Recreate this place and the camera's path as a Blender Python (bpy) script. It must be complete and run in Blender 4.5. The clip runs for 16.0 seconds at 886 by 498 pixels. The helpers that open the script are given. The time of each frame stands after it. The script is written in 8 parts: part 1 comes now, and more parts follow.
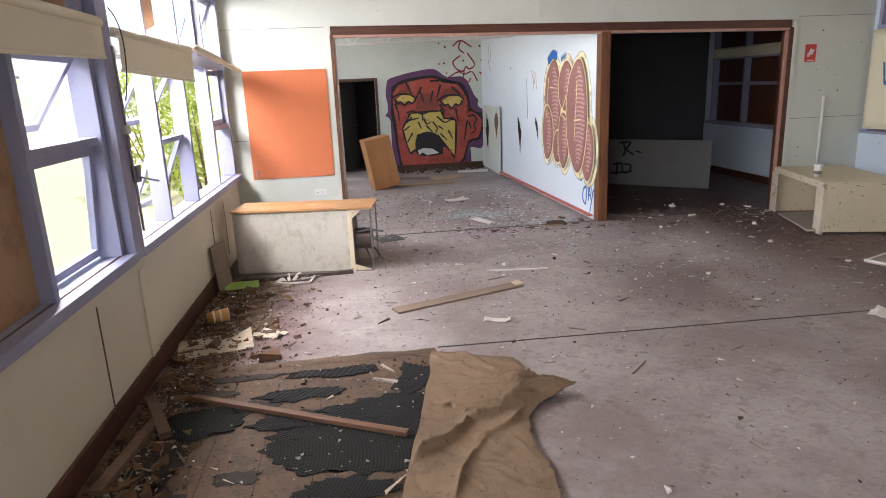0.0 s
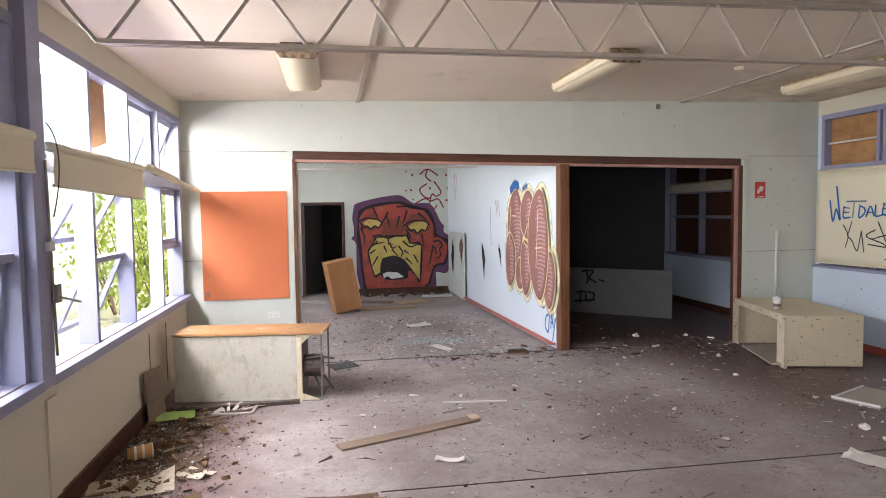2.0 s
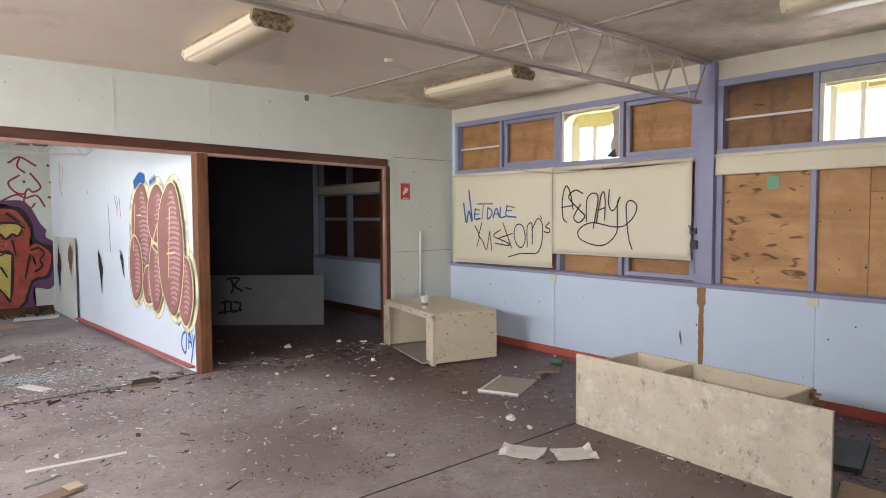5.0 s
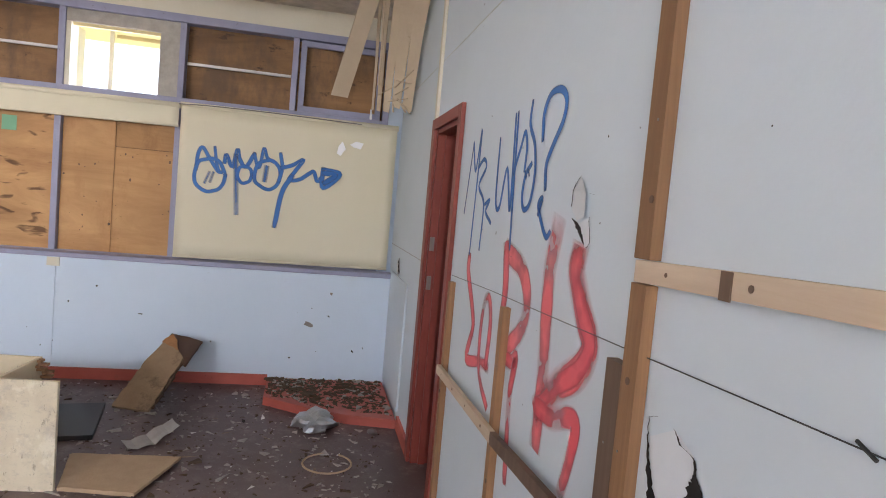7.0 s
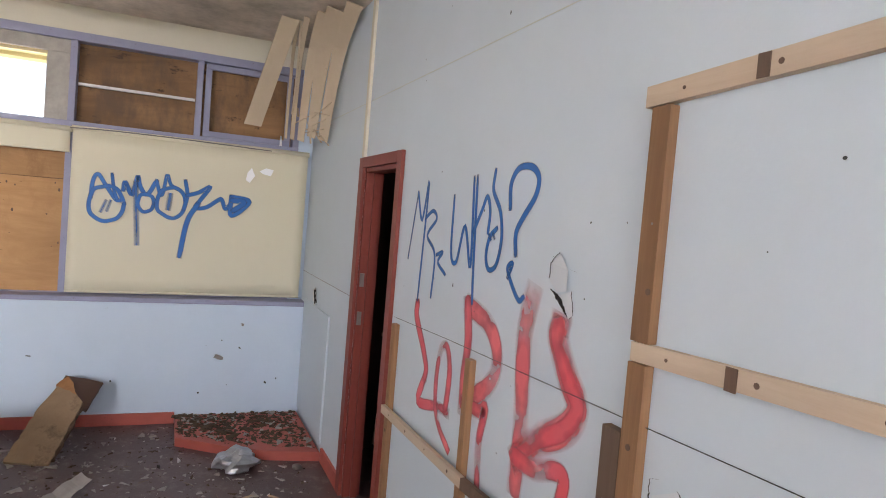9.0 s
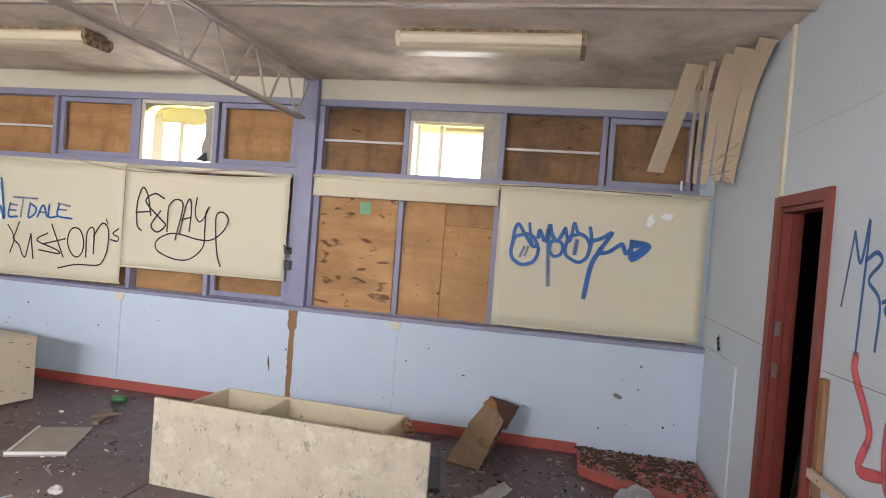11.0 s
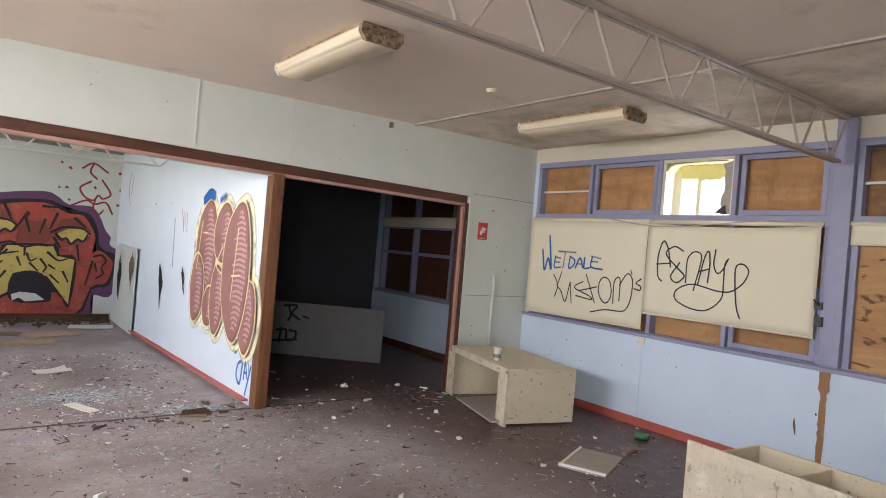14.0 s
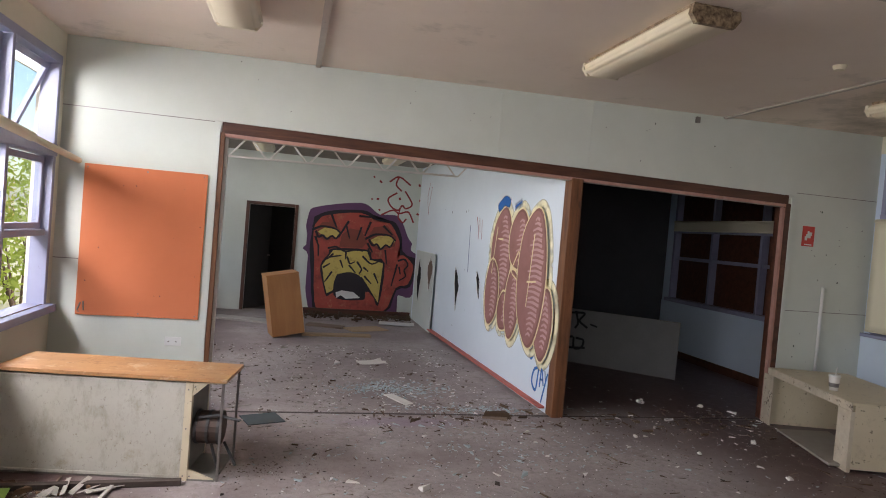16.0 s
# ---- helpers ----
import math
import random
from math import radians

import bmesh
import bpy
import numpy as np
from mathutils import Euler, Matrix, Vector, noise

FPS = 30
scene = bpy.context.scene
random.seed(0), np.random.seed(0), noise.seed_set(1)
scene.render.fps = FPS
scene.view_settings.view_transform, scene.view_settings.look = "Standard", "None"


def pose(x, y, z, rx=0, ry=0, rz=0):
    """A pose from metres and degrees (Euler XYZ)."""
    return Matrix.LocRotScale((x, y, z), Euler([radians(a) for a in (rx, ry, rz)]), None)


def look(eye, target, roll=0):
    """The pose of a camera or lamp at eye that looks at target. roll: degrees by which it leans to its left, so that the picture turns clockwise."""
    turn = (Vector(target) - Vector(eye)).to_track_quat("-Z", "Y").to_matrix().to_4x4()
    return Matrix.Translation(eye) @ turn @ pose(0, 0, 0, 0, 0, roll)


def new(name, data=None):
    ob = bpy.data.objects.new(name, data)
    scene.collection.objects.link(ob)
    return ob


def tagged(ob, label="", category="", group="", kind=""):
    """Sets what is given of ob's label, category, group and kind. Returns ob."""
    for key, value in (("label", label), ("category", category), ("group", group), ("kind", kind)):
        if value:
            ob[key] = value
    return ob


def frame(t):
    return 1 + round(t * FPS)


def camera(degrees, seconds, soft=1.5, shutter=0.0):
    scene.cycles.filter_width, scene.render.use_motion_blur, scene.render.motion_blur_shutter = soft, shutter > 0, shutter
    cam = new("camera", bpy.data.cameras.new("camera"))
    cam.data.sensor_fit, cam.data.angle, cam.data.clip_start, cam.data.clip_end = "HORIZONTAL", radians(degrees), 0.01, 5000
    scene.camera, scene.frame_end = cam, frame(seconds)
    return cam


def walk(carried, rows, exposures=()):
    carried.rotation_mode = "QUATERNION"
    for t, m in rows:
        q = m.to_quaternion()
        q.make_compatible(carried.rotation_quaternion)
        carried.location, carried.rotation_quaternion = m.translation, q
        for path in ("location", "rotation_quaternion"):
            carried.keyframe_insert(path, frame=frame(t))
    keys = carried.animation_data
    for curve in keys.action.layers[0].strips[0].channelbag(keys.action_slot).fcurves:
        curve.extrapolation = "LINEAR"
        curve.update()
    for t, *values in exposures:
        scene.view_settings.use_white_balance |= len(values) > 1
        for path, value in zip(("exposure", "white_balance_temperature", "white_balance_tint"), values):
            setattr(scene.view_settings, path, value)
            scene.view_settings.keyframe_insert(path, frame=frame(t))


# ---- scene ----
cam = camera(70.1, 16.0, soft=1.0)
PATH = [
    (0, (0.123, -0.916, 1.717), (0.362, 1.005, 1.215), -2.4),
    (0.5, (0.206, -0.862, 1.749), (0.503, 1.089, 1.424), -1.6),
    (1, (0.224, -0.831, 1.748), (0.542, 1.128, 1.506), -1.3),
    (1.5, (0.228, -0.813, 1.757), (0.562, 1.153, 1.596), -0.9),
    (2, (0.285, -0.727, 1.703), (0.635, 1.239, 1.583), -0.8),
    (2.5, (0.265, -0.607, 1.679), (0.695, 1.344, 1.587), -0.7),
    (3, (0.228, -0.432, 1.649), (0.878, 1.457, 1.566), -0.6),
    (3.2, (0.252, -0.386, 1.64), (0.958, 1.483, 1.558), -0.4),
    (5.3, (0.653, 0.182, 1.597), (2.161, 1.491, 1.49), 0.6),
    (5.5, (0.665, 0.262, 1.579), (2.303, 1.405, 1.478), 1.3),
    (6, (0.795, 0.283, 1.593), (2.673, 0.96, 1.479), 2.4),
    (6.5, (1.027, 0.133, 1.572), (3.014, 0.33, 1.451), 3.9),
    (7, (1.15, 0.038, 1.537), (3.103, -0.374, 1.407), 5.1),
    (7.5, (1.131, 0.093, 1.618), (2.927, -0.774, 1.478), 5.7),
    (8, (1.14, 0.22, 1.671), (2.89, -0.735, 1.521), 5.4),
    (8.5, (1.153, 0.322, 1.705), (2.908, -0.629, 1.581), 5.3),
    (9, (1.152, 0.4, 1.715), (2.986, -0.393, 1.624), 4.8),
    (9.5, (1.127, 0.447, 1.714), (3.078, 0.016, 1.64), 4.6),
    (10, (1.074, 0.501, 1.701), (3.072, 0.441, 1.639), 4.5),
    (10.2, (1.057, 0.512, 1.699), (3.055, 0.586, 1.641), 4.5),
    (12.3, (0.955, 0.629, 1.655), (2.855, 1.252, 1.646), 4.1),
    (12.5, (0.932, 0.648, 1.652), (2.803, 1.356, 1.647), 4.1),
    (13, (0.848, 0.677, 1.654), (2.6, 1.643, 1.653), 4.1),
    (13.5, (0.781, 0.689, 1.634), (2.314, 1.973, 1.641), 4.6),
    (14, (0.691, 0.689, 1.657), (1.901, 2.281, 1.658), 4.8),
    (14.5, (0.571, 0.701, 1.697), (1.45, 2.498, 1.68), 5.3),
    (15, (0.524, 0.713, 1.68), (1.162, 2.609, 1.654), 5.2),
    (15.5, (0.485, 0.842, 1.655), (1.041, 2.763, 1.621), 5.1),
    (16, (0.518, 1.009, 1.639), (0.983, 2.953, 1.587), 4.8),
]
EXPOSURES = [(0, 1.38), (1.5, 1.45), (3, 1.4), (5.5, 1.68), (6, 1.74), (7, 1.92), (8, 2.02), (9, 2.0), (10, 1.84), (12.5, 1.82), (13.5, 1.75), (14.5, 1.2), (15, 0.9), (16, 0.75)]
walk(cam, [(t, look(eye, target, roll)) for t, eye, target, roll in PATH], EXPOSURES)

# ---- world, sun, exposure ----
world = bpy.data.worlds.new("sky")
scene.world = world
world.use_nodes = True
wn = world.node_tree
sky = wn.nodes.new("ShaderNodeTexSky")
sky.sky_type = "NISHITA"
sky.sun_disc = False
sky.sun_elevation = radians(61)
sky.sun_rotation = radians(102)
wn.links.new(sky.outputs[0], wn.nodes["Background"].inputs[0])
wn.nodes["Background"].inputs[1].default_value = 0.15
sun_data = bpy.data.lights.new("sun", "SUN")
sun_data.energy, sun_data.angle, sun_data.color = 4.0, radians(0.6), (1.0, 0.95, 0.88)
sun = new("sun", sun_data)
sun.matrix_world = look((9, -2, 17), (0, 0, 0))


def sky_window(name, x, y0, y1, z0, z1, watts, tilt=-90):
    """An area lamp standing in for sky light through a band of windows."""
    d = bpy.data.lights.new(name, "AREA")
    d.shape, d.size, d.size_y, d.energy, d.color = "RECTANGLE", z1 - z0, y1 - y0, watts, (0.99, 0.952, 0.995)
    o = new(name, d)
    o.matrix_world = pose(x, (y0 + y1) / 2, (z0 + z1) / 2, 0, tilt, 0)
    return o


sky_window("sky_light_main", -2.0, 2.6, 5.2, 2.1, 3.5, 305, -78)
sky_window("sky_light_near", -2.0, -0.4, 2.9, 2.1, 3.5, 108, -78)
sky_window("sky_light_far", -2.0, 6.7, 10.8, 2.1, 3.5, 145, -78)
sky_window("sky_light_east", 6.60, 3.86, 4.56, 2.24, 2.70, 1.8, 90)
sky_window("sky_light_east_south", 6.60, 1.30, 1.90, 2.24, 2.66, 1.8, 90)
# Fill lamp added behind the entrance, where no window is seen
sky_window("fill_light_entry", -2.0, -5.6, -1.2, 1.2, 3.2, 205, -80)

# ---- materials ----


def material(name, col, rough=0.7, col2=None, scale=6.0, mix=0.5, bump=0.0, bump_scale=60.0, metal=0.0, stain=None, stain_at=0.6, stain_scale=1.6, obrand=0.0):
    """A painted or raw surface: two-scale colour noise, optional stains, fine relief."""
    m = bpy.data.materials.new(name)
    m.use_nodes = True
    nt = m.node_tree
    bs = nt.nodes["Principled BSDF"]
    bs.inputs["Roughness"].default_value = rough
    bs.inputs["Metallic"].default_value = metal
    tc = nt.nodes.new("ShaderNodeTexCoord")
    nz = nt.nodes.new("ShaderNodeTexNoise")
    nz.inputs["Scale"].default_value = scale
    nz.inputs["Detail"].default_value = 8
    nz.inputs["Roughness"].default_value = 0.65
    nt.links.new(tc.outputs["Object"], nz.inputs["Vector"])
    ramp = nt.nodes.new("ShaderNodeValToRGB")
    c2 = col2 or tuple(c * 0.82 for c in col)
    ramp.color_ramp.elements[0].position = 0.5 - mix * 0.5
    ramp.color_ramp.elements[1].position = 0.5 + mix * 0.5
    ramp.color_ramp.elements[0].color = (*c2, 1)
    ramp.color_ramp.elements[1].color = (*col, 1)
    nt.links.new(nz.outputs["Fac"], ramp.inputs["Fac"])
    out = ramp.outputs["Color"]
    if stain:
        n2 = nt.nodes.new("ShaderNodeTexNoise")
        n2.inputs["Scale"].default_value = stain_scale
        n2.inputs["Detail"].default_value = 10
        n2.inputs["Roughness"].default_value = 0.7
        nt.links.new(tc.outputs["Object"], n2.inputs["Vector"])
        mr = nt.nodes.new("ShaderNodeMapRange")
        mr.inputs["From Min"].default_value = stain_at
        mr.inputs["From Max"].default_value = stain_at + 0.18
        nt.links.new(n2.outputs["Fac"], mr.inputs["Value"])
        mx = nt.nodes.new("ShaderNodeMixRGB")
        nt.links.new(mr.outputs[0], mx.inputs["Fac"])
        nt.links.new(out, mx.inputs["Color1"])
        mx.inputs["Color2"].default_value = (*stain, 1)
        out = mx.outputs["Color"]
    if obrand:
        oi = nt.nodes.new("ShaderNodeObjectInfo")
        hs = nt.nodes.new("ShaderNodeHueSaturation")
        mv = nt.nodes.new("ShaderNodeMapRange")
        mv.inputs["To Min"].default_value = 1 - obrand
        mv.inputs["To Max"].default_value = 1 + obrand
        nt.links.new(oi.outputs["Random"], mv.inputs["Value"])
        nt.links.new(mv.outputs[0], hs.inputs["Value"])
        nt.links.new(out, hs.inputs["Color"])
        out = hs.outputs["Color"]
    nt.links.new(out, bs.inputs["Base Color"])
    if bump:
        nb = nt.nodes.new("ShaderNodeTexNoise")
        nb.inputs["Scale"].default_value = bump_scale
        nb.inputs["Detail"].default_value = 6
        nt.links.new(tc.outputs["Object"], nb.inputs["Vector"])
        bp = nt.nodes.new("ShaderNodeBump")
        bp.inputs["Strength"].default_value = bump
        bp.inputs["Distance"].default_value = 0.01
        nt.links.new(nb.outputs["Fac"], bp.inputs["Height"])
        nt.links.new(bp.outputs["Normal"], bs.inputs["Normal"])
    return m


def wood(name, dark, light, axis=0, scale=7.0, stretch=9.0, rough=0.65, bands=0.35, obrand=0.0):
    """Timber or plywood: grain drawn out along one axis."""
    m = bpy.data.materials.new(name)
    m.use_nodes = True
    nt = m.node_tree
    bs = nt.nodes["Principled BSDF"]
    bs.inputs["Roughness"].default_value = rough
    tc = nt.nodes.new("ShaderNodeTexCoord")
    mp = nt.nodes.new("ShaderNodeMapping")
    s = [scale * stretch] * 3
    s[axis] = scale
    mp.inputs["Scale"].default_value = s
    nt.links.new(tc.outputs["Object"], mp.inputs["Vector"])
    nz = nt.nodes.new("ShaderNodeTexNoise")
    nz.inputs["Scale"].default_value = 0.25
    nz.inputs["Detail"].default_value = 9
    nz.inputs["Roughness"].default_value = 0.7
    nz.inputs["Distortion"].default_value = 0.6
    nt.links.new(mp.outputs[0], nz.inputs["Vector"])
    ramp = nt.nodes.new("ShaderNodeValToRGB")
    ramp.color_ramp.elements[0].position = 0.5 - bands * 0.5
    ramp.color_ramp.elements[1].position = 0.5 + bands * 0.5
    ramp.color_ramp.elements[0].color = (*dark, 1)
    ramp.color_ramp.elements[1].color = (*light, 1)
    nt.links.new(nz.outputs["Fac"], ramp.inputs["Fac"])
    out = ramp.outputs["Color"]
    vo = nt.nodes.new("ShaderNodeTexNoise")
    vo.inputs["Scale"].default_value = 2.2
    vo.inputs["Detail"].default_value = 6
    nt.links.new(tc.outputs["Object"], vo.inputs["Vector"])
    mx = nt.nodes.new("ShaderNodeMixRGB")
    mx.blend_type = "MULTIPLY"
    mx.inputs["Fac"].default_value = 0.4
    nt.links.new(out, mx.inputs["Color1"])
    nt.links.new(vo.outputs["Fac"], mx.inputs["Color2"])
    br = nt.nodes.new("ShaderNodeBrightContrast")
    br.inputs["Bright"].default_value = 0.0
    nt.links.new(mx.outputs[0], br.inputs["Color"])
    out = br.outputs[0]
    if obrand:
        oi = nt.nodes.new("ShaderNodeObjectInfo")
        hs = nt.nodes.new("ShaderNodeHueSaturation")
        mv = nt.nodes.new("ShaderNodeMapRange")
        mv.inputs["To Min"].default_value = 1 - obrand
        mv.inputs["To Max"].default_value = 1 + obrand
        nt.links.new(oi.outputs["Random"], mv.inputs["Value"])
        nt.links.new(mv.outputs[0], hs.inputs["Value"])
        nt.links.new(out, hs.inputs["Color"])
        out = hs.outputs["Color"]
    nt.links.new(out, bs.inputs["Base Color"])
    bp = nt.nodes.new("ShaderNodeBump")
    bp.inputs["Strength"].default_value = 0.25
    bp.inputs["Distance"].default_value = 0.004
    nt.links.new(nz.outputs["Fac"], bp.inputs["Height"])
    nt.links.new(bp.outputs["Normal"], bs.inputs["Normal"])
    return m


def glass(name):
    m = bpy.data.materials.new(name)
    m.use_nodes = True
    nt = m.node_tree
    nt.nodes.remove(nt.nodes["Principled BSDF"])
    tr = nt.nodes.new("ShaderNodeBsdfTransparent")
    tr.inputs[0].default_value = (0.93, 0.95, 0.94, 1)
    gl = nt.nodes.new("ShaderNodeBsdfGlossy")
    gl.inputs["Roughness"].default_value = 0.04
    mx = nt.nodes.new("ShaderNodeMixShader")
    mx.inputs[0].default_value = 0.05
    nt.links.new(tr.outputs[0], mx.inputs[1])
    nt.links.new(gl.outputs[0], mx.inputs[2])
    nt.links.new(mx.outputs[0], nt.nodes["Material Output"].inputs[0])
    return m


M_WALL = material("pale_green_paint", (0.61, 0.64, 0.585), 0.65, (0.53, 0.56, 0.51), 3.0, 0.8, 0.08, 40, stain=(0.46, 0.46, 0.40), stain_at=0.68, stain_scale=2.5)
M_WALL_BLUE = material("pale_blue_paint", (0.62, 0.72, 0.84), 0.6, (0.56, 0.66, 0.78), 3.0, 0.8, 0.08, 40, stain=(0.40, 0.40, 0.40), stain_at=0.74, stain_scale=4)
M_WALL_BACK = material("pale_grey_blue_paint", (0.635, 0.715, 0.785), 0.6, (0.565, 0.64, 0.695), 2.2, 0.9, 0.08, 40, stain=(0.5, 0.48, 0.44), stain_at=0.70, stain_scale=3)
M_WALL_PART = material("blue_white_paint", (0.68, 0.75, 0.81), 0.6, (0.61, 0.675, 0.73), 2.5, 0.9, 0.08, 40, stain=(0.5, 0.48, 0.44), stain_at=0.70, stain_scale=3)
M_WALL_CREAM = material("cream_paint", (0.72, 0.68, 0.56), 0.6, (0.64, 0.60, 0.48), 3.0, 0.8, 0.08, 40, stain=(0.45, 0.38, 0.28), stain_at=0.68, stain_scale=3)


def ceiling_material():
    """Painted ceiling board, brown with age, with damp and mould towards the boarded windows."""
    m = material("stained_ceiling_board", (0.86, 0.765, 0.665), 0.85, (0.74, 0.635, 0.53), 1.3, 0.9, 0.1, 90)
    nt = m.node_tree
    bs = nt.nodes["Principled BSDF"]
    base = bs.inputs["Base Color"].links[0].from_socket
    tc = nt.nodes.new("ShaderNodeTexCoord")
    sep = nt.nodes.new("ShaderNodeSeparateXYZ")
    nt.links.new(tc.outputs["Object"], sep.inputs[0])
    nz = nt.nodes.new("ShaderNodeTexNoise")
    nz.inputs["Scale"].default_value, nz.inputs["Detail"].default_value, nz.inputs["Roughness"].default_value = 1.7, 10, 0.7
    nt.links.new(tc.outputs["Object"], nz.inputs["Vector"])
    mr = nt.nodes.new("ShaderNodeMapRange")
    for k, v in (("From Min", 4.2), ("From Max", 5.4), ("To Min", -0.04), ("To Max", 0.16)):
        mr.inputs[k].default_value = v
    nt.links.new(sep.outputs["X"], mr.inputs["Value"])
    ad = nt.nodes.new("ShaderNodeMath")
    nt.links.new(nz.outputs["Fac"], ad.inputs[0])
    nt.links.new(mr.outputs[0], ad.inputs[1])
    st = nt.nodes.new("ShaderNodeMapRange")
    for k, v in (("From Min", 0.55), ("From Max", 0.80), ("To Min", 0.0), ("To Max", 0.68)):
        st.inputs[k].default_value = v
    nt.links.new(ad.outputs[0], st.inputs["Value"])
    mx = nt.nodes.new("ShaderNodeMixRGB")
    nt.links.new(st.outputs[0], mx.inputs["Fac"])
    nt.links.new(base, mx.inputs["Color1"])
    mx.inputs["Color2"].default_value = (0.25, 0.22, 0.15, 1)
    nt.links.new(mx.outputs[0], bs.inputs["Base Color"])
    return m


M_CEIL = ceiling_material()
M_LILAC = material("lilac_paint", (0.325, 0.335, 0.475), 0.5, (0.25, 0.257, 0.37), 5.0, 0.8, 0.1, 50, stain=(0.30, 0.27, 0.30), stain_at=0.66, stain_scale=7)
M_RED = material("red_oxide_paint", (0.27, 0.055, 0.04), 0.5, (0.19, 0.037, 0.027), 6, 0.8, 0.1, 50, stain=(0.42, 0.32, 0.26), stain_at=0.7, stain_scale=9)
M_REDBASE = material("salmon_red_skirting", (0.52, 0.12, 0.09), 0.55, (0.36, 0.08, 0.06), 6, 0.8, 0.1, 50, stain=(0.16, 0.08, 0.06), stain_at=0.62, stain_scale=5)
M_BROWN = wood("brown_stained_timber", (0.10, 0.04, 0.017), (0.29, 0.12, 0.05), 2, 6, 10, 0.5)
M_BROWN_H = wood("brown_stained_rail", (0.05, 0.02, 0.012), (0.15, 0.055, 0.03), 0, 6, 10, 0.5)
M_PLY_WARM = wood("warm_new_plywood", (0.46, 0.225, 0.085), (0.84, 0.51, 0.24), 1, 3, 5, 0.75, 0.5)
M_PLY = wood("plywood", (0.34, 0.16, 0.06), (0.72, 0.42, 0.19), 1, 3, 5, 0.75, 0.5, 0.2)
M_PLY_DARK = wood("weathered_plywood", (0.18, 0.095, 0.045), (0.44, 0.25, 0.12), 1, 3, 5, 0.8, 0.5, 0.15)
M_PINE = wood("raw_pine", (0.60, 0.45, 0.32), (0.80, 0.66, 0.50), 0, 5, 10, 0.75, 0.5)
M_OLDPINE = wood("old_brown_pine", (0.22, 0.11, 0.052), (0.46, 0.25, 0.12), 2, 5, 10, 0.7, 0.5, 0.15)
M_STUD = wood("stud_timber", (0.11, 0.07, 0.05), (0.24, 0.15, 0.10), 2, 5, 10, 0.8, 0.5)
# Near-black standing for the shade inside holes and cavities
M_VOID_SHADE = material("void_shade", (0.012, 0.01, 0.009), 0.95)
M_BLIND = material("cream_blind_cloth", (0.76, 0.71, 0.55), 0.75, (0.70, 0.65, 0.49), 1.5, 0.9, 0.1, 120, stain=(0.52, 0.44, 0.28), stain_at=0.72, stain_scale=2)
M_STEEL = material("cream_painted_steel", (0.50, 0.44, 0.38), 0.5, (0.38, 0.33, 0.28), 8, 0.8, 0.05, 60, stain=(0.25, 0.15, 0.09), stain_at=0.66, stain_scale=12)
M_LAMP = material("yellowed_diffuser", (0.80, 0.72, 0.54), 0.4, (0.72, 0.63, 0.45), 4, 0.8, stain=(0.5, 0.4, 0.26), stain_at=0.7, stain_scale=5)
M_LAMPEND = material("rusty_lamp_end", (0.40, 0.30, 0.19), 0.8, (0.09, 0.055, 0.03), 26, 0.25, 0.3, 60)


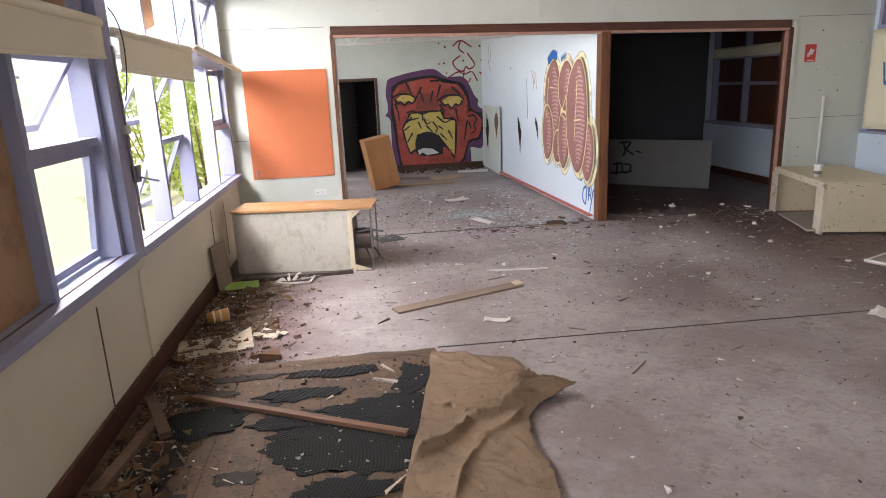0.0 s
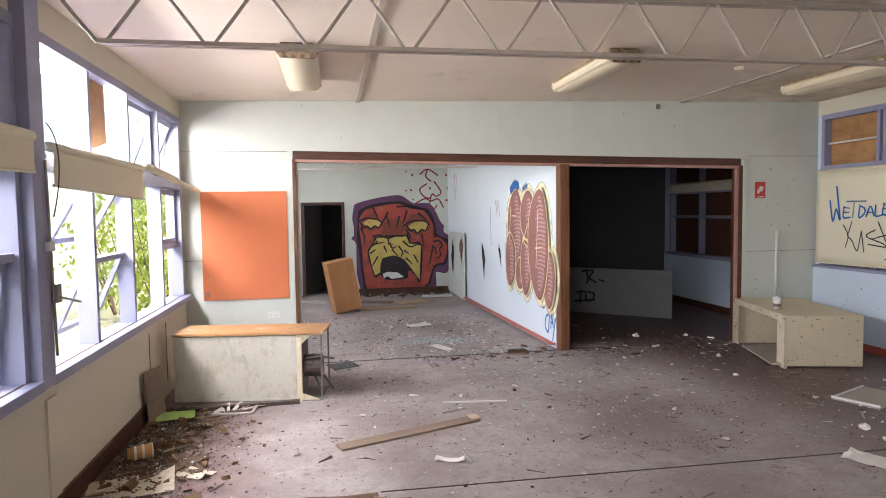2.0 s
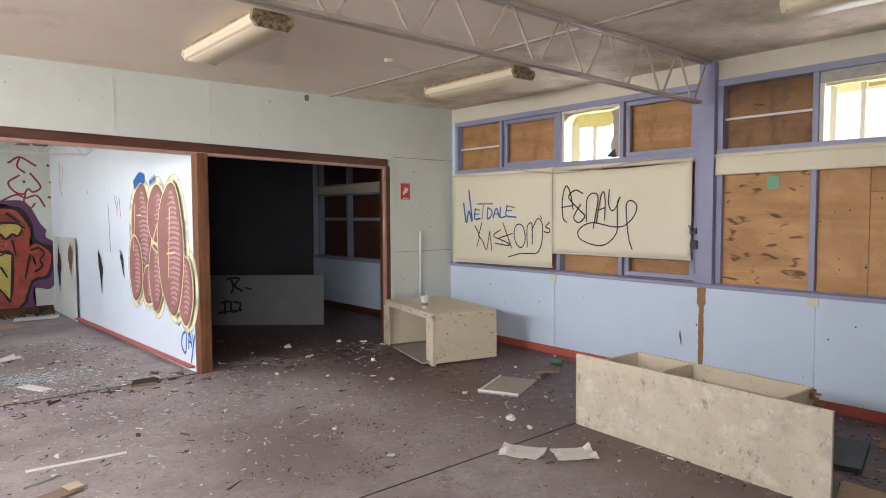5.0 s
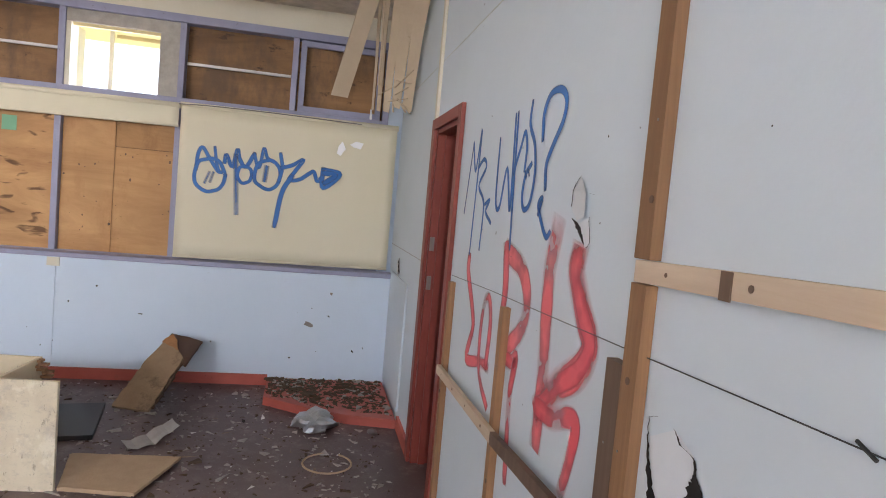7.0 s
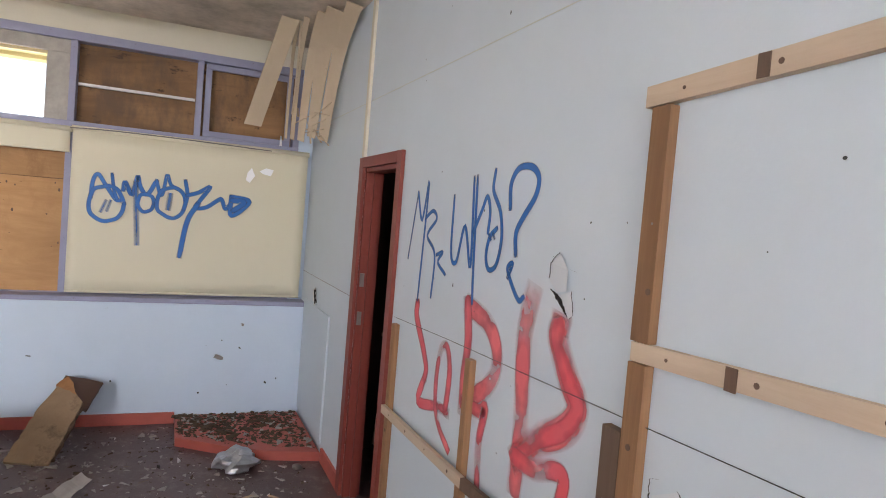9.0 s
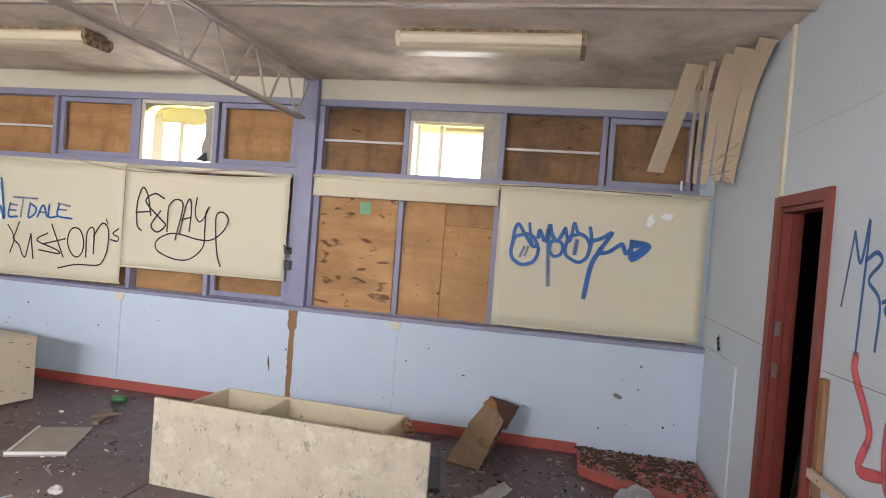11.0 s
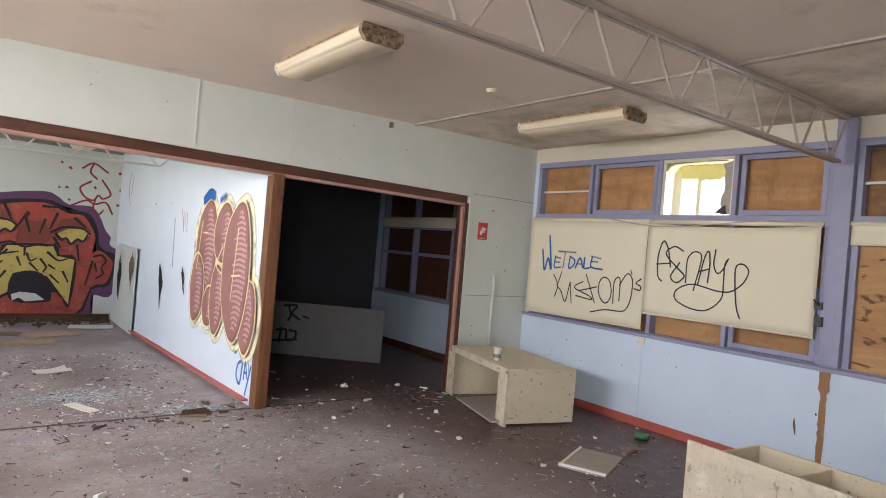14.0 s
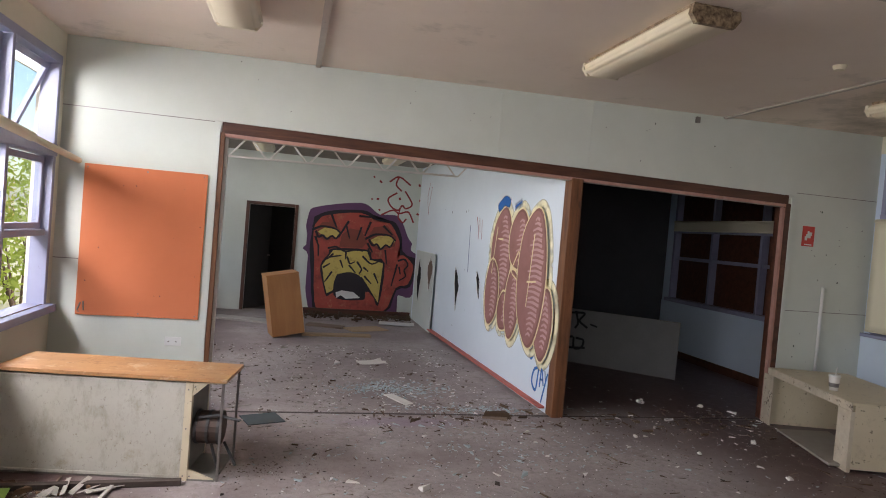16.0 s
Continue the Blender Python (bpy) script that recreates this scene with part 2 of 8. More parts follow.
def floor_material():
    """Maroon vinyl under pale dust; the dust is thin beside the windows and in the wet corner, and cut in the dark room
    to paint its shade.
    """
    m = bpy.data.materials.new("dusty_maroon_vinyl")
    m.use_nodes = True
    nt = m.node_tree
    bs = nt.nodes["Principled BSDF"]
    tc = nt.nodes.new("ShaderNodeTexCoord")
    sep = nt.nodes.new("ShaderNodeSeparateXYZ")
    nt.links.new(tc.outputs["Object"], sep.inputs[0])

    def noise_tex(scale, detail=8, rough=0.65):
        n = nt.nodes.new("ShaderNodeTexNoise")
        n.inputs["Scale"].default_value, n.inputs["Detail"].default_value, n.inputs["Roughness"].default_value = scale, detail, rough
        nt.links.new(tc.outputs["Object"], n.inputs["Vector"])
        return n.outputs["Fac"]

    def math_node(op, a, b):
        n = nt.nodes.new("ShaderNodeMath")
        n.operation = op
        for i, v in enumerate((a, b)):
            if isinstance(v, (int, float)):
                n.inputs[i].default_value = v
            else:
                nt.links.new(v, n.inputs[i])
        return n.outputs[0]

    def ramp(v, a, b, lo=0.0, hi=1.0):
        n = nt.nodes.new("ShaderNodeMapRange")
        n.interpolation_type = "SMOOTHSTEP"
        for k, q in (("From Min", a), ("From Max", b), ("To Min", lo), ("To Max", hi)):
            n.inputs[k].default_value = q
        nt.links.new(v, n.inputs["Value"])
        return n.outputs[0]

    def blend(f, a, b):
        n = nt.nodes.new("ShaderNodeMixRGB")
        nt.links.new(f, n.inputs["Fac"])
        for i, v in ((1, a), (2, b)):
            if isinstance(v, tuple):
                n.inputs[i].default_value = (*v, 1)
            else:
                nt.links.new(v, n.inputs[i])
        return n.outputs[0]

    big, mid, fine, grit = noise_tex(0.9), noise_tex(4.5), noise_tex(26), noise_tex(120, 4)
    xw = math_node("ADD", sep.outputs["X"], math_node("MULTIPLY", math_node("SUBTRACT", mid, 0.5), 0.9))
    dust = math_node("MULTIPLY", ramp(xw, -0.7, 0.0), ramp(xw, 3.3, 4.7, 1.0, 0.04))
    dust = math_node("MULTIPLY", dust, ramp(big, 0.34, 0.62, 0.45, 1.0))
    dust = math_node("MULTIPLY", dust, ramp(fine, 0.25, 0.6, 0.72, 1.0))
    px = math_node("DIVIDE", math_node("SUBTRACT", sep.outputs["X"], 1.5), 0.75)
    py = math_node("DIVIDE", math_node("SUBTRACT", sep.outputs["Y"], 6.25), 0.17)
    pd = math_node("ADD", math_node("MULTIPLY", px, px), math_node("MULTIPLY", py, py))
    powder = math_node("MULTIPLY", ramp(math_node("ADD", pd, math_node("MULTIPLY", mid, 1.2)), 0.4, 1.7, 1.0, 0.0), 0.45)
    # Shade of the dark room, painted by leaving the pale dust off there
    room_shade = math_node("MULTIPLY", ramp(sep.outputs["X"], 3.0, 3.15), ramp(sep.outputs["Y"], 6.45, 7.1))
    dust = math_node("MULTIPLY", dust, math_node("SUBTRACT", 1.0, math_node("MULTIPLY", room_shade, 0.9)))
    vinyl = blend(mid, (0.065, 0.034, 0.034), (0.12, 0.066, 0.062))
    pale = blend(mid, (0.34, 0.297, 0.285), (0.43, 0.388, 0.38))
    col = blend(dust, vinyl, pale)
    col = blend(math_node("MULTIPLY", ramp(noise_tex(9, 9, 0.75), 0.50, 0.64), 0.6), col, (0.19, 0.155, 0.14))
    dirt = math_node("MULTIPLY", ramp(noise_tex(2.3, 12, 0.8), 0.56, 0.68), 0.7)
    col = blend(dirt, col, (0.13, 0.095, 0.07))
    col = blend(math_node("MULTIPLY", ramp(grit, 0.60, 0.68), 0.75), col, (0.08, 0.06, 0.05))
    col = blend(math_node("MULTIPLY", ramp(noise_tex(70, 3), 0.66, 0.70), 0.5), col, (0.46, 0.44, 0.42))
    col = blend(powder, col, (0.27, 0.19, 0.29))
    nt.links.new(col, bs.inputs["Base Color"])
    nt.links.new(ramp(dust, 0.0, 1.0, 0.42, 0.75), bs.inputs["Roughness"])
    bp = nt.nodes.new("ShaderNodeBump")
    bp.inputs["Strength"].default_value, bp.inputs["Distance"].default_value = 0.2, 0.006
    nt.links.new(fine, bp.inputs["Height"])
    nt.links.new(bp.outputs["Normal"], bs.inputs["Normal"])
    return m


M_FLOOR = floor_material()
M_ORANGE = material("orange_pinboard_felt", (0.63, 0.20, 0.092), 0.95, (0.56, 0.165, 0.072), 2.5, 0.9, 0.15, 300)
M_WHITE = material("white_board", (0.72, 0.72, 0.70), 0.5, (0.62, 0.62, 0.60), 3, 0.8, stain=(0.4, 0.38, 0.34), stain_at=0.68, stain_scale=4)
M_CREAMLAM = material("dirty_cream_laminate", (0.66, 0.58, 0.42), 0.45, (0.56, 0.48, 0.33), 3, 0.8, stain=(0.30, 0.24, 0.17), stain_at=0.66, stain_scale=5)
M_SCUFF = material("scuffed_dusty_laminate", (0.68, 0.61, 0.46), 0.6, (0.50, 0.43, 0.31), 5, 0.6, 0.1, 30, stain=(0.40, 0.33, 0.24), stain_at=0.56, stain_scale=6)
# Grubby laminate, greyed further for the shadow over the cabinet front
M_CABFRONT = material("grubby_shadowed_laminate", (0.56, 0.54, 0.475), 0.55, (0.42, 0.395, 0.33), 4, 0.8, 0.1, 40, stain=(0.33, 0.27, 0.17), stain_at=0.58, stain_scale=4)
M_CABTOP = wood("varnished_ply_top", (0.44, 0.21, 0.08), (0.68, 0.40, 0.19), 0, 4, 8, 0.45, 0.6)
M_CABF = wood("orange_veneer", (0.46, 0.20, 0.075), (0.64, 0.32, 0.13), 2, 4, 8, 0.45, 0.6)


def grime(m, scale, at, soft, col, amount, seed=0.0, squash=(1, 1, 1)):
    """Adds worn marks with an edge of their own to a surface."""
    nt = m.node_tree
    bs = nt.nodes["Principled BSDF"]
    base = bs.inputs["Base Color"].links[0].from_socket
    tc = nt.nodes.new("ShaderNodeTexCoord")
    mp = nt.nodes.new("ShaderNodeMapping")
    mp.inputs["Location"].default_value = (seed, seed * 1.7, seed * 0.6)
    mp.inputs["Scale"].default_value = squash
    nz = nt.nodes.new("ShaderNodeTexNoise")
    nz.inputs["Scale"].default_value, nz.inputs["Detail"].default_value, nz.inputs["Roughness"].default_value = scale, 9, 0.72
    mr = nt.nodes.new("ShaderNodeMapRange")
    for k, v in (("From Min", at), ("From Max", at + soft), ("To Max", amount)):
        mr.inputs[k].default_value = v
    mx = nt.nodes.new("ShaderNodeMixRGB")
    mx.inputs["Color2"].default_value = (*col, 1)
    nt.links.new(tc.outputs["Object"], mp.inputs["Vector"])
    nt.links.new(mp.outputs[0], nz.inputs["Vector"])
    nt.links.new(nz.outputs["Fac"], mr.inputs["Value"])
    nt.links.new(mr.outputs[0], mx.inputs["Fac"])
    nt.links.new(base, mx.inputs["Color1"])
    nt.links.new(mx.outputs[0], bs.inputs["Base Color"])


grime(M_SCUFF, 20, 0.60, 0.05, (0.15, 0.12, 0.09), 0.75, 3, (1.5, 1, 0.7))
grime(M_SCUFF, 6, 0.54, 0.06, (0.74, 0.69, 0.56), 0.55, 21)
grime(M_SCUFF, 9, 0.60, 0.05, (0.24, 0.20, 0.15), 0.75, 31, (1.4, 1, 0.8))
grime(M_SCUFF, 90, 0.60, 0.06, (0.12, 0.10, 0.08), 0.6, 5)
grime(M_SCUFF, 12, 0.56, 0.12, (0.36, 0.32, 0.26), 0.5, 11, (1, 1, 2))
grime(M_SCUFF, 4, 0.58, 0.12, (0.34, 0.30, 0.26), 0.6, 8)
grime(M_CABFRONT, 60, 0.575, 0.08, (0.16, 0.13, 0.09), 0.45, 4, (1, 1, 0.45))
grime(M_CABFRONT, 26, 0.60, 0.06, (0.18, 0.13, 0.08), 0.55, 6)
grime(M_CABFRONT, 8, 0.52, 0.12, (0.30, 0.26, 0.19), 0.55, 9, (1, 1, 0.5))
grime(M_CREAMLAM, 22, 0.61, 0.04, (0.12, 0.09, 0.06), 0.8, 2)
grime(M_CREAMLAM, 5, 0.60, 0.1, (0.36, 0.29, 0.20), 0.5, 6)
grime(M_WALL, 9, 0.70, 0.05, (0.30, 0.28, 0.24), 0.55, 4)
grime(M_WALL_BLUE, 11, 0.69, 0.04, (0.24, 0.22, 0.22), 0.6, 1)
grime(M_WALL_BACK, 10, 0.71, 0.04, (0.32, 0.30, 0.28), 0.5, 7)
grime(M_LILAC, 24, 0.63, 0.05, (0.16, 0.13, 0.12), 0.6, 2)
grime(M_REDBASE, 18, 0.62, 0.06, (0.10, 0.05, 0.04), 0.7, 9)
grime(M_CABTOP, 14, 0.55, 0.08, (0.24, 0.11, 0.05), 0.65, 9)
grime(M_CABTOP, 6, 0.56, 0.1, (0.70, 0.56, 0.40), 0.55, 4)
grime(M_PLY, 7, 0.66, 0.03, (0.13, 0.05, 0.02), 0.8, 2, (1, 0.6, 1.4))
grime(M_PLY_WARM, 7, 0.66, 0.03, (0.13, 0.05, 0.02), 0.8, 12, (1, 0.6, 1.4))
grime(M_PLY_WARM, 4, 0.52, 0.16, (0.40, 0.20, 0.08), 0.6, 19, (1, 1, 0.5))
grime(M_PLY, 30, 0.66, 0.05, (0.20, 0.09, 0.04), 0.6, 5)
grime(M_PLY_DARK, 8, 0.60, 0.05, (0.06, 0.035, 0.025), 0.8, 2, (1, 0.6, 1.4))
grime(M_PLY_DARK, 4, 0.48, 0.16, (0.13, 0.085, 0.06), 0.75, 5, (1, 1, 0.4))
grime(M_PLY, 4, 0.50, 0.16, (0.26, 0.125, 0.05), 0.7, 9, (1, 1, 0.5))
grime(M_STEEL, 30, 0.60, 0.06, (0.16, 0.09, 0.05), 0.7, 3)
grime(M_BROWN, 12, 0.60, 0.06, (0.06, 0.025, 0.015), 0.7, 3, (1, 1, 0.3))
grime(M_WHITE, 20, 0.64, 0.05, (0.30, 0.27, 0.23), 0.7, 3)
M_GLASS = glass("window_glass")
M_BLUEPAINT = material("blue_spray_paint", (0.005, 0.145, 0.48), 0.5, (0.003, 0.095, 0.36), 30, 0.8)
M_BLACKPAINT = material("black_marker_paint", (0.02, 0.02, 0.025), 0.5)
M_REDPAINT = material("red_spray_paint", (0.72, 0.085, 0.11), 0.5, (0.70, 0.13, 0.16), 8, 0.6)


def spray(m, low):
    """Lets a paint thin out towards the soft edge of its stroke."""
    nt = m.node_tree
    bs = nt.nodes["Principled BSDF"]
    at = nt.nodes.new("ShaderNodeAttribute")
    at.attribute_name = "spread"
    tc = nt.nodes.new("ShaderNodeTexCoord")
    nz = nt.nodes.new("ShaderNodeTexNoise")
    nz.inputs["Scale"].default_value, nz.inputs["Detail"].default_value = 5, 3
    nt.links.new(tc.outputs["Object"], nz.inputs["Vector"])
    mr = nt.nodes.new("ShaderNodeMapRange")
    for k, v in (("From Min", 0.35), ("From Max", 0.62), ("To Min", low), ("To Max", 1.0)):
        mr.inputs[k].default_value = v
    nt.links.new(nz.outputs["Fac"], mr.inputs["Value"])
    mt = nt.nodes.new("ShaderNodeMath")
    mt.operation = "MULTIPLY"
    mt.use_clamp = True
    nt.links.new(at.outputs["Fac"], mt.inputs[0])
    nt.links.new(mr.outputs[0], mt.inputs[1])
    nt.links.new(mt.outputs[0], bs.inputs["Alpha"])


spray(M_BLUEPAINT, 0.75)
spray(M_REDPAINT, 0.30)
M_PAPER = material("dirty_paper", (0.74, 0.72, 0.68), 0.8, (0.60, 0.57, 0.52), 9, 0.8)
M_SOILED = material("soiled_paper", (0.52, 0.46, 0.37), 0.85, (0.36, 0.30, 0.23), 14, 0.6, stain=(0.16, 0.12, 0.08), stain_at=0.6, stain_scale=12)
M_METAL = material("dull_metal", (0.30, 0.28, 0.27), 0.45, (0.18, 0.16, 0.15), 12, 0.7, metal=0.8)
M_BLACK = material("black_plastic", (0.03, 0.03, 0.03), 0.5)

# The dark room's lack of light, put into its wall colour
M_UNLIT = material("unlit_wall_shade", (0.078, 0.08, 0.088), 0.8, (0.052, 0.054, 0.06), 3, 0.8, 0.1, 40)

# ---- building helpers ----


def part(name, bm, mat, parent=None, label="", smooth=False):
    me = bpy.data.meshes.new(name)
    bmesh.ops.recalc_face_normals(bm, faces=bm.faces)
    bm.to_mesh(me)
    bm.free()
    for m in (mat if isinstance(mat, (list, tuple)) else [mat]):
        me.materials.append(m)
    if smooth:
        for p in me.polygons:
            p.use_smooth = True
    ob = new(name, me)
    if parent is not None:
        ob.parent = parent
    if label:
        ob["label"] = label
    return ob


def thing(name, m, label, category, group="", kind=""):
    ob = new(name)
    ob.empty_display_size = 0.1
    ob.matrix_world = m
    return tagged(ob, label, category, group, kind)


def add_box(bm, x0, x1, y0, y1, z0, z1, bevel=0.0, m=None):
    r = bmesh.ops.create_cube(bm, size=1.0)
    vs = r["verts"]
    mm = Matrix.Translation(((x0 + x1) / 2, (y0 + y1) / 2, (z0 + z1) / 2)) @ Matrix.Diagonal((abs(x1 - x0), abs(y1 - y0), abs(z1 - z0), 1))
    bmesh.ops.transform(bm, matrix=mm, verts=vs)
    if bevel:
        es = list({e for v in vs for e in v.link_edges})
        r = bmesh.ops.bevel(bm, geom=es, offset=bevel, segments=2, affect="EDGES", profile=0.7)
        vs = list({v for f in r["faces"] for v in f.verts} | {v for v in vs if v.is_valid})
    if m is not None:
        bmesh.ops.transform(bm, matrix=m, verts=[v for v in vs if v.is_valid])
    return bm


def box(x0, x1, y0, y1, z0, z1, bevel=0.0, m=None):
    return add_box(bmesh.new(), x0, x1, y0, y1, z0, z1, bevel, m)


def add_bar(bm, a, b, w, h=None, sides=0):
    """A straight bar from a to b, square (w by h) or round (sides)."""
    a, b = Vector(a), Vector(b)
    d = b - a
    rot = d.to_track_quat("Z", "Y").to_matrix().to_4x4()
    mm = Matrix.Translation((a + b) / 2) @ rot
    if sides:
        r = bmesh.ops.create_cone(bm, cap_ends=True, segments=sides, radius1=w / 2, radius2=(h or w) / 2, depth=d.length)
        bmesh.ops.transform(bm, matrix=mm, verts=r["verts"])
    else:
        r = bmesh.ops.create_cube(bm, size=1.0)
        bmesh.ops.transform(bm, matrix=mm @ Matrix.Diagonal((w, h or w, d.length, 1)), verts=r["verts"])
    return bm


def bar(a, b, w, h=None, sides=0):
    return add_bar(bmesh.new(), a, b, w, h, sides)


def sheet_wall(us, zs, gaps, u_to, t_vec, top=None):
    """A wall with real openings: a grid over us and zs, less the cells inside gaps, given thickness along t_vec."""
    us = sorted(set(us) | {g[0] for g in gaps} | {g[1] for g in gaps})
    zs = sorted(set(zs) | {g[2] for g in gaps} | {g[3] for g in gaps})
    bm = bmesh.new()
    t_vec = Vector(t_vec)
    vert = {}

    def v(i, k, side):
        key = (i, k, side)
        if key not in vert:
            p = u_to(us[i], zs[k])
            vert[key] = bm.verts.new(Vector(p) + t_vec * side)
        return vert[key]

    def solid(i, k):
        if not (0 <= i < len(us) - 1 and 0 <= k < len(zs) - 1):
            return False
        u, z = (us[i] + us[i + 1]) / 2, (zs[k] + zs[k + 1]) / 2
        return not any(g[0] < u < g[1] and g[2] < z < g[3] for g in gaps)

    for i in range(len(us) - 1):
        for k in range(len(zs) - 1):
            if not solid(i, k):
                continue
            for s in (0, 1):
                bm.faces.new([v(i, k, s), v(i + 1, k, s), v(i + 1, k + 1, s), v(i, k + 1, s)])
            for di, dk, a, b in ((-1, 0, (i, k), (i, k + 1)), (1, 0, (i + 1, k), (i + 1, k + 1)), (0, -1, (i, k), (i + 1, k)), (0, 1, (i, k + 1), (i + 1, k + 1))):
                if not solid(i + di, k + dk):
                    bm.faces.new([v(*a, 0), v(*b, 0), v(*b, 1), v(*a, 1)])
    return bm


def structure(name, bm, mat, label, category, parent=None):
    return tagged(part(name, bm, mat, parent), label, category, kind="structure")


# ---- the plan ----
XL, XR, YB, YF, YE = -1.27, 6.46, -0.64, 6.45, 12.55
DARK_BACK = 10.2


def dado_x(y):
    """The face of the lining under the boarded windows: it stands proud of the frames, more so towards the south."""
    return 6.285 + 0.0215 * y


def ceil_z(x):
    return 2.915 + (x + 1.2) * 0.0145


def head_warp(x):
    return -0.0145 * (x - 2.66)


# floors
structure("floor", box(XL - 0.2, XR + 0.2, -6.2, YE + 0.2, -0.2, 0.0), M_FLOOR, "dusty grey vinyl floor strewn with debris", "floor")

# ceiling: one sloping sheet over all rooms
bm = bmesh.new()
ring = [bm.verts.new((x, y, ceil_z(x) + dz)) for dz in (0, 0.12) for x, y in ((XL - 0.2, -6.2), (XR + 0.2, -6.2), (XR + 0.2, YE + 0.2), (XL - 0.2, YE + 0.2))]
for f in ((0, 1, 2, 3), (4, 5, 6, 7), (0, 1, 5, 4), (1, 2, 6, 5), (2, 3, 7, 6), (3, 0, 4, 7)):
    bm.faces.new([ring[i] for i in f])
structure("ceiling", bm, M_CEIL, "stained off-white ceiling sheets with cover battens", "ceiling")

# far wall with the wide folding-door opening
OPEN_L, OPEN_R, OPEN_T = -0.10, 5.36, 2.31
structure("wall_north", sheet_wall([XL, XR], [0, 1.0, 3.25], [(OPEN_L, OPEN_R, -1, OPEN_T)],
          lambda x, z: (x, YF, z + (head_warp(x) if z > 1.5 else 0)), (0, 0.13, 0)), M_WALL, "pale green painted partition wall with a wide opening", "wall")
# back wall, with the entrance opening and a doorway
BACK_L, BACK_R = -0.95, 1.15
structure("wall_south", sheet_wall([XL, XR], [0, 3.25], [(BACK_L, BACK_R, -1, 2.35), (4.19, 5.25, -1, 1.99), (1.28, 1.665, 1.49, 2.45)],
          lambda x, z: (x, YB, z), (0, -0.14, 0)), M_WALL_BACK, "grey-white lined wall with graffiti, battens and holes", "wall")
# left window wall
L_SILL, L_TRAN, L_TOP = 0.84, 2.02, 2.70
R_SILL, R_TRAN, R_TOP = 0.95, 2.17, 2.83
# The southernmost gap is unseen, added to pass the entry fill lamp
structure("wall_west", sheet_wall([-6.2, YE + 0.2], [0, 3.25], [(-5.4, -1.4, L_SILL, L_TOP), (-0.40, 2.80, L_SILL, L_TOP), (2.98, 6.32, L_SILL, L_TOP), (6.75, 9.35, L_SILL, L_TOP), (9.55, 12.3, L_SILL, L_TOP)],
          lambda y, z: (XL, y, z), (-0.14, 0, 0)), M_WALL_CREAM, "cream painted wall under a long band of windows", "wall")
structure("wall_east", sheet_wall([-6.2, YE + 0.2], [0, 3.25], [(-0.52, 2.78, R_SILL, R_TOP), (2.94, 6.37, R_SILL, R_TOP), (6.7, 10.0, 0.9, 2.75)],
          lambda y, z: (XR, y, z), (0.14, 0, 0)), M_WALL_BLUE, "pale blue dado wall under boarded windows", "wall")
structure("wall_end", sheet_wall([XL, XR + 0.1], [0, 3.25], [(-0.24, 0.53, -1, 1.86)], lambda x, z: (x, YE, z), (0, 0.13, 0)), M_WALL, "pale green end wall with a painted mural", "wall")
structure("wall_entry", sheet_wall([XL, XR], [0, 3.25], [], lambda x, z: (x, -6.0, z), (0, -0.13, 0)), M_WALL, "plain unseen wall added behind the entry space", "wall")
# partition between the two far rooms, a little out of square
structure("wall_partition", sheet_wall([6.58, YE], [0, 3.25], [], lambda y, z: (2.985 - (y - 6.5) * 0.036, y, z), (0.11, 0, 0)), M_WALL_PART, "white partition wall covered with graffiti", "wall")
structure("wall_dark_back", sheet_wall([3.0, XR], [0, 3.25], [], lambda x, z: (x, DARK_BACK, z), (0, 0.12, 0)), M_UNLIT, "dark room wall, its shade put into the colour", "wall")

def dado_piece(y0, y1, z0, z1, out, back=None):
    """A flat piece that follows the proud lining under the boarded windows; out: how far it stands off its face."""
    bm = bmesh.new()
    vs = [bm.verts.new((x, y, z)) for y in (y0, y1) for x, z in ((dado_x(y) - out, z0), (back or dado_x(y) - 0.0005, z0), (back or dado_x(y) - 0.0005, z1), (dado_x(y) - out, z1))]
    for f in ((0, 1, 2, 3), (4, 5, 6, 7), (0, 1, 5, 4), (1, 2, 6, 5), (2, 3, 7, 6), (3, 0, 4, 7)):
        bm.faces.new([vs[i] for i in f])
    return bm


structure("wall_dado_east", dado_piece(YB + 0.001, YF - 0.001, 0, 0.919, 0, XR - 0.001), M_WALL_BLUE, "pale blue proud lining under the boarded windows", "wall")
sill_run = structure("sill_east", dado_piece(YB + 0.001, YF - 0.001, 0.92, 0.956, 0.018, XR - 0.001), M_LILAC, "lilac painted window shelf over the blue lining", "window sill")
md = sill_run.modifiers.new("worn_edge", "BEVEL")
md.width, md.segments = 0.006, 2
structure("lining_dark_room", box(XR - 0.012, XR - 0.001, 6.59, DARK_BACK - 0.001, 0.112, 0.85), M_WALL_BLUE, "pale blue lining of the dark room", "wall")
structure("lining_dark_partition", sheet_wall([6.61, DARK_BACK], [0, 2.9], [], lambda y, z: (3.10 - (y - 6.5) * 0.036, y, z), (0.01, 0, 0)), M_UNLIT, "partition lining with the dark room's shade in its colour", "wall")
# partition end post
post = structure("partition_post", box(2.985, 3.10, 6.435, 6.60, 0, 2.24, 0.006), M_BROWN, "brown stained timber post at the partition's end", "post")

# opening trim and track
M_JAMB = material("worn_pink_red_paint", (0.50, 0.30, 0.25), 0.55, (0.33, 0.16, 0.125), 7, 0.7, 0.1, 50, stain=(0.60, 0.46, 0.40), stain_at=0.6, stain_scale=8)
tr = thing("door_frame_wide", pose(0, 0, 0), "wide brown timber folding-door frame with a steel track", "door frame", kind="structure")


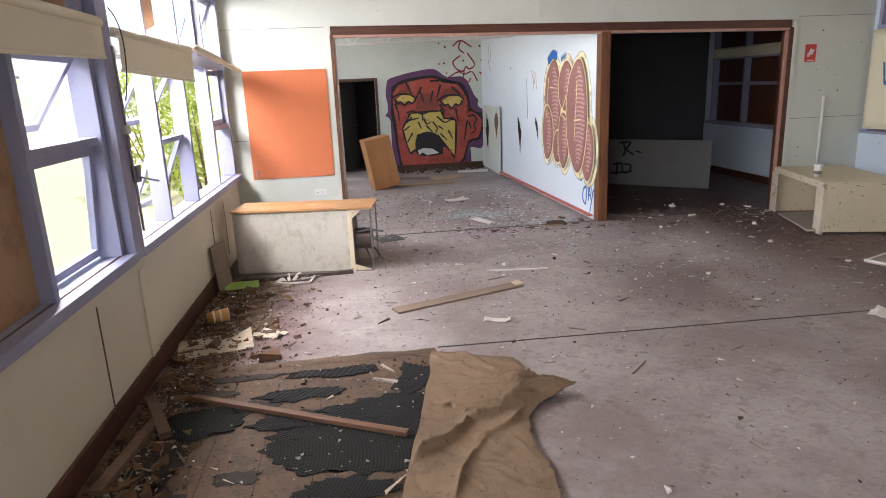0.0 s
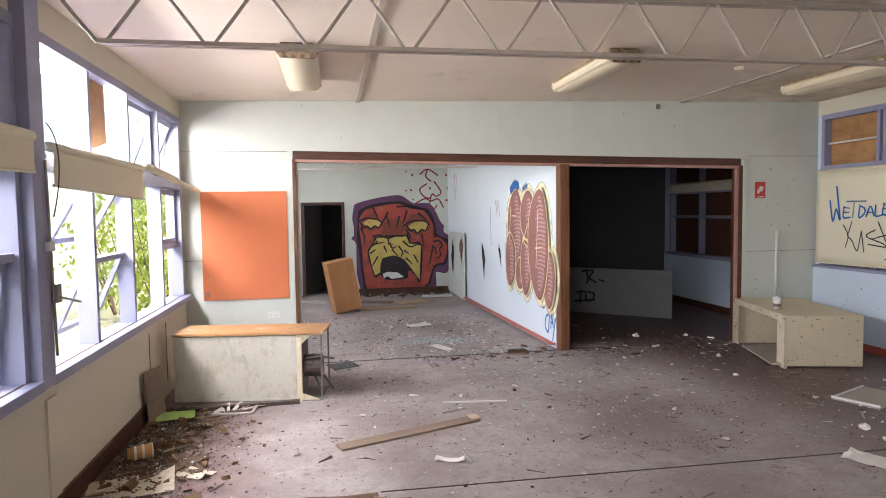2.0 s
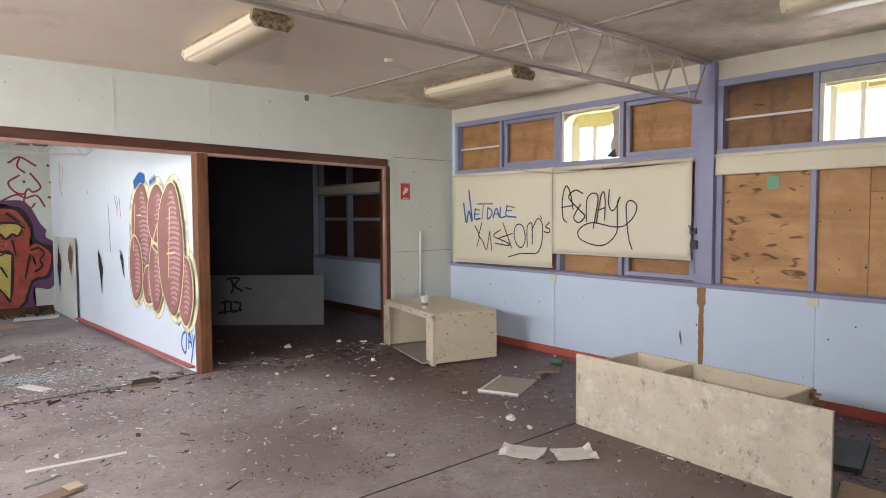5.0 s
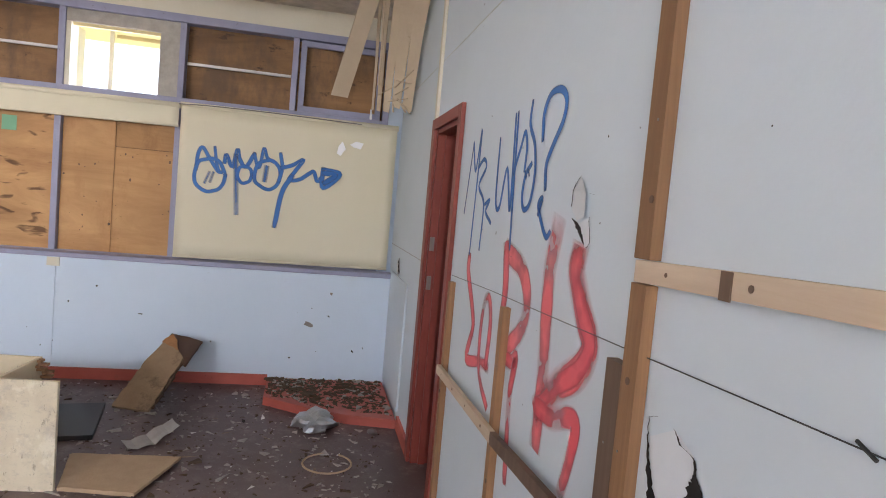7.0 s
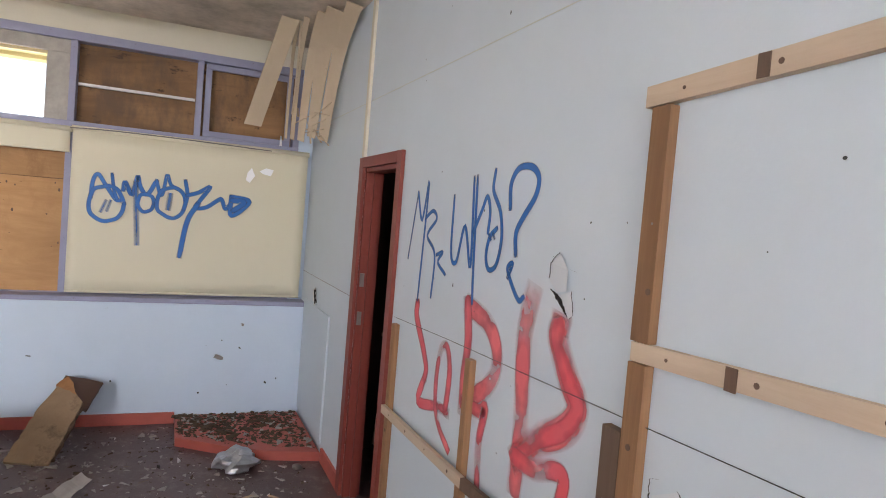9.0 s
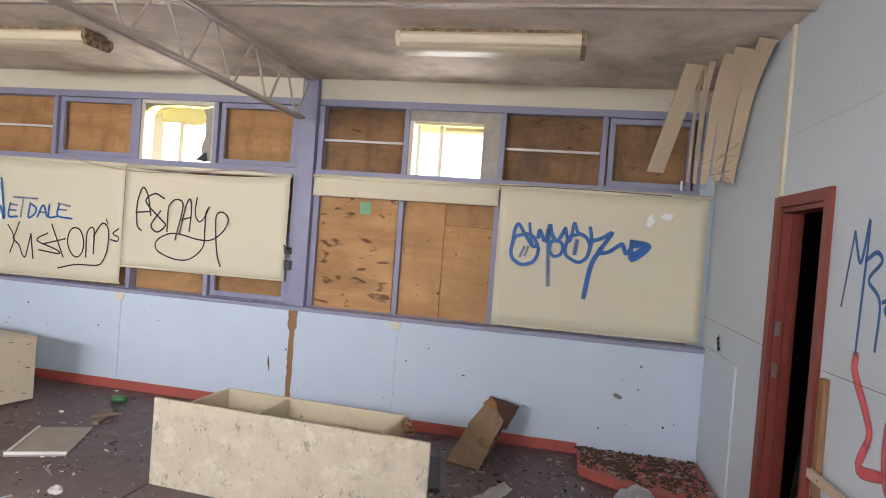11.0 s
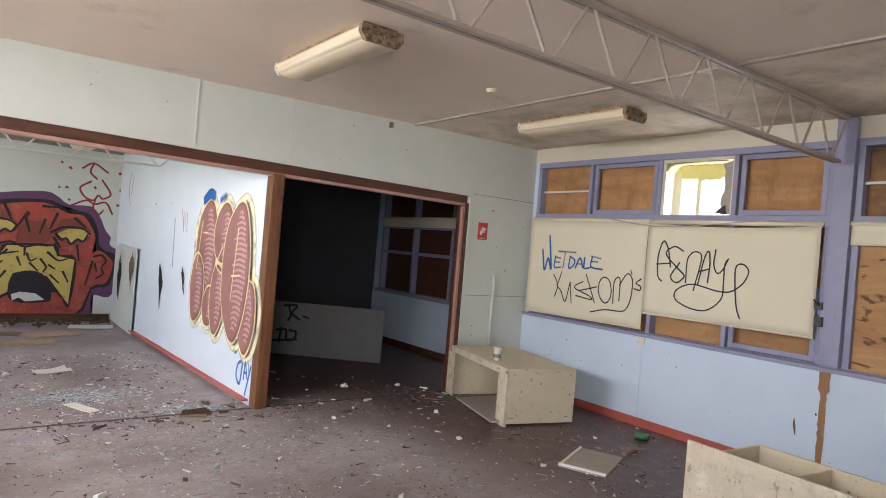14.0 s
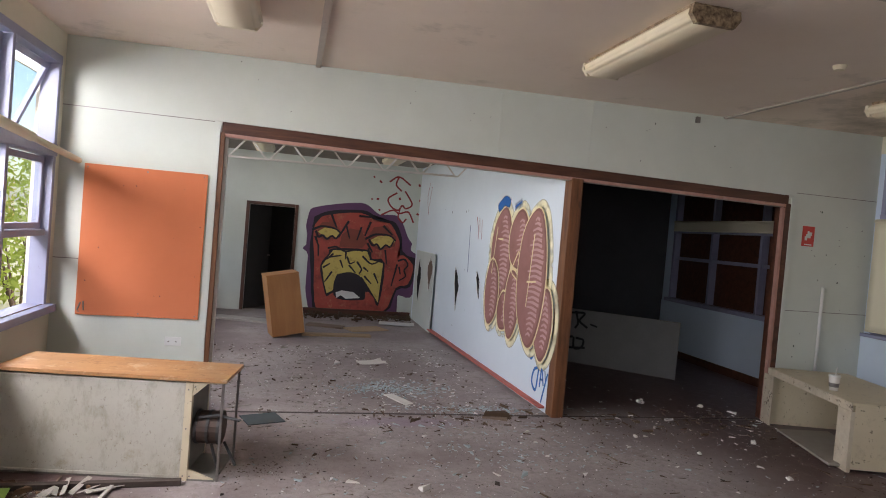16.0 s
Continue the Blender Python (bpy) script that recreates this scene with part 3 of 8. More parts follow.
def head_piece(name, y0, y1, z0, z1, mat, x0=OPEN_L, x1=OPEN_R, label=""):
    bm = bmesh.new()
    vs = [bm.verts.new((x, y, z + head_warp(x))) for x in (x0, x1) for y, z in ((y0, z0), (y1, z0), (y1, z1), (y0, z1))]
    for f in ((0, 1, 2, 3), (4, 5, 6, 7), (0, 1, 5, 4), (1, 2, 6, 5), (2, 3, 7, 6), (3, 0, 4, 7)):
        bm.faces.new([vs[i] for i in f])
    return part(name, bm, mat, tr, label)


head_piece("head_rail", YF - 0.010, YF + 0.14, OPEN_T - 0.055, OPEN_T + 0.035, M_BROWN_H)
head_piece("track", YF + 0.02, YF + 0.09, OPEN_T - 0.085, OPEN_T - 0.052, M_STEEL, label="rusty steel sliding track")
head_piece("architrave", YF - 0.02, YF - 0.001, OPEN_T + 0.036, OPEN_T + 0.078, M_WALL, OPEN_L - 0.055, OPEN_R + 0.075)
for x0, x1 in ((OPEN_L - 0.055, OPEN_L - 0.012), (OPEN_R + 0.03, OPEN_R + 0.075)):
    part("side_architrave", box(x0, x1, YF - 0.02, YF - 0.001, 0, OPEN_T + head_warp(x0) + 0.012), M_WALL, tr)
part("jamb", box(OPEN_L - 0.011, OPEN_L + 0.025, YF - 0.012, YF + 0.14, 0, OPEN_T - 0.01), M_BROWN, tr)
part("jamb", box(OPEN_R - 0.02, OPEN_R + 0.029, YF - 0.014, YF + 0.14, 0, OPEN_T - 0.09), M_BROWN_H, tr)
part("stop_bead", box(OPEN_L + 0.026, OPEN_L + 0.05, YF + 0.03, YF + 0.07, 0, OPEN_T - 0.05), M_WHITE, tr)
part("stop_bead", box(OPEN_R - 0.05, OPEN_R - 0.021, YF + 0.0, YF + 0.04, 0, OPEN_T - 0.13), M_JAMB, tr)
head_piece("inner_rail", YF - 0.004, YF + 0.018, OPEN_T - 0.082, OPEN_T - 0.056, M_JAMB)

# skirtings
structure("skirting_east", dado_piece(0.295, YF - 0.002, 0, 0.085, 0.018), M_REDBASE, "chipped red skirting board", "skirting")
structure("skirting_partition", bar((2.97, 6.6, 0.05), (2.80, 11.0, 0.05), 0.1, 0.018), M_REDBASE, "red skirting board of the partition", "skirting")
structure("skirting_west", box(XL + 0.001, XL + 0.022, YB + 0.001, 5.0, 0, 0.13, 0.003), M_BROWN_H, "brown timber skirting under the windows", "skirting")
structure("skirting_end", box(0.56, 2.74, YE - 0.02, YE - 0.001, 0, 0.1, 0.003), M_BROWN_H, "dark red skirting of the end wall", "skirting")
# Brown replaces the red here to paint in the room's darkness
structure("skirting_dark", box(XR - 0.02, XR - 0.001, 6.6, DARK_BACK, 0, 0.11), M_BROWN_H, "red skirting, coloured dark brown for the dark room's shade", "skirting")

M_CHIPB = material("stained_chipboard", (0.46, 0.29, 0.165), 0.85, (0.34, 0.20, 0.11), 3, 0.9, 0.2, 120, stain=(0.16, 0.09, 0.05), stain_at=0.56, stain_scale=2.4)
grime(M_CHIPB, 20, 0.64, 0.04, (0.08, 0.04, 0.025), 0.8, 2)

# ---- windows ----
M_KNOTTY = wood("knotty_plywood", (0.42, 0.20, 0.08), (0.82, 0.50, 0.23), 1, 3, 5, 0.75, 0.5)
nt = M_KNOTTY.node_tree
bs = nt.nodes["Principled BSDF"]
base = bs.inputs["Base Color"].links[0].from_socket
kt = nt.nodes.new("ShaderNodeTexCoord")
km = nt.nodes.new("ShaderNodeMapping")
km.inputs["Scale"].default_value = (1, 5.5, 15)
kn = nt.nodes.new("ShaderNodeTexNoise")
kn.inputs["Scale"].default_value, kn.inputs["Detail"].default_value = 1.0, 3
kr = nt.nodes.new("ShaderNodeMapRange")
kr.inputs["From Min"].default_value, kr.inputs["From Max"].default_value = 0.60, 0.68
kn.inputs["Distortion"].default_value = 0.5
kr.inputs["To Max"].default_value = 0.85
kx = nt.nodes.new("ShaderNodeMixRGB")
kx.inputs["Color2"].default_value = (0.10, 0.045, 0.02, 1)
nt.links.new(kt.outputs["Object"], km.inputs["Vector"])
nt.links.new(km.outputs[0], kn.inputs["Vector"])
nt.links.new(kn.outputs["Fac"], kr.inputs["Value"])
nt.links.new(kr.outputs[0], kx.inputs["Fac"])
nt.links.new(base, kx.inputs["Color1"])
nt.links.new(kx.outputs[0], bs.inputs["Base Color"])


def bay(name, face, out, ys, sill, tran, top, label, shelf=0.08):
    """A bay of timber windows: sill, head, transom and mullions; ys run between the bay's two ends. out: the sign of x outwards."""
    w = thing(name, pose(face, 0, 0), label, "window", kind="structure")

    def xr(a, b):
        return sorted((a * out, b * out))

    y0, y1 = min(ys), max(ys)
    part("window_sill", box(*xr(-shelf, 0.13), y0 - 0.03, y1 + 0.03, sill - 0.045, sill + 0.012, 0.006), M_LILAC, w)
    if shelf > 0.01:
        part("sill_groove", box(*xr(-0.012, -0.004), y0, y1, sill + 0.0125, sill + 0.017), M_STUD, w, "dark dirt-filled groove")
    part("window_head", box(*xr(-0.025, 0.12), y0, y1, top - 0.05, top + 0.012, 0.004), M_LILAC, w)
    part("transom", box(*xr(-0.03, 0.11), y0, y1, tran - 0.055, tran + 0.035, 0.005), M_LILAC, w)
    for i, y in enumerate(sorted(ys)):
        t = 0.045 if 0 < i < len(ys) - 1 else 0.05
        off = 0.0 if 0 < i < len(ys) - 1 else (t / 2 if i == 0 else -t / 2)
        for z0, z1 in ((sill + 0.013, tran - 0.056), (tran + 0.036, top - 0.051)):
            part("mullion", box(*xr(-0.02, 0.10), y + off - t / 2, y + off + t / 2, z0, z1, 0.004), M_LILAC, w)
    return w


def sash(parent, out, y0, y1, z0, z1, swing=0.0, top_hung=True, pane=True, at=0.05, mat=None):
    """One opening light, top-hung and pushed outwards by swing degrees."""
    fw, d = 0.045, 0.035
    bm = bmesh.new()
    h, wd = z1 - z0, y1 - y0
    for a in ((0, wd, -fw, 0), (0, wd, -h, -h + fw), (0, fw, -h + fw, -fw), (wd - fw, wd, -h + fw, -fw)):
        add_box(bm, -d / 2, d / 2, a[0], a[1], a[2], a[3], 0.003)
    s = part("sash", bm, mat or M_LILAC, parent)
    turn = pose(0, 0, 0, 0, swing * out * -1, 0) if top_hung else pose(0, 0, 0, 0, swing * out, 0)
    zz = z1 if top_hung else z0 + h
    s.matrix_local = Matrix.Translation((at * out, y0, zz)) @ turn
    if pane:
        p = part("pane", box(-0.002, 0.002, fw - 0.005, wd - fw + 0.005, -h + fw - 0.005, -fw + 0.005), M_GLASS, s)
        p.visible_shadow = False
    return s


L1 = bay("window_1", XL, -1, [2.98, 3.80, 4.62, 5.50, 6.32], L_SILL, L_TRAN, L_TOP, "lilac timber window bay with broken and propped-open lights")
L2 = bay("window_2", XL, -1, [-0.40, 0.28, 1.10, 1.95, 2.80], L_SILL, L_TRAN, L_TOP, "lilac timber window bay, partly boarded with chipboard")
L3 = bay("window_3", XL, -1, [6.75, 7.6, 8.5, 9.35], L_SILL, L_TRAN, L_TOP, "lilac timber window bay of the far room")
L4 = bay("window_4", XL, -1, [9.55, 10.5, 11.4, 12.3], L_SILL, L_TRAN, L_TOP, "lilac timber window bay at the far room's end")
R1 = bay("window_5", XR, 1, [2.94, 3.80, 4.62, 5.53, 6.37], R_SILL, R_TRAN, R_TOP, "lilac timber window bay boarded with plywood behind", 0.0)
R2 = bay("window_6", XR, 1, [-0.52, 0.26, 1.11, 1.96, 2.78], R_SILL, R_TRAN, R_TOP, "lilac timber window bay boarded with weathered plywood", 0.0)
R3 = bay("window_7", XR, 1, [6.7, 8.05, 9.05, 10.0], 0.9, 2.0, 2.75, "boarded window bay in the dark room")

# open lights on the sunny side
for y0, y1, z0, z1, sw in ((3.83, 4.59, 0.87, 1.42, 24), (3.83, 4.59, 1.46, 1.95, 30),
                           (5.53, 6.26, 1.42, 1.95, 0), (2.0, 2.74, 0.87, 1.475, 5), (2.0, 2.74, 1.50, 1.95, 34)):
    sash(L1 if y0 > 2.9 else L2, -1, y0, y1, z0, z1, sw)
for y0, y1, sw in ((4.65, 5.47, 0), (5.53, 6.26, 22)):
    sash(L1, -1, y0, y1, 2.06, 2.64, sw)
part("mid_rail", box(-0.09, 0.0, 5.53, 6.26, 1.37, 1.415, 0.004), M_LILAC, L1)
part("mid_rail", box(-0.09, 0.0, 1.976, 2.745, 1.478, 1.522, 0.004), M_LILAC, L2)
# boards on the near bay; its unseen southern cells stay open to brighten the room
for y0, y1, z0, z1 in ((1.125, 1.925, L_SILL + 0.014, L_TRAN - 0.058), (1.125, 1.925, L_TRAN + 0.038, L_TOP - 0.053), (1.975, 2.745, L_TRAN + 0.038, L_TOP - 0.053)):
    part("board", box(-0.06, -0.045, y0, y1, z0, z1), M_CHIPB, L2, "stained chipboard sheet")
b = part("broken_board", box(-0.012, 0.0, 0, 0.42, -0.5, 0, 0.001), M_PLY, L1, "loose brown board hanging in the opening")
b.matrix_local = pose(-0.06, 3.9, 2.63, 14, 4, 0)

# plywood behind the boarded bays; two upper lights stay open
cells = [2.94, 3.80, 4.62, 5.53, 6.37]
for i in range(4):
    if i != 1:
        part("plywood_sheet", box(0.085, 0.10, cells[i] + 0.02, cells[i + 1] - 0.02, R_TRAN + 0.034, R_TOP - 0.049), M_PLY, R1)
part("plywood_sheet", box(0.085, 0.10, 2.96, 6.35, R_SILL + 0.011, R_TRAN - 0.054), M_PLY, R1)
cells = [-0.52, 0.26, 1.11, 1.96, 2.78]
for i in range(4):
    if i != 2:
        part("plywood_sheet", box(0.085, 0.10, cells[i] + 0.02, cells[i + 1] - 0.02, R_TRAN + 0.034, R_TOP - 0.049), M_PLY_DARK, R2)
part("plywood_sheet", box(0.03, 0.045, 2.00, 2.74, R_SILL + 0.011, R_TRAN - 0.054), M_KNOTTY, R2, "knotty worn plywood sheet")
part("plywood_sheet", box(0.03, 0.045, 1.565, 1.935, R_SILL + 0.011, R_TRAN - 0.054), M_PLY_WARM, R2)
part("plywood_sheet", box(0.028, 0.043, 1.13, 1.56, R_SILL + 0.011, 1.78), M_PLY_WARM, R2)
part("plywood_sheet", box(0.032, 0.047, 1.13, 1.56, 1.785, R_TRAN - 0.054), M_PLY, R2)
part("plywood_sheet", box(0.085, 0.10, -0.5, 2.76, R_SILL + 0.011, R_TRAN - 0.054), M_PLY_DARK, R2)
for i, w in enumerate((R1, R2)):
    for y0, y1 in (((5.55, 6.30),) if i == 0 else ((1.99, 2.73), (0.29, 1.08))):
        part("glazing_bar", box(0.02, 0.045, y0, y1, 2.47, 2.49), M_WHITE, w)
for y0, y1, w in ((4.66, 5.49, R1), (3.0, 3.76, R1), (-0.45, 0.22, R2)):
    sash(w, 1, y0, y1, R_TRAN + 0.04, R_TOP - 0.055, 0, at=0.02, pane=False)
sash(R1, 1, 3.0, 3.76, R_SILL + 0.02, 1.6, 0, at=0.02, pane=False)
# Darker than the other plywood: the colour carries the room's shade
part("plywood_sheet", box(0.085, 0.10, 6.701, 9.999, 0.901, 2.749), M_BROWN_H, R3, "board behind the frames, browned down for the dark room's shade")
for y0, y1 in ((6.75, 8.02), (8.08, 9.02), (9.08, 9.94)):
    part("mid_rail", box(0.0, 0.06, y0, y1, 1.52, 1.57, 0.003), M_LILAC, R3)

# structural posts in line with the truss
structure("wall_post", box(XR - 0.075, XR - 0.001, 2.785, 2.935, 0.953, 3.01, 0.006), M_LILAC, "lilac painted post between the boarded bays", "post")
structure("wall_post", box(XL + 0.001, XL + 0.075, 2.81, 2.97, 0.80, 2.92, 0.006), M_LILAC, "lilac painted post between the open window bays", "post")

# wall strips above and below the windows
structure("wall_strip_east", box(XR - 0.006, XR + 0.02, YB + 0.001, YF - 0.001, R_TOP + 0.013, 3.05), M_WALL_CREAM, "cream fascia strip above the boarded windows", "wall")

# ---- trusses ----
# Far ceiling gets little light; that shade is mixed into this grey-brown
M_CEIL_SHADE = material("shaded_ceiling_board", (0.30, 0.265, 0.235), 0.9, (0.22, 0.195, 0.17), 1.5, 0.9, 0.2, 80)
M_TRUSSWHITE = material("white_painted_steel", (0.74, 0.70, 0.66), 0.5, (0.62, 0.58, 0.54), 8, 0.8)


def truss(name, y, z_drop, x0, x1, label, pitch=0.536, level=None, hang=0.02, mat=None, rod=0.02):
    mat = mat or M_STEEL
    t = thing(name, pose(0, y, 0), label, "roof truss", kind="structure")
    top = [(x, 0, ceil_z(x) - hang) for x in (x0, x1)]
    bot = [(x0 + 0.39, 0, ceil_z(x0 + 0.39) - z_drop), (x1 - 0.205, 0, ceil_z(x1 - 0.205) - z_drop)]
    if level:
        bot = [(x, 0, z) for (x, _, _), z in zip(bot, level)]
    for dy in (-0.022, 0.022):
        part("top_chord", bar((top[0][0], dy, top[0][2]), (top[1][0], dy, top[1][2]), 0.03, 0.03), mat, t)
        part("bottom_chord", bar((bot[0][0], dy, bot[0][2]), (bot[1][0], dy, bot[1][2]), 0.028, 0.022), mat, t)
    n = int((bot[1][0] - bot[0][0] + 0.05) / pitch)
    step = pitch
    for i in range(n + 1):
        xb = bot[0][0] + i * step
        zb, zt = bot[0][2] + (bot[1][2] - bot[0][2]) * i / n, ceil_z(xb) - hang
        for s in (-1, 1):
            xt = xb + s * step * 0.46
            if x0 - 0.05 < xt < x1 + 0.05:
                part("web_rod", bar((xb + s * 0.02, 0, zb), (xt, 0, zt), rod, None, 8), mat, t)
    return t


truss("truss_1", 2.86, 0.335, XL + 0.02, XR - 0.03, "cream painted open-web steel truss under the ceiling", level=(2.60, 2.625))
truss("truss_2", 9.45, 0.55, XL + 0.02, 2.85, "white open-web steel truss of the far room", 0.50, None, 0.30, M_TRUSSWHITE, 0.024)
structure("ceiling_far", box(XL + 0.001, 2.86, YF + 0.14, YE - 0.001, 2.79, 2.83), M_CEIL_SHADE, "low ceiling of the far room, darkened for want of light", "ceiling")

# ceiling cover battens
for x in (0.62, 4.55):
    structure("ceiling_batten", box(x - 0.022, x + 0.022, YB, YF, ceil_z(x) - 0.016, ceil_z(x) + 0.005), M_STEEL, "cream cover batten along the ceiling", "trim")

# ---- fluorescent fittings ----


def lamp_fitting(x, y0, y1, z=None):
    z = z or ceil_z(x)
    l = thing("ceiling_light", pose(x, (y0 + y1) / 2, z), "old wraparound fluorescent ceiling light, yellowed and dead", "ceiling light", "ceiling lights")
    h = (y1 - y0) / 2
    part("base", box(-0.12, 0.12, -h + 0.035, h - 0.035, -0.025, -0.001, 0.004), M_LAMPEND, l)
    bm = bmesh.new()
    prof = [(-0.148, -0.026), (-0.155, -0.072), (-0.12, -0.118), (0.12, -0.118), (0.155, -0.072), (0.148, -0.026)]
    rows = []
    for yy in (-h + 0.03, h - 0.03):
        rows.append([bm.verts.new((px, yy, pz)) for px, pz in prof])
    for i in range(len(prof)):
        j = (i + 1) % len(prof)
        bm.faces.new([rows[0][i], rows[0][j], rows[1][j], rows[1][i]])
    bmesh.ops.bevel(bm, geom=[e for e in bm.edges if abs(e.verts[0].co.y - e.verts[1].co.y) > 0.1], offset=0.02, segments=3, affect="EDGES")
    part("diffuser", bm, M_LAMP, l, "yellowed acrylic diffuser", True)
    for s in (-1, 1):
        bm = bmesh.new()
        cap = prof
        vs = [bm.verts.new((px * 0.99, s * (h - 0.031), pz)) for px, pz in cap]
        vs2 = [bm.verts.new((px * 0.97, s * h, pz)) for px, pz in cap]
        bm.faces.new(vs)
        bm.faces.new(vs2)
        for i in range(len(cap)):
            j = (i + 1) % len(cap)
            bm.faces.new([vs[i], vs[j], vs2[j], vs2[i]])
        part("end_cap", bm, M_LAMPEND if s < 0 else M_LAMP, l)
    return l


for x, y0, y1 in ((0.08, 3.98, 5.27), (2.61, 3.98, 5.28), (5.2, 4.05, 5.36), (5.09, 0.49, 1.69)):
    lamp_fitting(x, y0, y1)
for x, y0, y1 in ((0.0, 10.2, 11.4), (2.0, 10.2, 11.4)):
    lamp_fitting(x, y0, y1, 2.79)

# ---- large things ----
board = thing("pinboard", pose(0, YF, 0), "square orange felt pinboard screwed to the wall", "pinboard")
part("panel", box(-1.085, -0.18, -0.016, -0.001, 0.765, 1.945, 0.002), M_ORANGE, board)
for x, z in ((-1.06, 0.79), (-0.205, 0.79), (-1.06, 1.92), (-0.205, 1.92), (-0.63, 1.92), (-0.63, 0.79)):
    part("screw", bar((x, -0.0165, z), (x, -0.0195, z), 0.012, None, 10), M_METAL, board)


# overturned cupboard in the middle: a long front slab with the open carcass behind it
cupboard = thing("overturned_cupboard", pose(4.56, 2.96, 0, 0, 0, -94.6), "overturned cream cupboard lying open with scuffed laminate", "cupboard")
part("front_slab", box(0, 1.80, 0, 0.024, 0, 0.545, 0.003), M_SCUFF, cupboard, "long scuffed laminate slab")
part("back_panel", box(0.20, 1.50, 0.47, 0.49, 0, 0.53, 0.002), M_CREAMLAM, cupboard)
for x in (0.20, 1.48):
    part("end_panel", box(x, x + 0.02, 0.0245, 0.4695, 0, 0.528, 0.002), M_CREAMLAM, cupboard)
part("divider", box(0.66, 0.68, 0.0245, 0.4695, 0.031, 0.52, 0.002), M_CREAMLAM, cupboard)
part("bottom_panel", box(0.2205, 1.4795, 0.0245, 0.4695, 0.01, 0.03), M_CREAMLAM, cupboard)
random.seed(5)
for i in range(7):
    x, y, z = 1.49 + random.uniform(0, 0.03), 0.44 + random.uniform(-0.04, 0.03), 0.42 + i * 0.016
    part("splinter", box(x, x + random.uniform(0.02, 0.06), y, y + random.uniform(0.02, 0.05), z, z + 0.013), M_OLDPINE, cupboard)

M_CHIPPED = material("chipped_cream_edge", (0.70, 0.63, 0.49), 0.6, (0.42, 0.35, 0.25), 8, 0.6)
grime(M_CHIPPED, 16, 0.57, 0.05, (0.10, 0.07, 0.045), 0.9, 3)
M_SHELF = material("dusty_fallen_shelf", (0.40, 0.36, 0.30), 0.7, (0.27, 0.235, 0.19), 6, 0.8)
# desk against the far wall
desk = thing("desk", pose(5.29, 6.40, 0, 0, 0, -104.5), "cream laminate desk with chipped edges and a fallen shelf", "desk")
DL, DD, DH = 1.35, 0.78, 0.56
part("top", box(0, DL, 0, DD, DH - 0.022, DH, 0.003), M_CREAMLAM, desk)
part("edge_strip", box(0.003, DL, -0.012, -0.0005, DH - 0.070, DH - 0.002, 0.002), M_CHIPPED, desk, "chipped dirty edge strip")
part("under_rail", box(0.051, DL - 0.071, 0.0, 0.03, DH - 0.058, DH - 0.0225), M_CREAMLAM, desk)
part("leg_panel", box(0, 0.05, 0.0, DD, 0, DH - 0.0225, 0.003), M_CREAMLAM, desk)
part("leg_panel", box(DL - 0.022, DL, 0.0225, DD, 0.025, DH - 0.0225, 0.003), M_CREAMLAM, desk)
for y, z in ((0.06, 0.08), (0.06, 0.50), (0.30, 0.52), (0.55, 0.53), (0.70, 0.50), (0.70, 0.30), (0.68, 0.08)):
    part("scuff", box(DL + 0.0003, DL + 0.0012, y, y + 0.035, z, z + 0.006), M_BLACK, desk)
part("leg_edge", box(DL - 0.17, DL + 0.002, -0.012, 0.022, 0, DH - 0.0715, 0.003), M_CHIPPED, desk, "worn front leg strip")
part("leg_edge", box(-0.06, 0.12, -0.013, -0.0008, 0, DH - 0.0715, 0.002), M_CHIPPED, desk)
part("back_panel", box(0.051, DL - 0.023, DD - 0.03, DD - 0.01, 0.05, DH - 0.0225), M_CREAMLAM, desk)
sh = part("fallen_shelf", box(0.02, 0.95, -0.05, 0.42, 0.0, 0.018, 0.002), M_SHELF, desk, "white shelf fallen to the floor")
sh.matrix_local = pose(0.33, 0.0, 0.02, 3, 0, -3)

M_INNER = material("dark_inner_panel", (0.24, 0.225, 0.20), 0.7, (0.13, 0.12, 0.105), 6, 0.8)
# low sink cabinet under the windows, lying on its back
cab = thing("low_cabinet", pose(-1.13, 5.22, 0, 0, 0, -8.5), "low cream cabinet with an open end and a ply top", "cabinet")
part("front_panel", box(0, 1.10, 0, 0.018, 0.012, 0.60, 0.002), M_CABFRONT, cab)
for z0, z1 in ((0.014, 0.03), (0.585, 0.598)):
    part("edge_trim", box(0.0, 1.10, -0.004, -0.0005, z0, z1), M_CABFRONT, cab)
for x, z in ((1.12, 0.03), (1.12, 0.56), (1.12, 0.32), (1.16, 0.58), (1.16, 0.03)):
    part("screw", bar((x, -0.0045, z), (x, -0.007, z), 0.01, None, 8), M_METAL, cab)
part("corner_post", box(1.101, 1.145, -0.004, 0.03, 0.0, 0.605, 0.002), M_CREAMLAM, cab)
part("back_panel", box(0, 1.12, 0.46, 0.48, 0, 0.60, 0.002), M_SCUFF, cab)
part("end_panel", box(0, 0.02, 0.019, 0.459, 0, 0.60), M_SCUFF, cab)
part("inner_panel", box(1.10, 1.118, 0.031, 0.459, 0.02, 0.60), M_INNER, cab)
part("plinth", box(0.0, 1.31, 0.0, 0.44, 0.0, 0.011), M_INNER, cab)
part("top", box(-0.01, 1.345, -0.012, 0.44, 0.611, 0.634, 0.003), M_CABTOP, cab)
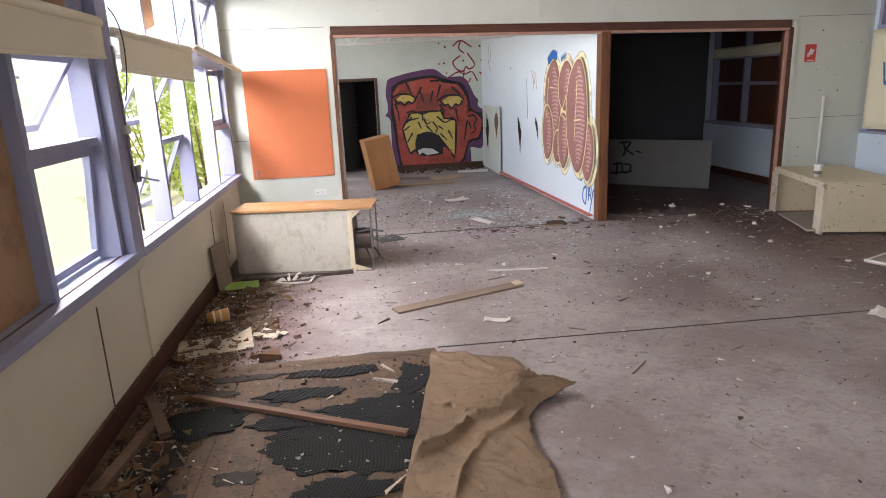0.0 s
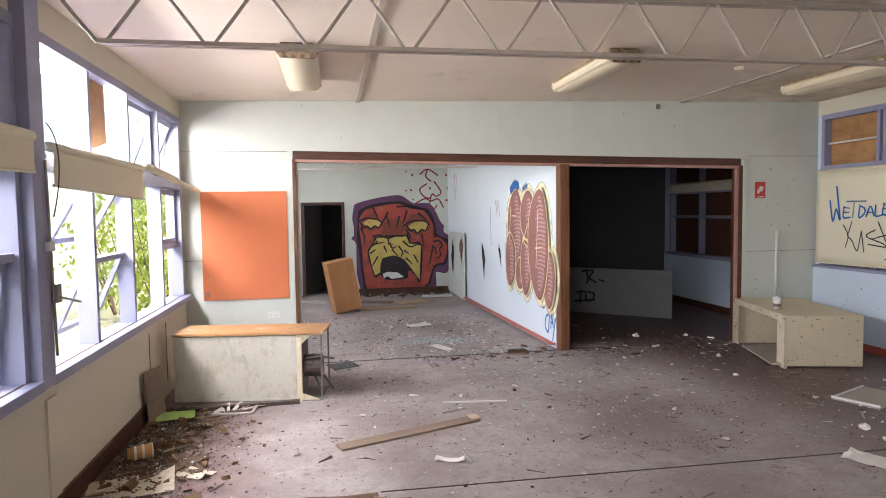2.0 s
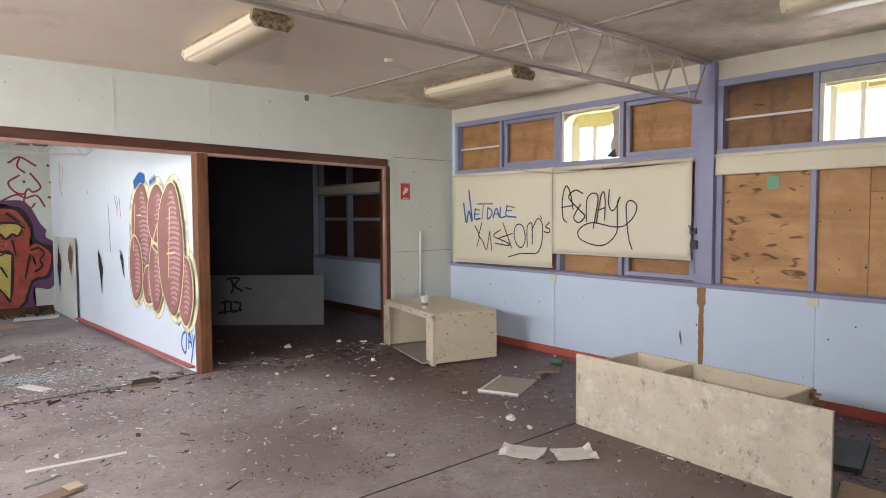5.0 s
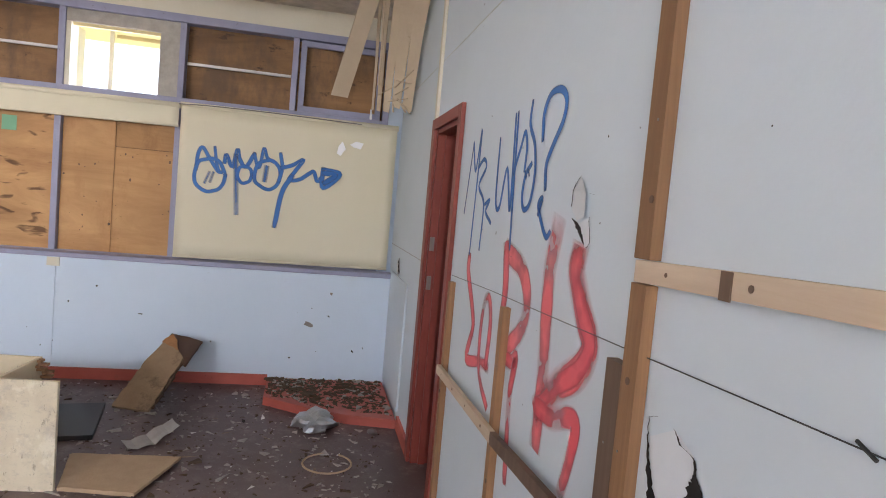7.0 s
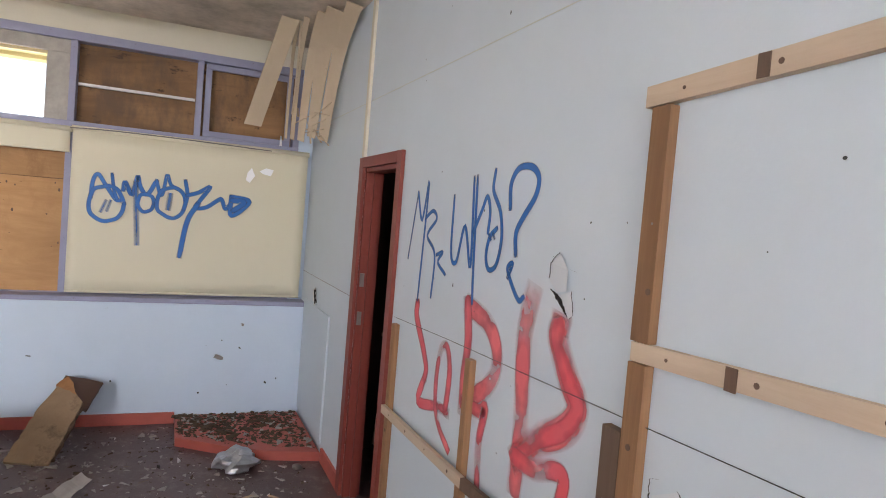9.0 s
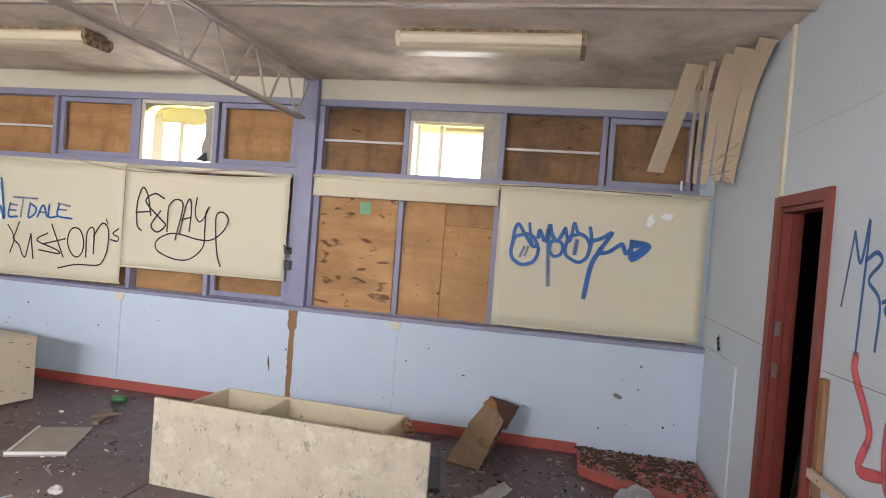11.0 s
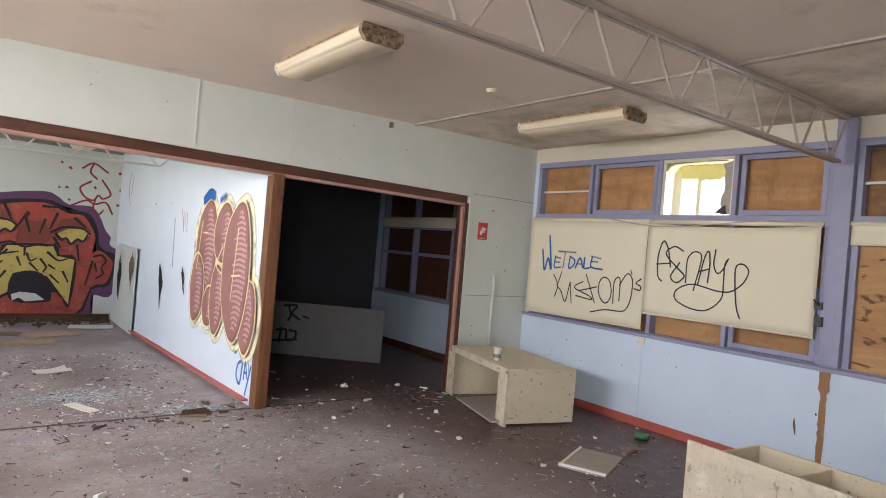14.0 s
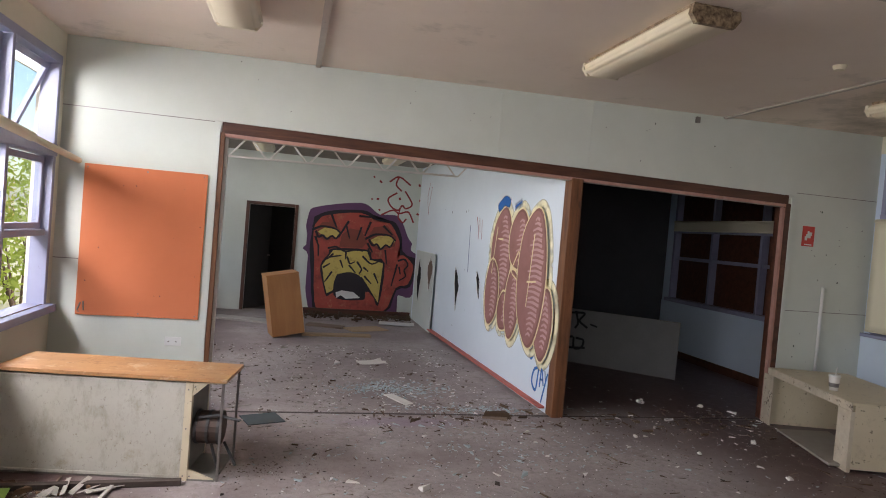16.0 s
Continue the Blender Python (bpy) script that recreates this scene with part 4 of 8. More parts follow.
for pts in ([(1.146, 0.012), (1.30, 0.012), (1.146, 0.07)], [(1.146, 0.605), (1.33, 0.605), (1.23, 0.60), (1.146, 0.52)]):
    bm = bmesh.new()
    front = [bm.verts.new((x, 0.0, z)) for x, z in pts]
    back = [bm.verts.new((x, 0.016, z)) for x, z in pts]
    bm.faces.new(front)
    bm.faces.new(back)
    for i in range(len(pts)):
        j = (i + 1) % len(pts)
        bm.faces.new([front[i], front[j], back[j], back[i]])
    part("gusset", bm, M_CREAMLAM, cab)
part("frame_leg", box(1.315, 1.329, 0.0, 0.014, 0.0, 0.605), M_METAL, cab, "thin dull steel leg")
part("frame_leg", box(1.315, 1.329, 0.41, 0.424, 0.0, 0.605), M_METAL, cab, "thin dull steel leg")
mot = part("motor", bar((1.15, 0.12, 0.30), (1.31, 0.12, 0.30), 0.20, None, 20), material("rusty_motor_casing", (0.10, 0.065, 0.05), 0.6, (0.05, 0.035, 0.03), 14, 0.8, 0.2, 40, metal=0.5), cab, "rusty round motor casing")
for x in (1.165, 1.235, 1.30):
    part("motor_band", bar((x - 0.008, 0.12, 0.30), (x + 0.008, 0.12, 0.30), 0.212, None, 20), M_BLACK, cab)
for a, b in (((1.25, 0.10, 0.20), (1.32, 0.05, 0.03)), ((1.32, 0.14, 0.20), (1.42, 0.03, 0.10)), ((1.18, 0.05, 0.38), (1.33, 0.02, 0.41)), ((1.33, 0.02, 0.40), (1.44, -0.01, 0.39))):
    part("pipe", bar(a, b, 0.018, None, 8), M_BLACK, cab)

# upright veneered unit in the far room
unit = thing("veneered_cabinet", pose(0.36, 9.95, 0, 0, -10, 12), "leaning orange veneered cabinet on the far floor", "cabinet")
part("carcass", box(0, 0.44, 0, 0.40, 0, 0.84, 0.004), M_CABF, unit)
part("top_panel", box(-0.005, 0.445, -0.005, 0.405, 0.8405, 0.862, 0.003), M_CABF, unit)
part("edge_strip", box(0.441, 0.447, 0.0, 0.40, 0.0, 0.838), M_PINE, unit)

M_LAMINATE_SHADE = material("shaded_pale_laminate", (0.27, 0.27, 0.265), 0.6, (0.20, 0.20, 0.195), 4, 0.8)
# pale panel in the dark room; its grey has the shade mixed in
panel = thing("table_top", pose(3.75, 9.62, 0.0, -4, 0, -41.5), "pale table top standing on edge in the dark", "table top")
part("slab", box(0, 2.23, 0, 0.03, 0, 0.73, 0.003), M_LAMINATE_SHADE, panel)
part("edge_band", box(0, 2.23, -0.002, 0.032, 0.731, 0.737), M_METAL, panel)

# Darkness beyond the doorways, put into one near-black colour
M_DOORWAY_SHADE = material("doorway_shade", (0.07, 0.066, 0.06), 0.8, (0.045, 0.04, 0.038), 4, 0.8)
# right-hand doorway and its frame
dr = thing("door_frame", pose(0, YB, 0), "dark red painted door frame with the door gone", "door frame", kind="structure")
part("architrave", box(4.115, 4.185, 0.001, 0.022, 0, 2.045, 0.003), M_RED, dr)
part("architrave", box(4.796, 4.875, 0.001, 0.022, 0, 2.045, 0.003), M_RED, dr)
part("head_architrave", box(4.186, 4.795, 0.001, 0.022, 1.985, 2.045, 0.003), M_RED, dr)
for x0, x1 in ((4.19, 4.215), (4.775, 4.80)):
    part("jamb", box(x0, x1, -0.105, 0.0, 0, 1.985), M_RED, dr)
part("head_jamb", box(4.216, 4.774, -0.105, 0.0, 1.96, 1.985), M_RED, dr)
part("door_stop", box(4.757, 4.7745, -0.085, -0.045, 0, 1.955), M_RED, dr)
for z in (1.05, 1.28):
    part("hinge", box(4.766, 4.7745, -0.03, -0.004, z, z + 0.08), M_METAL, dr)
structure("wall_lining_door", box(4.801, 5.25, YB - 0.018, YB, 0, 1.99), M_WALL_BACK, "thin wall lining beside the doorway", "wall")
cl = thing("hanging_cloth", pose(5.26, -1.026, 0.0, 0, 0, 0), "grubby white cloth hanging in the dark store", "cloth")
bm = bmesh.new()
prev = None
for i in range(9):
    u = i / 8
    row = [bm.verts.new((-0.06 + 0.22 * u * (0.4 + 0.6 * v), 0.012 * math.sin(u * 11 + v * 3), 0.868 - 0.80 * v)) for v in (0, 0.25, 0.5, 0.75, 1.0)]
    if prev:
        for k in range(4):
            bm.faces.new([prev[k], prev[k + 1], row[k + 1], row[k]])
    prev = row
part("drape", bm, M_PAPER, cl, smooth=True)
shf = thing("store_shelf", pose(4.62, -1.06, 0.845), "dim timber shelf in the dark store", "shelf")
part("board", box(-1.0, 0.85, -0.25, 0.02, 0, 0.025, 0.002), M_STUD, shf)
for x in (-0.9, 0.75):
    part("bracket", box(x, x + 0.03, -0.24, 0.0, -0.12, -0.0005), M_METAL, shf)
    part("post", box(x, x + 0.04, -0.25, -0.20, -0.845, -0.1205), M_STUD, shf)
fd = thing("door_frame_far", pose(0, YE, 0), "dark brown door frame of the far doorway", "door frame", kind="structure")
for x0, x1 in ((-0.30, -0.241), (0.531, 0.585)):
    part("architrave", box(x0, x1, -0.022, -0.001, 0, 1.915, 0.003), M_BROWN_H, fd)
part("head_architrave", box(-0.24, 0.53, -0.022, -0.001, 1.861, 1.915, 0.003), M_BROWN_H, fd)
# Added enclosures keep light out behind both doorways; their colour holds the darkness
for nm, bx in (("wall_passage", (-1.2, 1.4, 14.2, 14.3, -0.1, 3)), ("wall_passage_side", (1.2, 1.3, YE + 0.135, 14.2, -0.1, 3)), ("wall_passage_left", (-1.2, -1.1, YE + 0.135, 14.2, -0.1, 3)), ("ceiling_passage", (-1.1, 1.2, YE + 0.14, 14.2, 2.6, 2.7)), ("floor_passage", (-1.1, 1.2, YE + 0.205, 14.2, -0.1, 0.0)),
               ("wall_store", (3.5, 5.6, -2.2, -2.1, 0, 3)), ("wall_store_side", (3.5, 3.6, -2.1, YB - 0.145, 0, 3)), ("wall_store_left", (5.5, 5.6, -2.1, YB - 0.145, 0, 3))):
    structure(nm, box(*bx), M_DOORWAY_SHADE, "bare surface added beyond a doorway, its darkness in the colour", "wall")

# step in the corner
PLINTH = [(5.79, 0.29), (5.57, -0.02), (5.42, -0.30), (5.34, YB + 0.016), (6.255, YB + 0.016), (6.285, 0.29)]
bm = bmesh.new()
low, high = [[bm.verts.new((x, y, z)) for x, y in PLINTH] for z in (0.0, 0.062)]
bm.faces.new(low)
bm.faces.new(high)
for i in range(len(PLINTH)):
    j = (i + 1) % len(PLINTH)
    bm.faces.new([low[i], low[j], high[j], high[i]])
bmesh.ops.bevel(bm, geom=[e for e in bm.edges if e.verts[0].co.z > 0.05 and e.verts[1].co.z > 0.05], offset=0.005, segments=2, affect="EDGES")
tagged(part("corner_step", bm, M_REDBASE), "low red-edged plinth in the corner covered with debris", "plinth", kind="structure")
structure("skirting_south", box(4.877, 5.335, YB + 0.001, YB + 0.019, 0, 0.095, 0.003), M_REDBASE, "chipped red skirting beside the doorway", "skirting")


# ---- graffiti: flat paint on walls and blinds ----


def spline(pts, n=6):
    """A smooth line through a few brush points."""
    if len(pts) < 3:
        return [Vector((*p, 0)) for p in pts]
    p = [Vector((*q, 0)) for q in pts]
    p = [p[0] * 2 - p[1]] + p + [p[-1] * 2 - p[-2]]
    res = []
    for i in range(1, len(p) - 2):
        for k in range(n):
            t = k / n
            a, b, c, d = p[i - 1:i + 3]
            res.append(0.5 * ((2 * b) + (c - a) * t + (2 * a - 5 * b + 4 * c - d) * t * t + (3 * b - a - 3 * c + d) * t ** 3))
    return res + [p[-2]]


def add_stroke(bm, pts, width, lift, to_world, taper=0.0):
    line = spline(pts)
    n = len(line)
    prev = None
    layer = bm.verts.layers.float.get("spread") or bm.verts.layers.float.new("spread")
    across = ((-1.0, 0.0), (-0.62, 1.05), (0.0, 1.5), (0.62, 1.05), (1.0, 0.0))
    for i, q in enumerate(line):
        d = (line[min(i + 1, n - 1)] - line[max(i - 1, 0)])
        if d.length < 1e-6:
            d = Vector((1, 0, 0))
        d.normalize()
        side = Vector((-d.y, d.x, 0)) * width / 2 * (1 - taper * i / max(1, n - 1))
        cap = d * width * 0.35 * (-1 if i == 0 else 1 if i == n - 1 else 0)
        row = []
        for a, s in across:
            v = bm.verts.new(to_world(q + side * a + cap, lift))
            v[layer] = s * (0.5 if i in (0, n - 1) else 1.0)
            row.append(v)
        if prev:
            for k in range(4):
                bm.faces.new([prev[k], prev[k + 1], row[k + 1], row[k]])
        prev = row
    return bm


def graffiti(strokes, mat, to_world, label, taper=0.0, lift0=0.0015):
    g = thing("graffiti", pose(0, 0, 0), label, "graffiti")
    wide = 1.45 if mat in (M_BLUEPAINT, M_REDPAINT) else 1.0
    for k, (w, pts) in enumerate(strokes):
        w = w * wide
        part("stroke", add_stroke(bmesh.new(), pts, w, lift0 + 0.0002 * k, to_world, taper), mat, g)
    return g


def on_blind(q, lift):
    return (6.398 - lift, q.x, q.y)


def on_back(q, lift):
    return (q.x, YB + lift, q.y)


def on_end(q, lift):
    return (q.x, YE - lift, q.y)


def on_part(q, lift):
    return (2.985 - (q.x - 6.5) * 0.036 - lift, q.x, q.y)


WETDALE = [
    (0.02, [(6.16, 1.76), (6.11, 1.51), (6.06, 1.66), (6.0, 1.53), (6.06, 1.93)]),
    (0.016, [(5.94, 1.69), (5.95, 1.56), (5.85, 1.56)]),
    (0.016, [(5.94, 1.68), (5.86, 1.67)]),
    (0.016, [(5.95, 1.62), (5.87, 1.62)]),
    (0.018, [(5.9, 1.75), (5.63, 1.75)]),
    (0.016, [(5.79, 1.73), (5.81, 1.56)]),
    (0.016, [(5.71, 1.7), (5.72, 1.56), (5.65, 1.6), (5.64, 1.66), (5.71, 1.7)]),
    (0.016, [(5.62, 1.57), (5.56, 1.69), (5.51, 1.58)]),
    (0.014, [(5.6, 1.62), (5.52, 1.62)]),
    (0.016, [(5.49, 1.7), (5.49, 1.58), (5.4, 1.59)]),
    (0.016, [(5.38, 1.71), (5.39, 1.6), (5.23, 1.58)]),
    (0.016, [(5.39, 1.72), (5.26, 1.7)]),
    (0.016, [(5.39, 1.66), (5.3, 1.66)]),
]
KUSTOMS = [
    (0.014, [(5.95, 1.47), (5.89, 1.39), (5.87, 1.32), (5.91, 1.2)]),
    (0.014, [(5.82, 1.51), (5.86, 1.39), (5.88, 1.34), (5.81, 1.28), (5.77, 1.2), (5.73, 1.17), (5.7, 1.3), (5.68, 1.4)]),
    (0.014, [(5.68, 1.4), (5.64, 1.16)]),
    (0.014, [(5.49, 1.42), (5.59, 1.37), (5.59, 1.33), (5.39, 1.27), (5.35, 1.23), (5.58, 1.25)]),
    (0.014, [(5.45, 1.51), (5.3, 1.2)]),
    (0.014, [(5.54, 1.31), (5.29, 1.38)]),
    (0.014, [(5.08, 1.36), (5.09, 1.28), (5.13, 1.22), (5.18, 1.22), (5.23, 1.27), (5.26, 1.35), (5.25, 1.44), (5.21, 1.49), (5.15, 1.49), (5.11, 1.45), (5.08, 1.36)]),
    (0.014, [(5.05, 1.22), (5.05, 1.46), (4.98, 1.5), (4.97, 1.26)]),
    (0.014, [(4.98, 1.43), (4.89, 1.56), (4.82, 1.5), (4.82, 1.32), (4.86, 1.2), (4.93, 1.15), (5.15, 1.14), (5.35, 1.09)]),
    (0.012, [(4.85, 1.6), (4.83, 1.56)]),
    (0.014, [(4.71, 1.52), (4.77, 1.47), (4.71, 1.44), (4.72, 1.4), (4.79, 1.41)]),
]
ASMAY = [
    (0.016, [(4.47, 1.52), (4.52, 1.58), (4.53, 1.78), (4.48, 1.93), (4.42, 1.85), (4.38, 1.67)]),
    (0.014, [(4.54, 1.69), (4.38, 1.71)]),
    (0.016, [(4.25, 1.84), (4.35, 1.88), (4.44, 1.8), (4.28, 1.65), (4.22, 1.59), (4.3, 1.52), (4.37, 1.58), (4.28, 1.72)]),
    (0.014, [(4.2, 1.53), (4.2, 1.74), (4.17, 1.81), (4.11, 1.84), (4.05, 1.78), (4.11, 1.46)]),
    (0.014, [(4.07, 1.52), (4.02, 1.78), (3.98, 1.85), (3.96, 1.73), (3.97, 1.55)]),
    (0.014, [(4.06, 1.65), (3.97, 1.68)]),
    (0.014, [(3.91, 1.87), (3.92, 1.73), (3.88, 1.65), (3.83, 1.68), (3.78, 1.79)]),
    (0.014, [(3.78, 1.79), (3.81, 1.73), (3.81, 1.57), (3.82, 1.41), (3.95, 1.29), (4.11, 1.28), (4.28, 1.34), (4.31, 1.42), (4.23, 1.49), (4.1, 1.52), (3.87, 1.48), (3.73, 1.49), (3.62, 1.58), (3.58, 1.69), (3.64, 1.75), (3.7, 1.72), (3.7, 1.58), (3.67, 1.36), (3.63, 1.25)]),
]
BLUE_TAG = [
    (0.024, [(0.95, 1.67), (0.94, 1.79), (0.91, 1.84), (0.86, 1.77), (0.79, 1.67), (0.76, 1.66)]),
    (0.02, [(0.82, 1.85), (0.8, 1.73), (0.78, 1.67)]),
    (0.024, [(0.73, 1.64), (0.74, 1.58), (0.77, 1.53), (0.81, 1.51), (0.86, 1.5), (0.91, 1.52), (0.95, 1.56), (0.96, 1.62), (0.95, 1.68), (0.93, 1.73), (0.88, 1.75), (0.83, 1.76), (0.78, 1.74), (0.75, 1.69), (0.73, 1.64)]),
    (0.02, [(0.88, 1.57), (0.85, 1.65)]),
    (0.02, [(0.84, 1.58), (0.82, 1.65)]),
    (0.026, [(0.74, 1.74), (0.73, 1.8), (0.68, 1.71), (0.65, 1.85), (0.63, 1.78), (0.58, 1.72), (0.52, 1.83)]),
    (0.032, [(0.66, 1.8), (0.63, 1.35)]),
    (0.022, [(0.53, 1.66), (0.54, 1.62), (0.56, 1.6), (0.6, 1.59), (0.63, 1.62), (0.64, 1.65), (0.63, 1.7), (0.61, 1.72), (0.57, 1.72), (0.54, 1.7), (0.53, 1.66)]),
    (0.022, [(0.52, 1.83), (0.49, 1.73), (0.47, 1.75), (0.45, 1.88), (0.42, 1.81), (0.37, 1.78)]),
    (0.024, [(0.31, 1.68), (0.32, 1.63), (0.34, 1.59), (0.38, 1.56), (0.42, 1.56), (0.46, 1.58), (0.5, 1.61), (0.51, 1.66), (0.5, 1.72), (0.48, 1.76), (0.44, 1.78), (0.39, 1.79), (0.35, 1.77), (0.32, 1.73), (0.31, 1.68)]),
    (0.034, [(0.43, 1.63), (0.42, 1.73)]),
    (0.024, [(0.32, 1.85), (0.3, 1.74), (0.32, 1.63)]),
    (0.026, [(0.3, 1.74), (0.22, 1.77), (0.14, 1.82), (0.2, 1.72), (0.24, 1.65), (0.16, 1.66), (0.08, 1.72), (0.05, 1.73), (0.02, 1.66), (-0.01, 1.69)]),
    (0.032, [(0.22, 1.68), (0.29, 1.54), (0.33, 1.27)]),
    (0.03, [(-0.02, 1.76), (-0.16, 1.73), (-0.03, 1.61), (-0.02, 1.76)]),
    (0.035, [(-0.03, 1.73), (-0.12, 1.72), (-0.04, 1.65)]),
]
MR_WHO = [
    (0.016, [(3.961, 1.525), (3.89, 1.832)]),
    (0.016, [(3.89, 1.832), (3.817, 1.708), (3.767, 1.875), (3.796, 1.348)]),
    (0.015, [(3.773, 1.719), (3.692, 1.751), (3.647, 1.716), (3.738, 1.642), (3.638, 1.565), (3.643, 1.383)]),
    (0.014, [(3.617, 1.566), (3.552, 1.582), (3.596, 1.537), (3.511, 1.495)]),
    (0.016, [(3.479, 1.815), (3.468, 1.587), (3.411, 1.558), (3.356, 1.7), (3.281, 1.547), (3.309, 1.885)]),
    (0.016, [(3.282, 1.888), (3.256, 1.56), (3.24, 1.418)]),
    (0.016, [(3.278, 1.681), (3.222, 1.762), (3.188, 1.813), (3.157, 1.762), (3.16, 1.685)]),
    (0.017, [(3.14, 1.906), (3.144, 1.835), (3.081, 1.762), (3.056, 1.669), (3.078, 1.578), (3.13, 1.554), (3.16, 1.597), (3.145, 1.666), (3.096, 1.702)]),
    (0.013, [(3.148, 1.675), (3.135, 1.662)]),
    (0.013, [(3.12, 1.682), (3.107, 1.667)]),
    (0.02, [(3.012, 1.775), (3.02, 1.854), (2.976, 1.905), (2.896, 1.907), (2.848, 1.872), (2.858, 1.814), (2.922, 1.745), (2.96, 1.691), (2.95, 1.623)]),
    (0.016, [(2.989, 1.544), (2.964, 1.592), (2.995, 1.571), (2.947, 1.512), (2.903, 1.478), (2.878, 1.493)]),
]
RED_TAG = [
    (0.03, [(3.792, 1.332), (3.784, 1.27), (3.672, 1.143), (3.627, 1.057), (3.691, 0.918), (3.479, 0.955), (3.38, 0.961)]),
    (0.026, [(3.4, 0.96), (3.386, 1.115), (3.427, 1.205), (3.483, 1.194), (3.511, 1.085), (3.498, 0.95), (3.438, 0.876), (3.348, 0.828)]),
    (0.036, [(3.278, 1.413), (3.245, 1.273), (3.26, 1.145), (3.26, 1.018)]),
    (0.034, [(3.264, 1.405), (3.109, 1.368), (3.032, 1.304), (3.019, 1.222), (3.07, 1.151), (3.174, 1.084)]),
    (0.03, [(3.248, 1.043), (3.113, 1.051), (3.068, 1.074), (3.095, 0.946), (3.08, 0.792), (3.065, 0.678)]),
    (0.04, [(2.826, 1.508), (2.854, 1.383), (2.845, 1.244), (2.829, 1.072), (2.834, 0.9)]),
    (0.04, [(2.667, 1.44), (2.668, 1.399), (2.601, 1.303), (2.548, 1.239), (2.59, 1.165), (2.711, 1.093), (2.836, 0.989)]),
    (0.034, [(2.836, 0.989), (2.728, 0.994), (2.629, 1.031), (2.578, 1.026), (2.594, 0.94), (2.625, 0.845)]),
]
MURAL_GROUND = [
    ('purple', [(0.77, 1.78), (0.84, 1.89), (1.29, 2.0), (1.69, 2.05), (1.85, 2.0), (2.04, 1.87), (2.33, 1.88), (2.47, 1.76), (2.59, 1.5), (2.68, 1.38), (2.66, 1.27), (2.82, 1.15), (2.86, 0.99), (2.85, 0.67), (2.72, 0.38), (2.5, 0.41), (2.44, 0.26), (2.38, 0.03), (1.04, -0.02), (0.88, 0.19), (0.81, 0.44), (0.81, 1.03), (0.71, 1.15), (0.79, 1.27), (0.74, 1.55)]),
    ('black', [(0.87, 1.73), (1.05, 1.83), (1.3, 1.89), (1.7, 1.92), (1.86, 1.89), (2.02, 1.79), (2.29, 1.77), (2.41, 1.65), (2.49, 1.44), (2.48, 1.3), (2.6, 1.16), (2.77, 1.11), (2.8, 0.99), (2.71, 0.58), (2.46, 0.5), (2.23, 0.04), (1.1, 0.02), (0.94, 0.25), (0.88, 0.75), (0.83, 1.16), (0.85, 1.46)]),
]
MURAL_FACE = [
    ('red', [(0.92, 1.67), (1.1, 1.78), (1.7, 1.87), (2.01, 1.73), (2.24, 1.72), (2.38, 1.53), (2.45, 1.36), (2.42, 1.11), (2.52, 1.16), (2.67, 1.06), (2.74, 0.93), (2.66, 0.62), (2.44, 0.54), (2.18, 0.04), (1.14, 0.04), (0.97, 0.35), (0.94, 0.86), (0.89, 1.26), (0.88, 1.51)]),
    ('brow', [(0.94, 1.53), (1.01, 1.64), (1.21, 1.67), (1.37, 1.5), (1.34, 1.38), (1.09, 1.32), (0.97, 1.37)]),
    ('brow', [(1.86, 1.44), (1.95, 1.63), (2.19, 1.68), (2.38, 1.48), (2.36, 1.31), (2.09, 1.21), (1.94, 1.28)]),
    ('brow', [(1.38, 1.45), (1.52, 1.57), (1.73, 1.55), (1.85, 1.34), (1.76, 1.23), (1.35, 1.22)]),
    ('yellow', [(0.95, 1.47), (1.07, 1.55), (1.24, 1.54), (1.35, 1.48), (1.28, 1.39), (1.21, 1.43), (1.13, 1.37), (1.05, 1.4)]),
]
MURAL_BEARD = [
    ('yellow', [(1.9, 1.39), (2.05, 1.48), (2.26, 1.49), (2.37, 1.41), (2.27, 1.3), (2.19, 1.33), (2.1, 1.25), (1.98, 1.32)]),
    ('black', [(1.17, 1.08), (1.24, 1.19), (1.88, 1.21), (1.96, 1.05), (2.2, 0.99), (2.14, 0.19), (1.95, 0.44), (1.41, 0.38), (1.29, 0.39), (1.19, 0.32), (1.11, 0.54), (1.04, 0.87)]),
    ('yellow', [(1.2, 1.08), (1.25, 1.16), (1.86, 1.18), (1.93, 1.03), (2.17, 0.98), (2.13, 0.25), (1.97, 0.48), (1.8, 0.71), (1.59, 0.77), (1.39, 0.68), (1.31, 0.44), (1.19, 0.37), (1.13, 0.56), (1.07, 0.87)]),
    ('black', [(1.35, 0.73), (1.59, 0.78), (1.8, 0.68), (1.89, 0.35), (1.79, 0.28), (1.37, 0.29), (1.3, 0.52)]),
    ('white', [(1.35, 0.4), (1.46, 0.44), (1.67, 0.42), (1.8, 0.32), (1.54, 0.29), (1.45, 0.35), (1.37, 0.3)]),
]
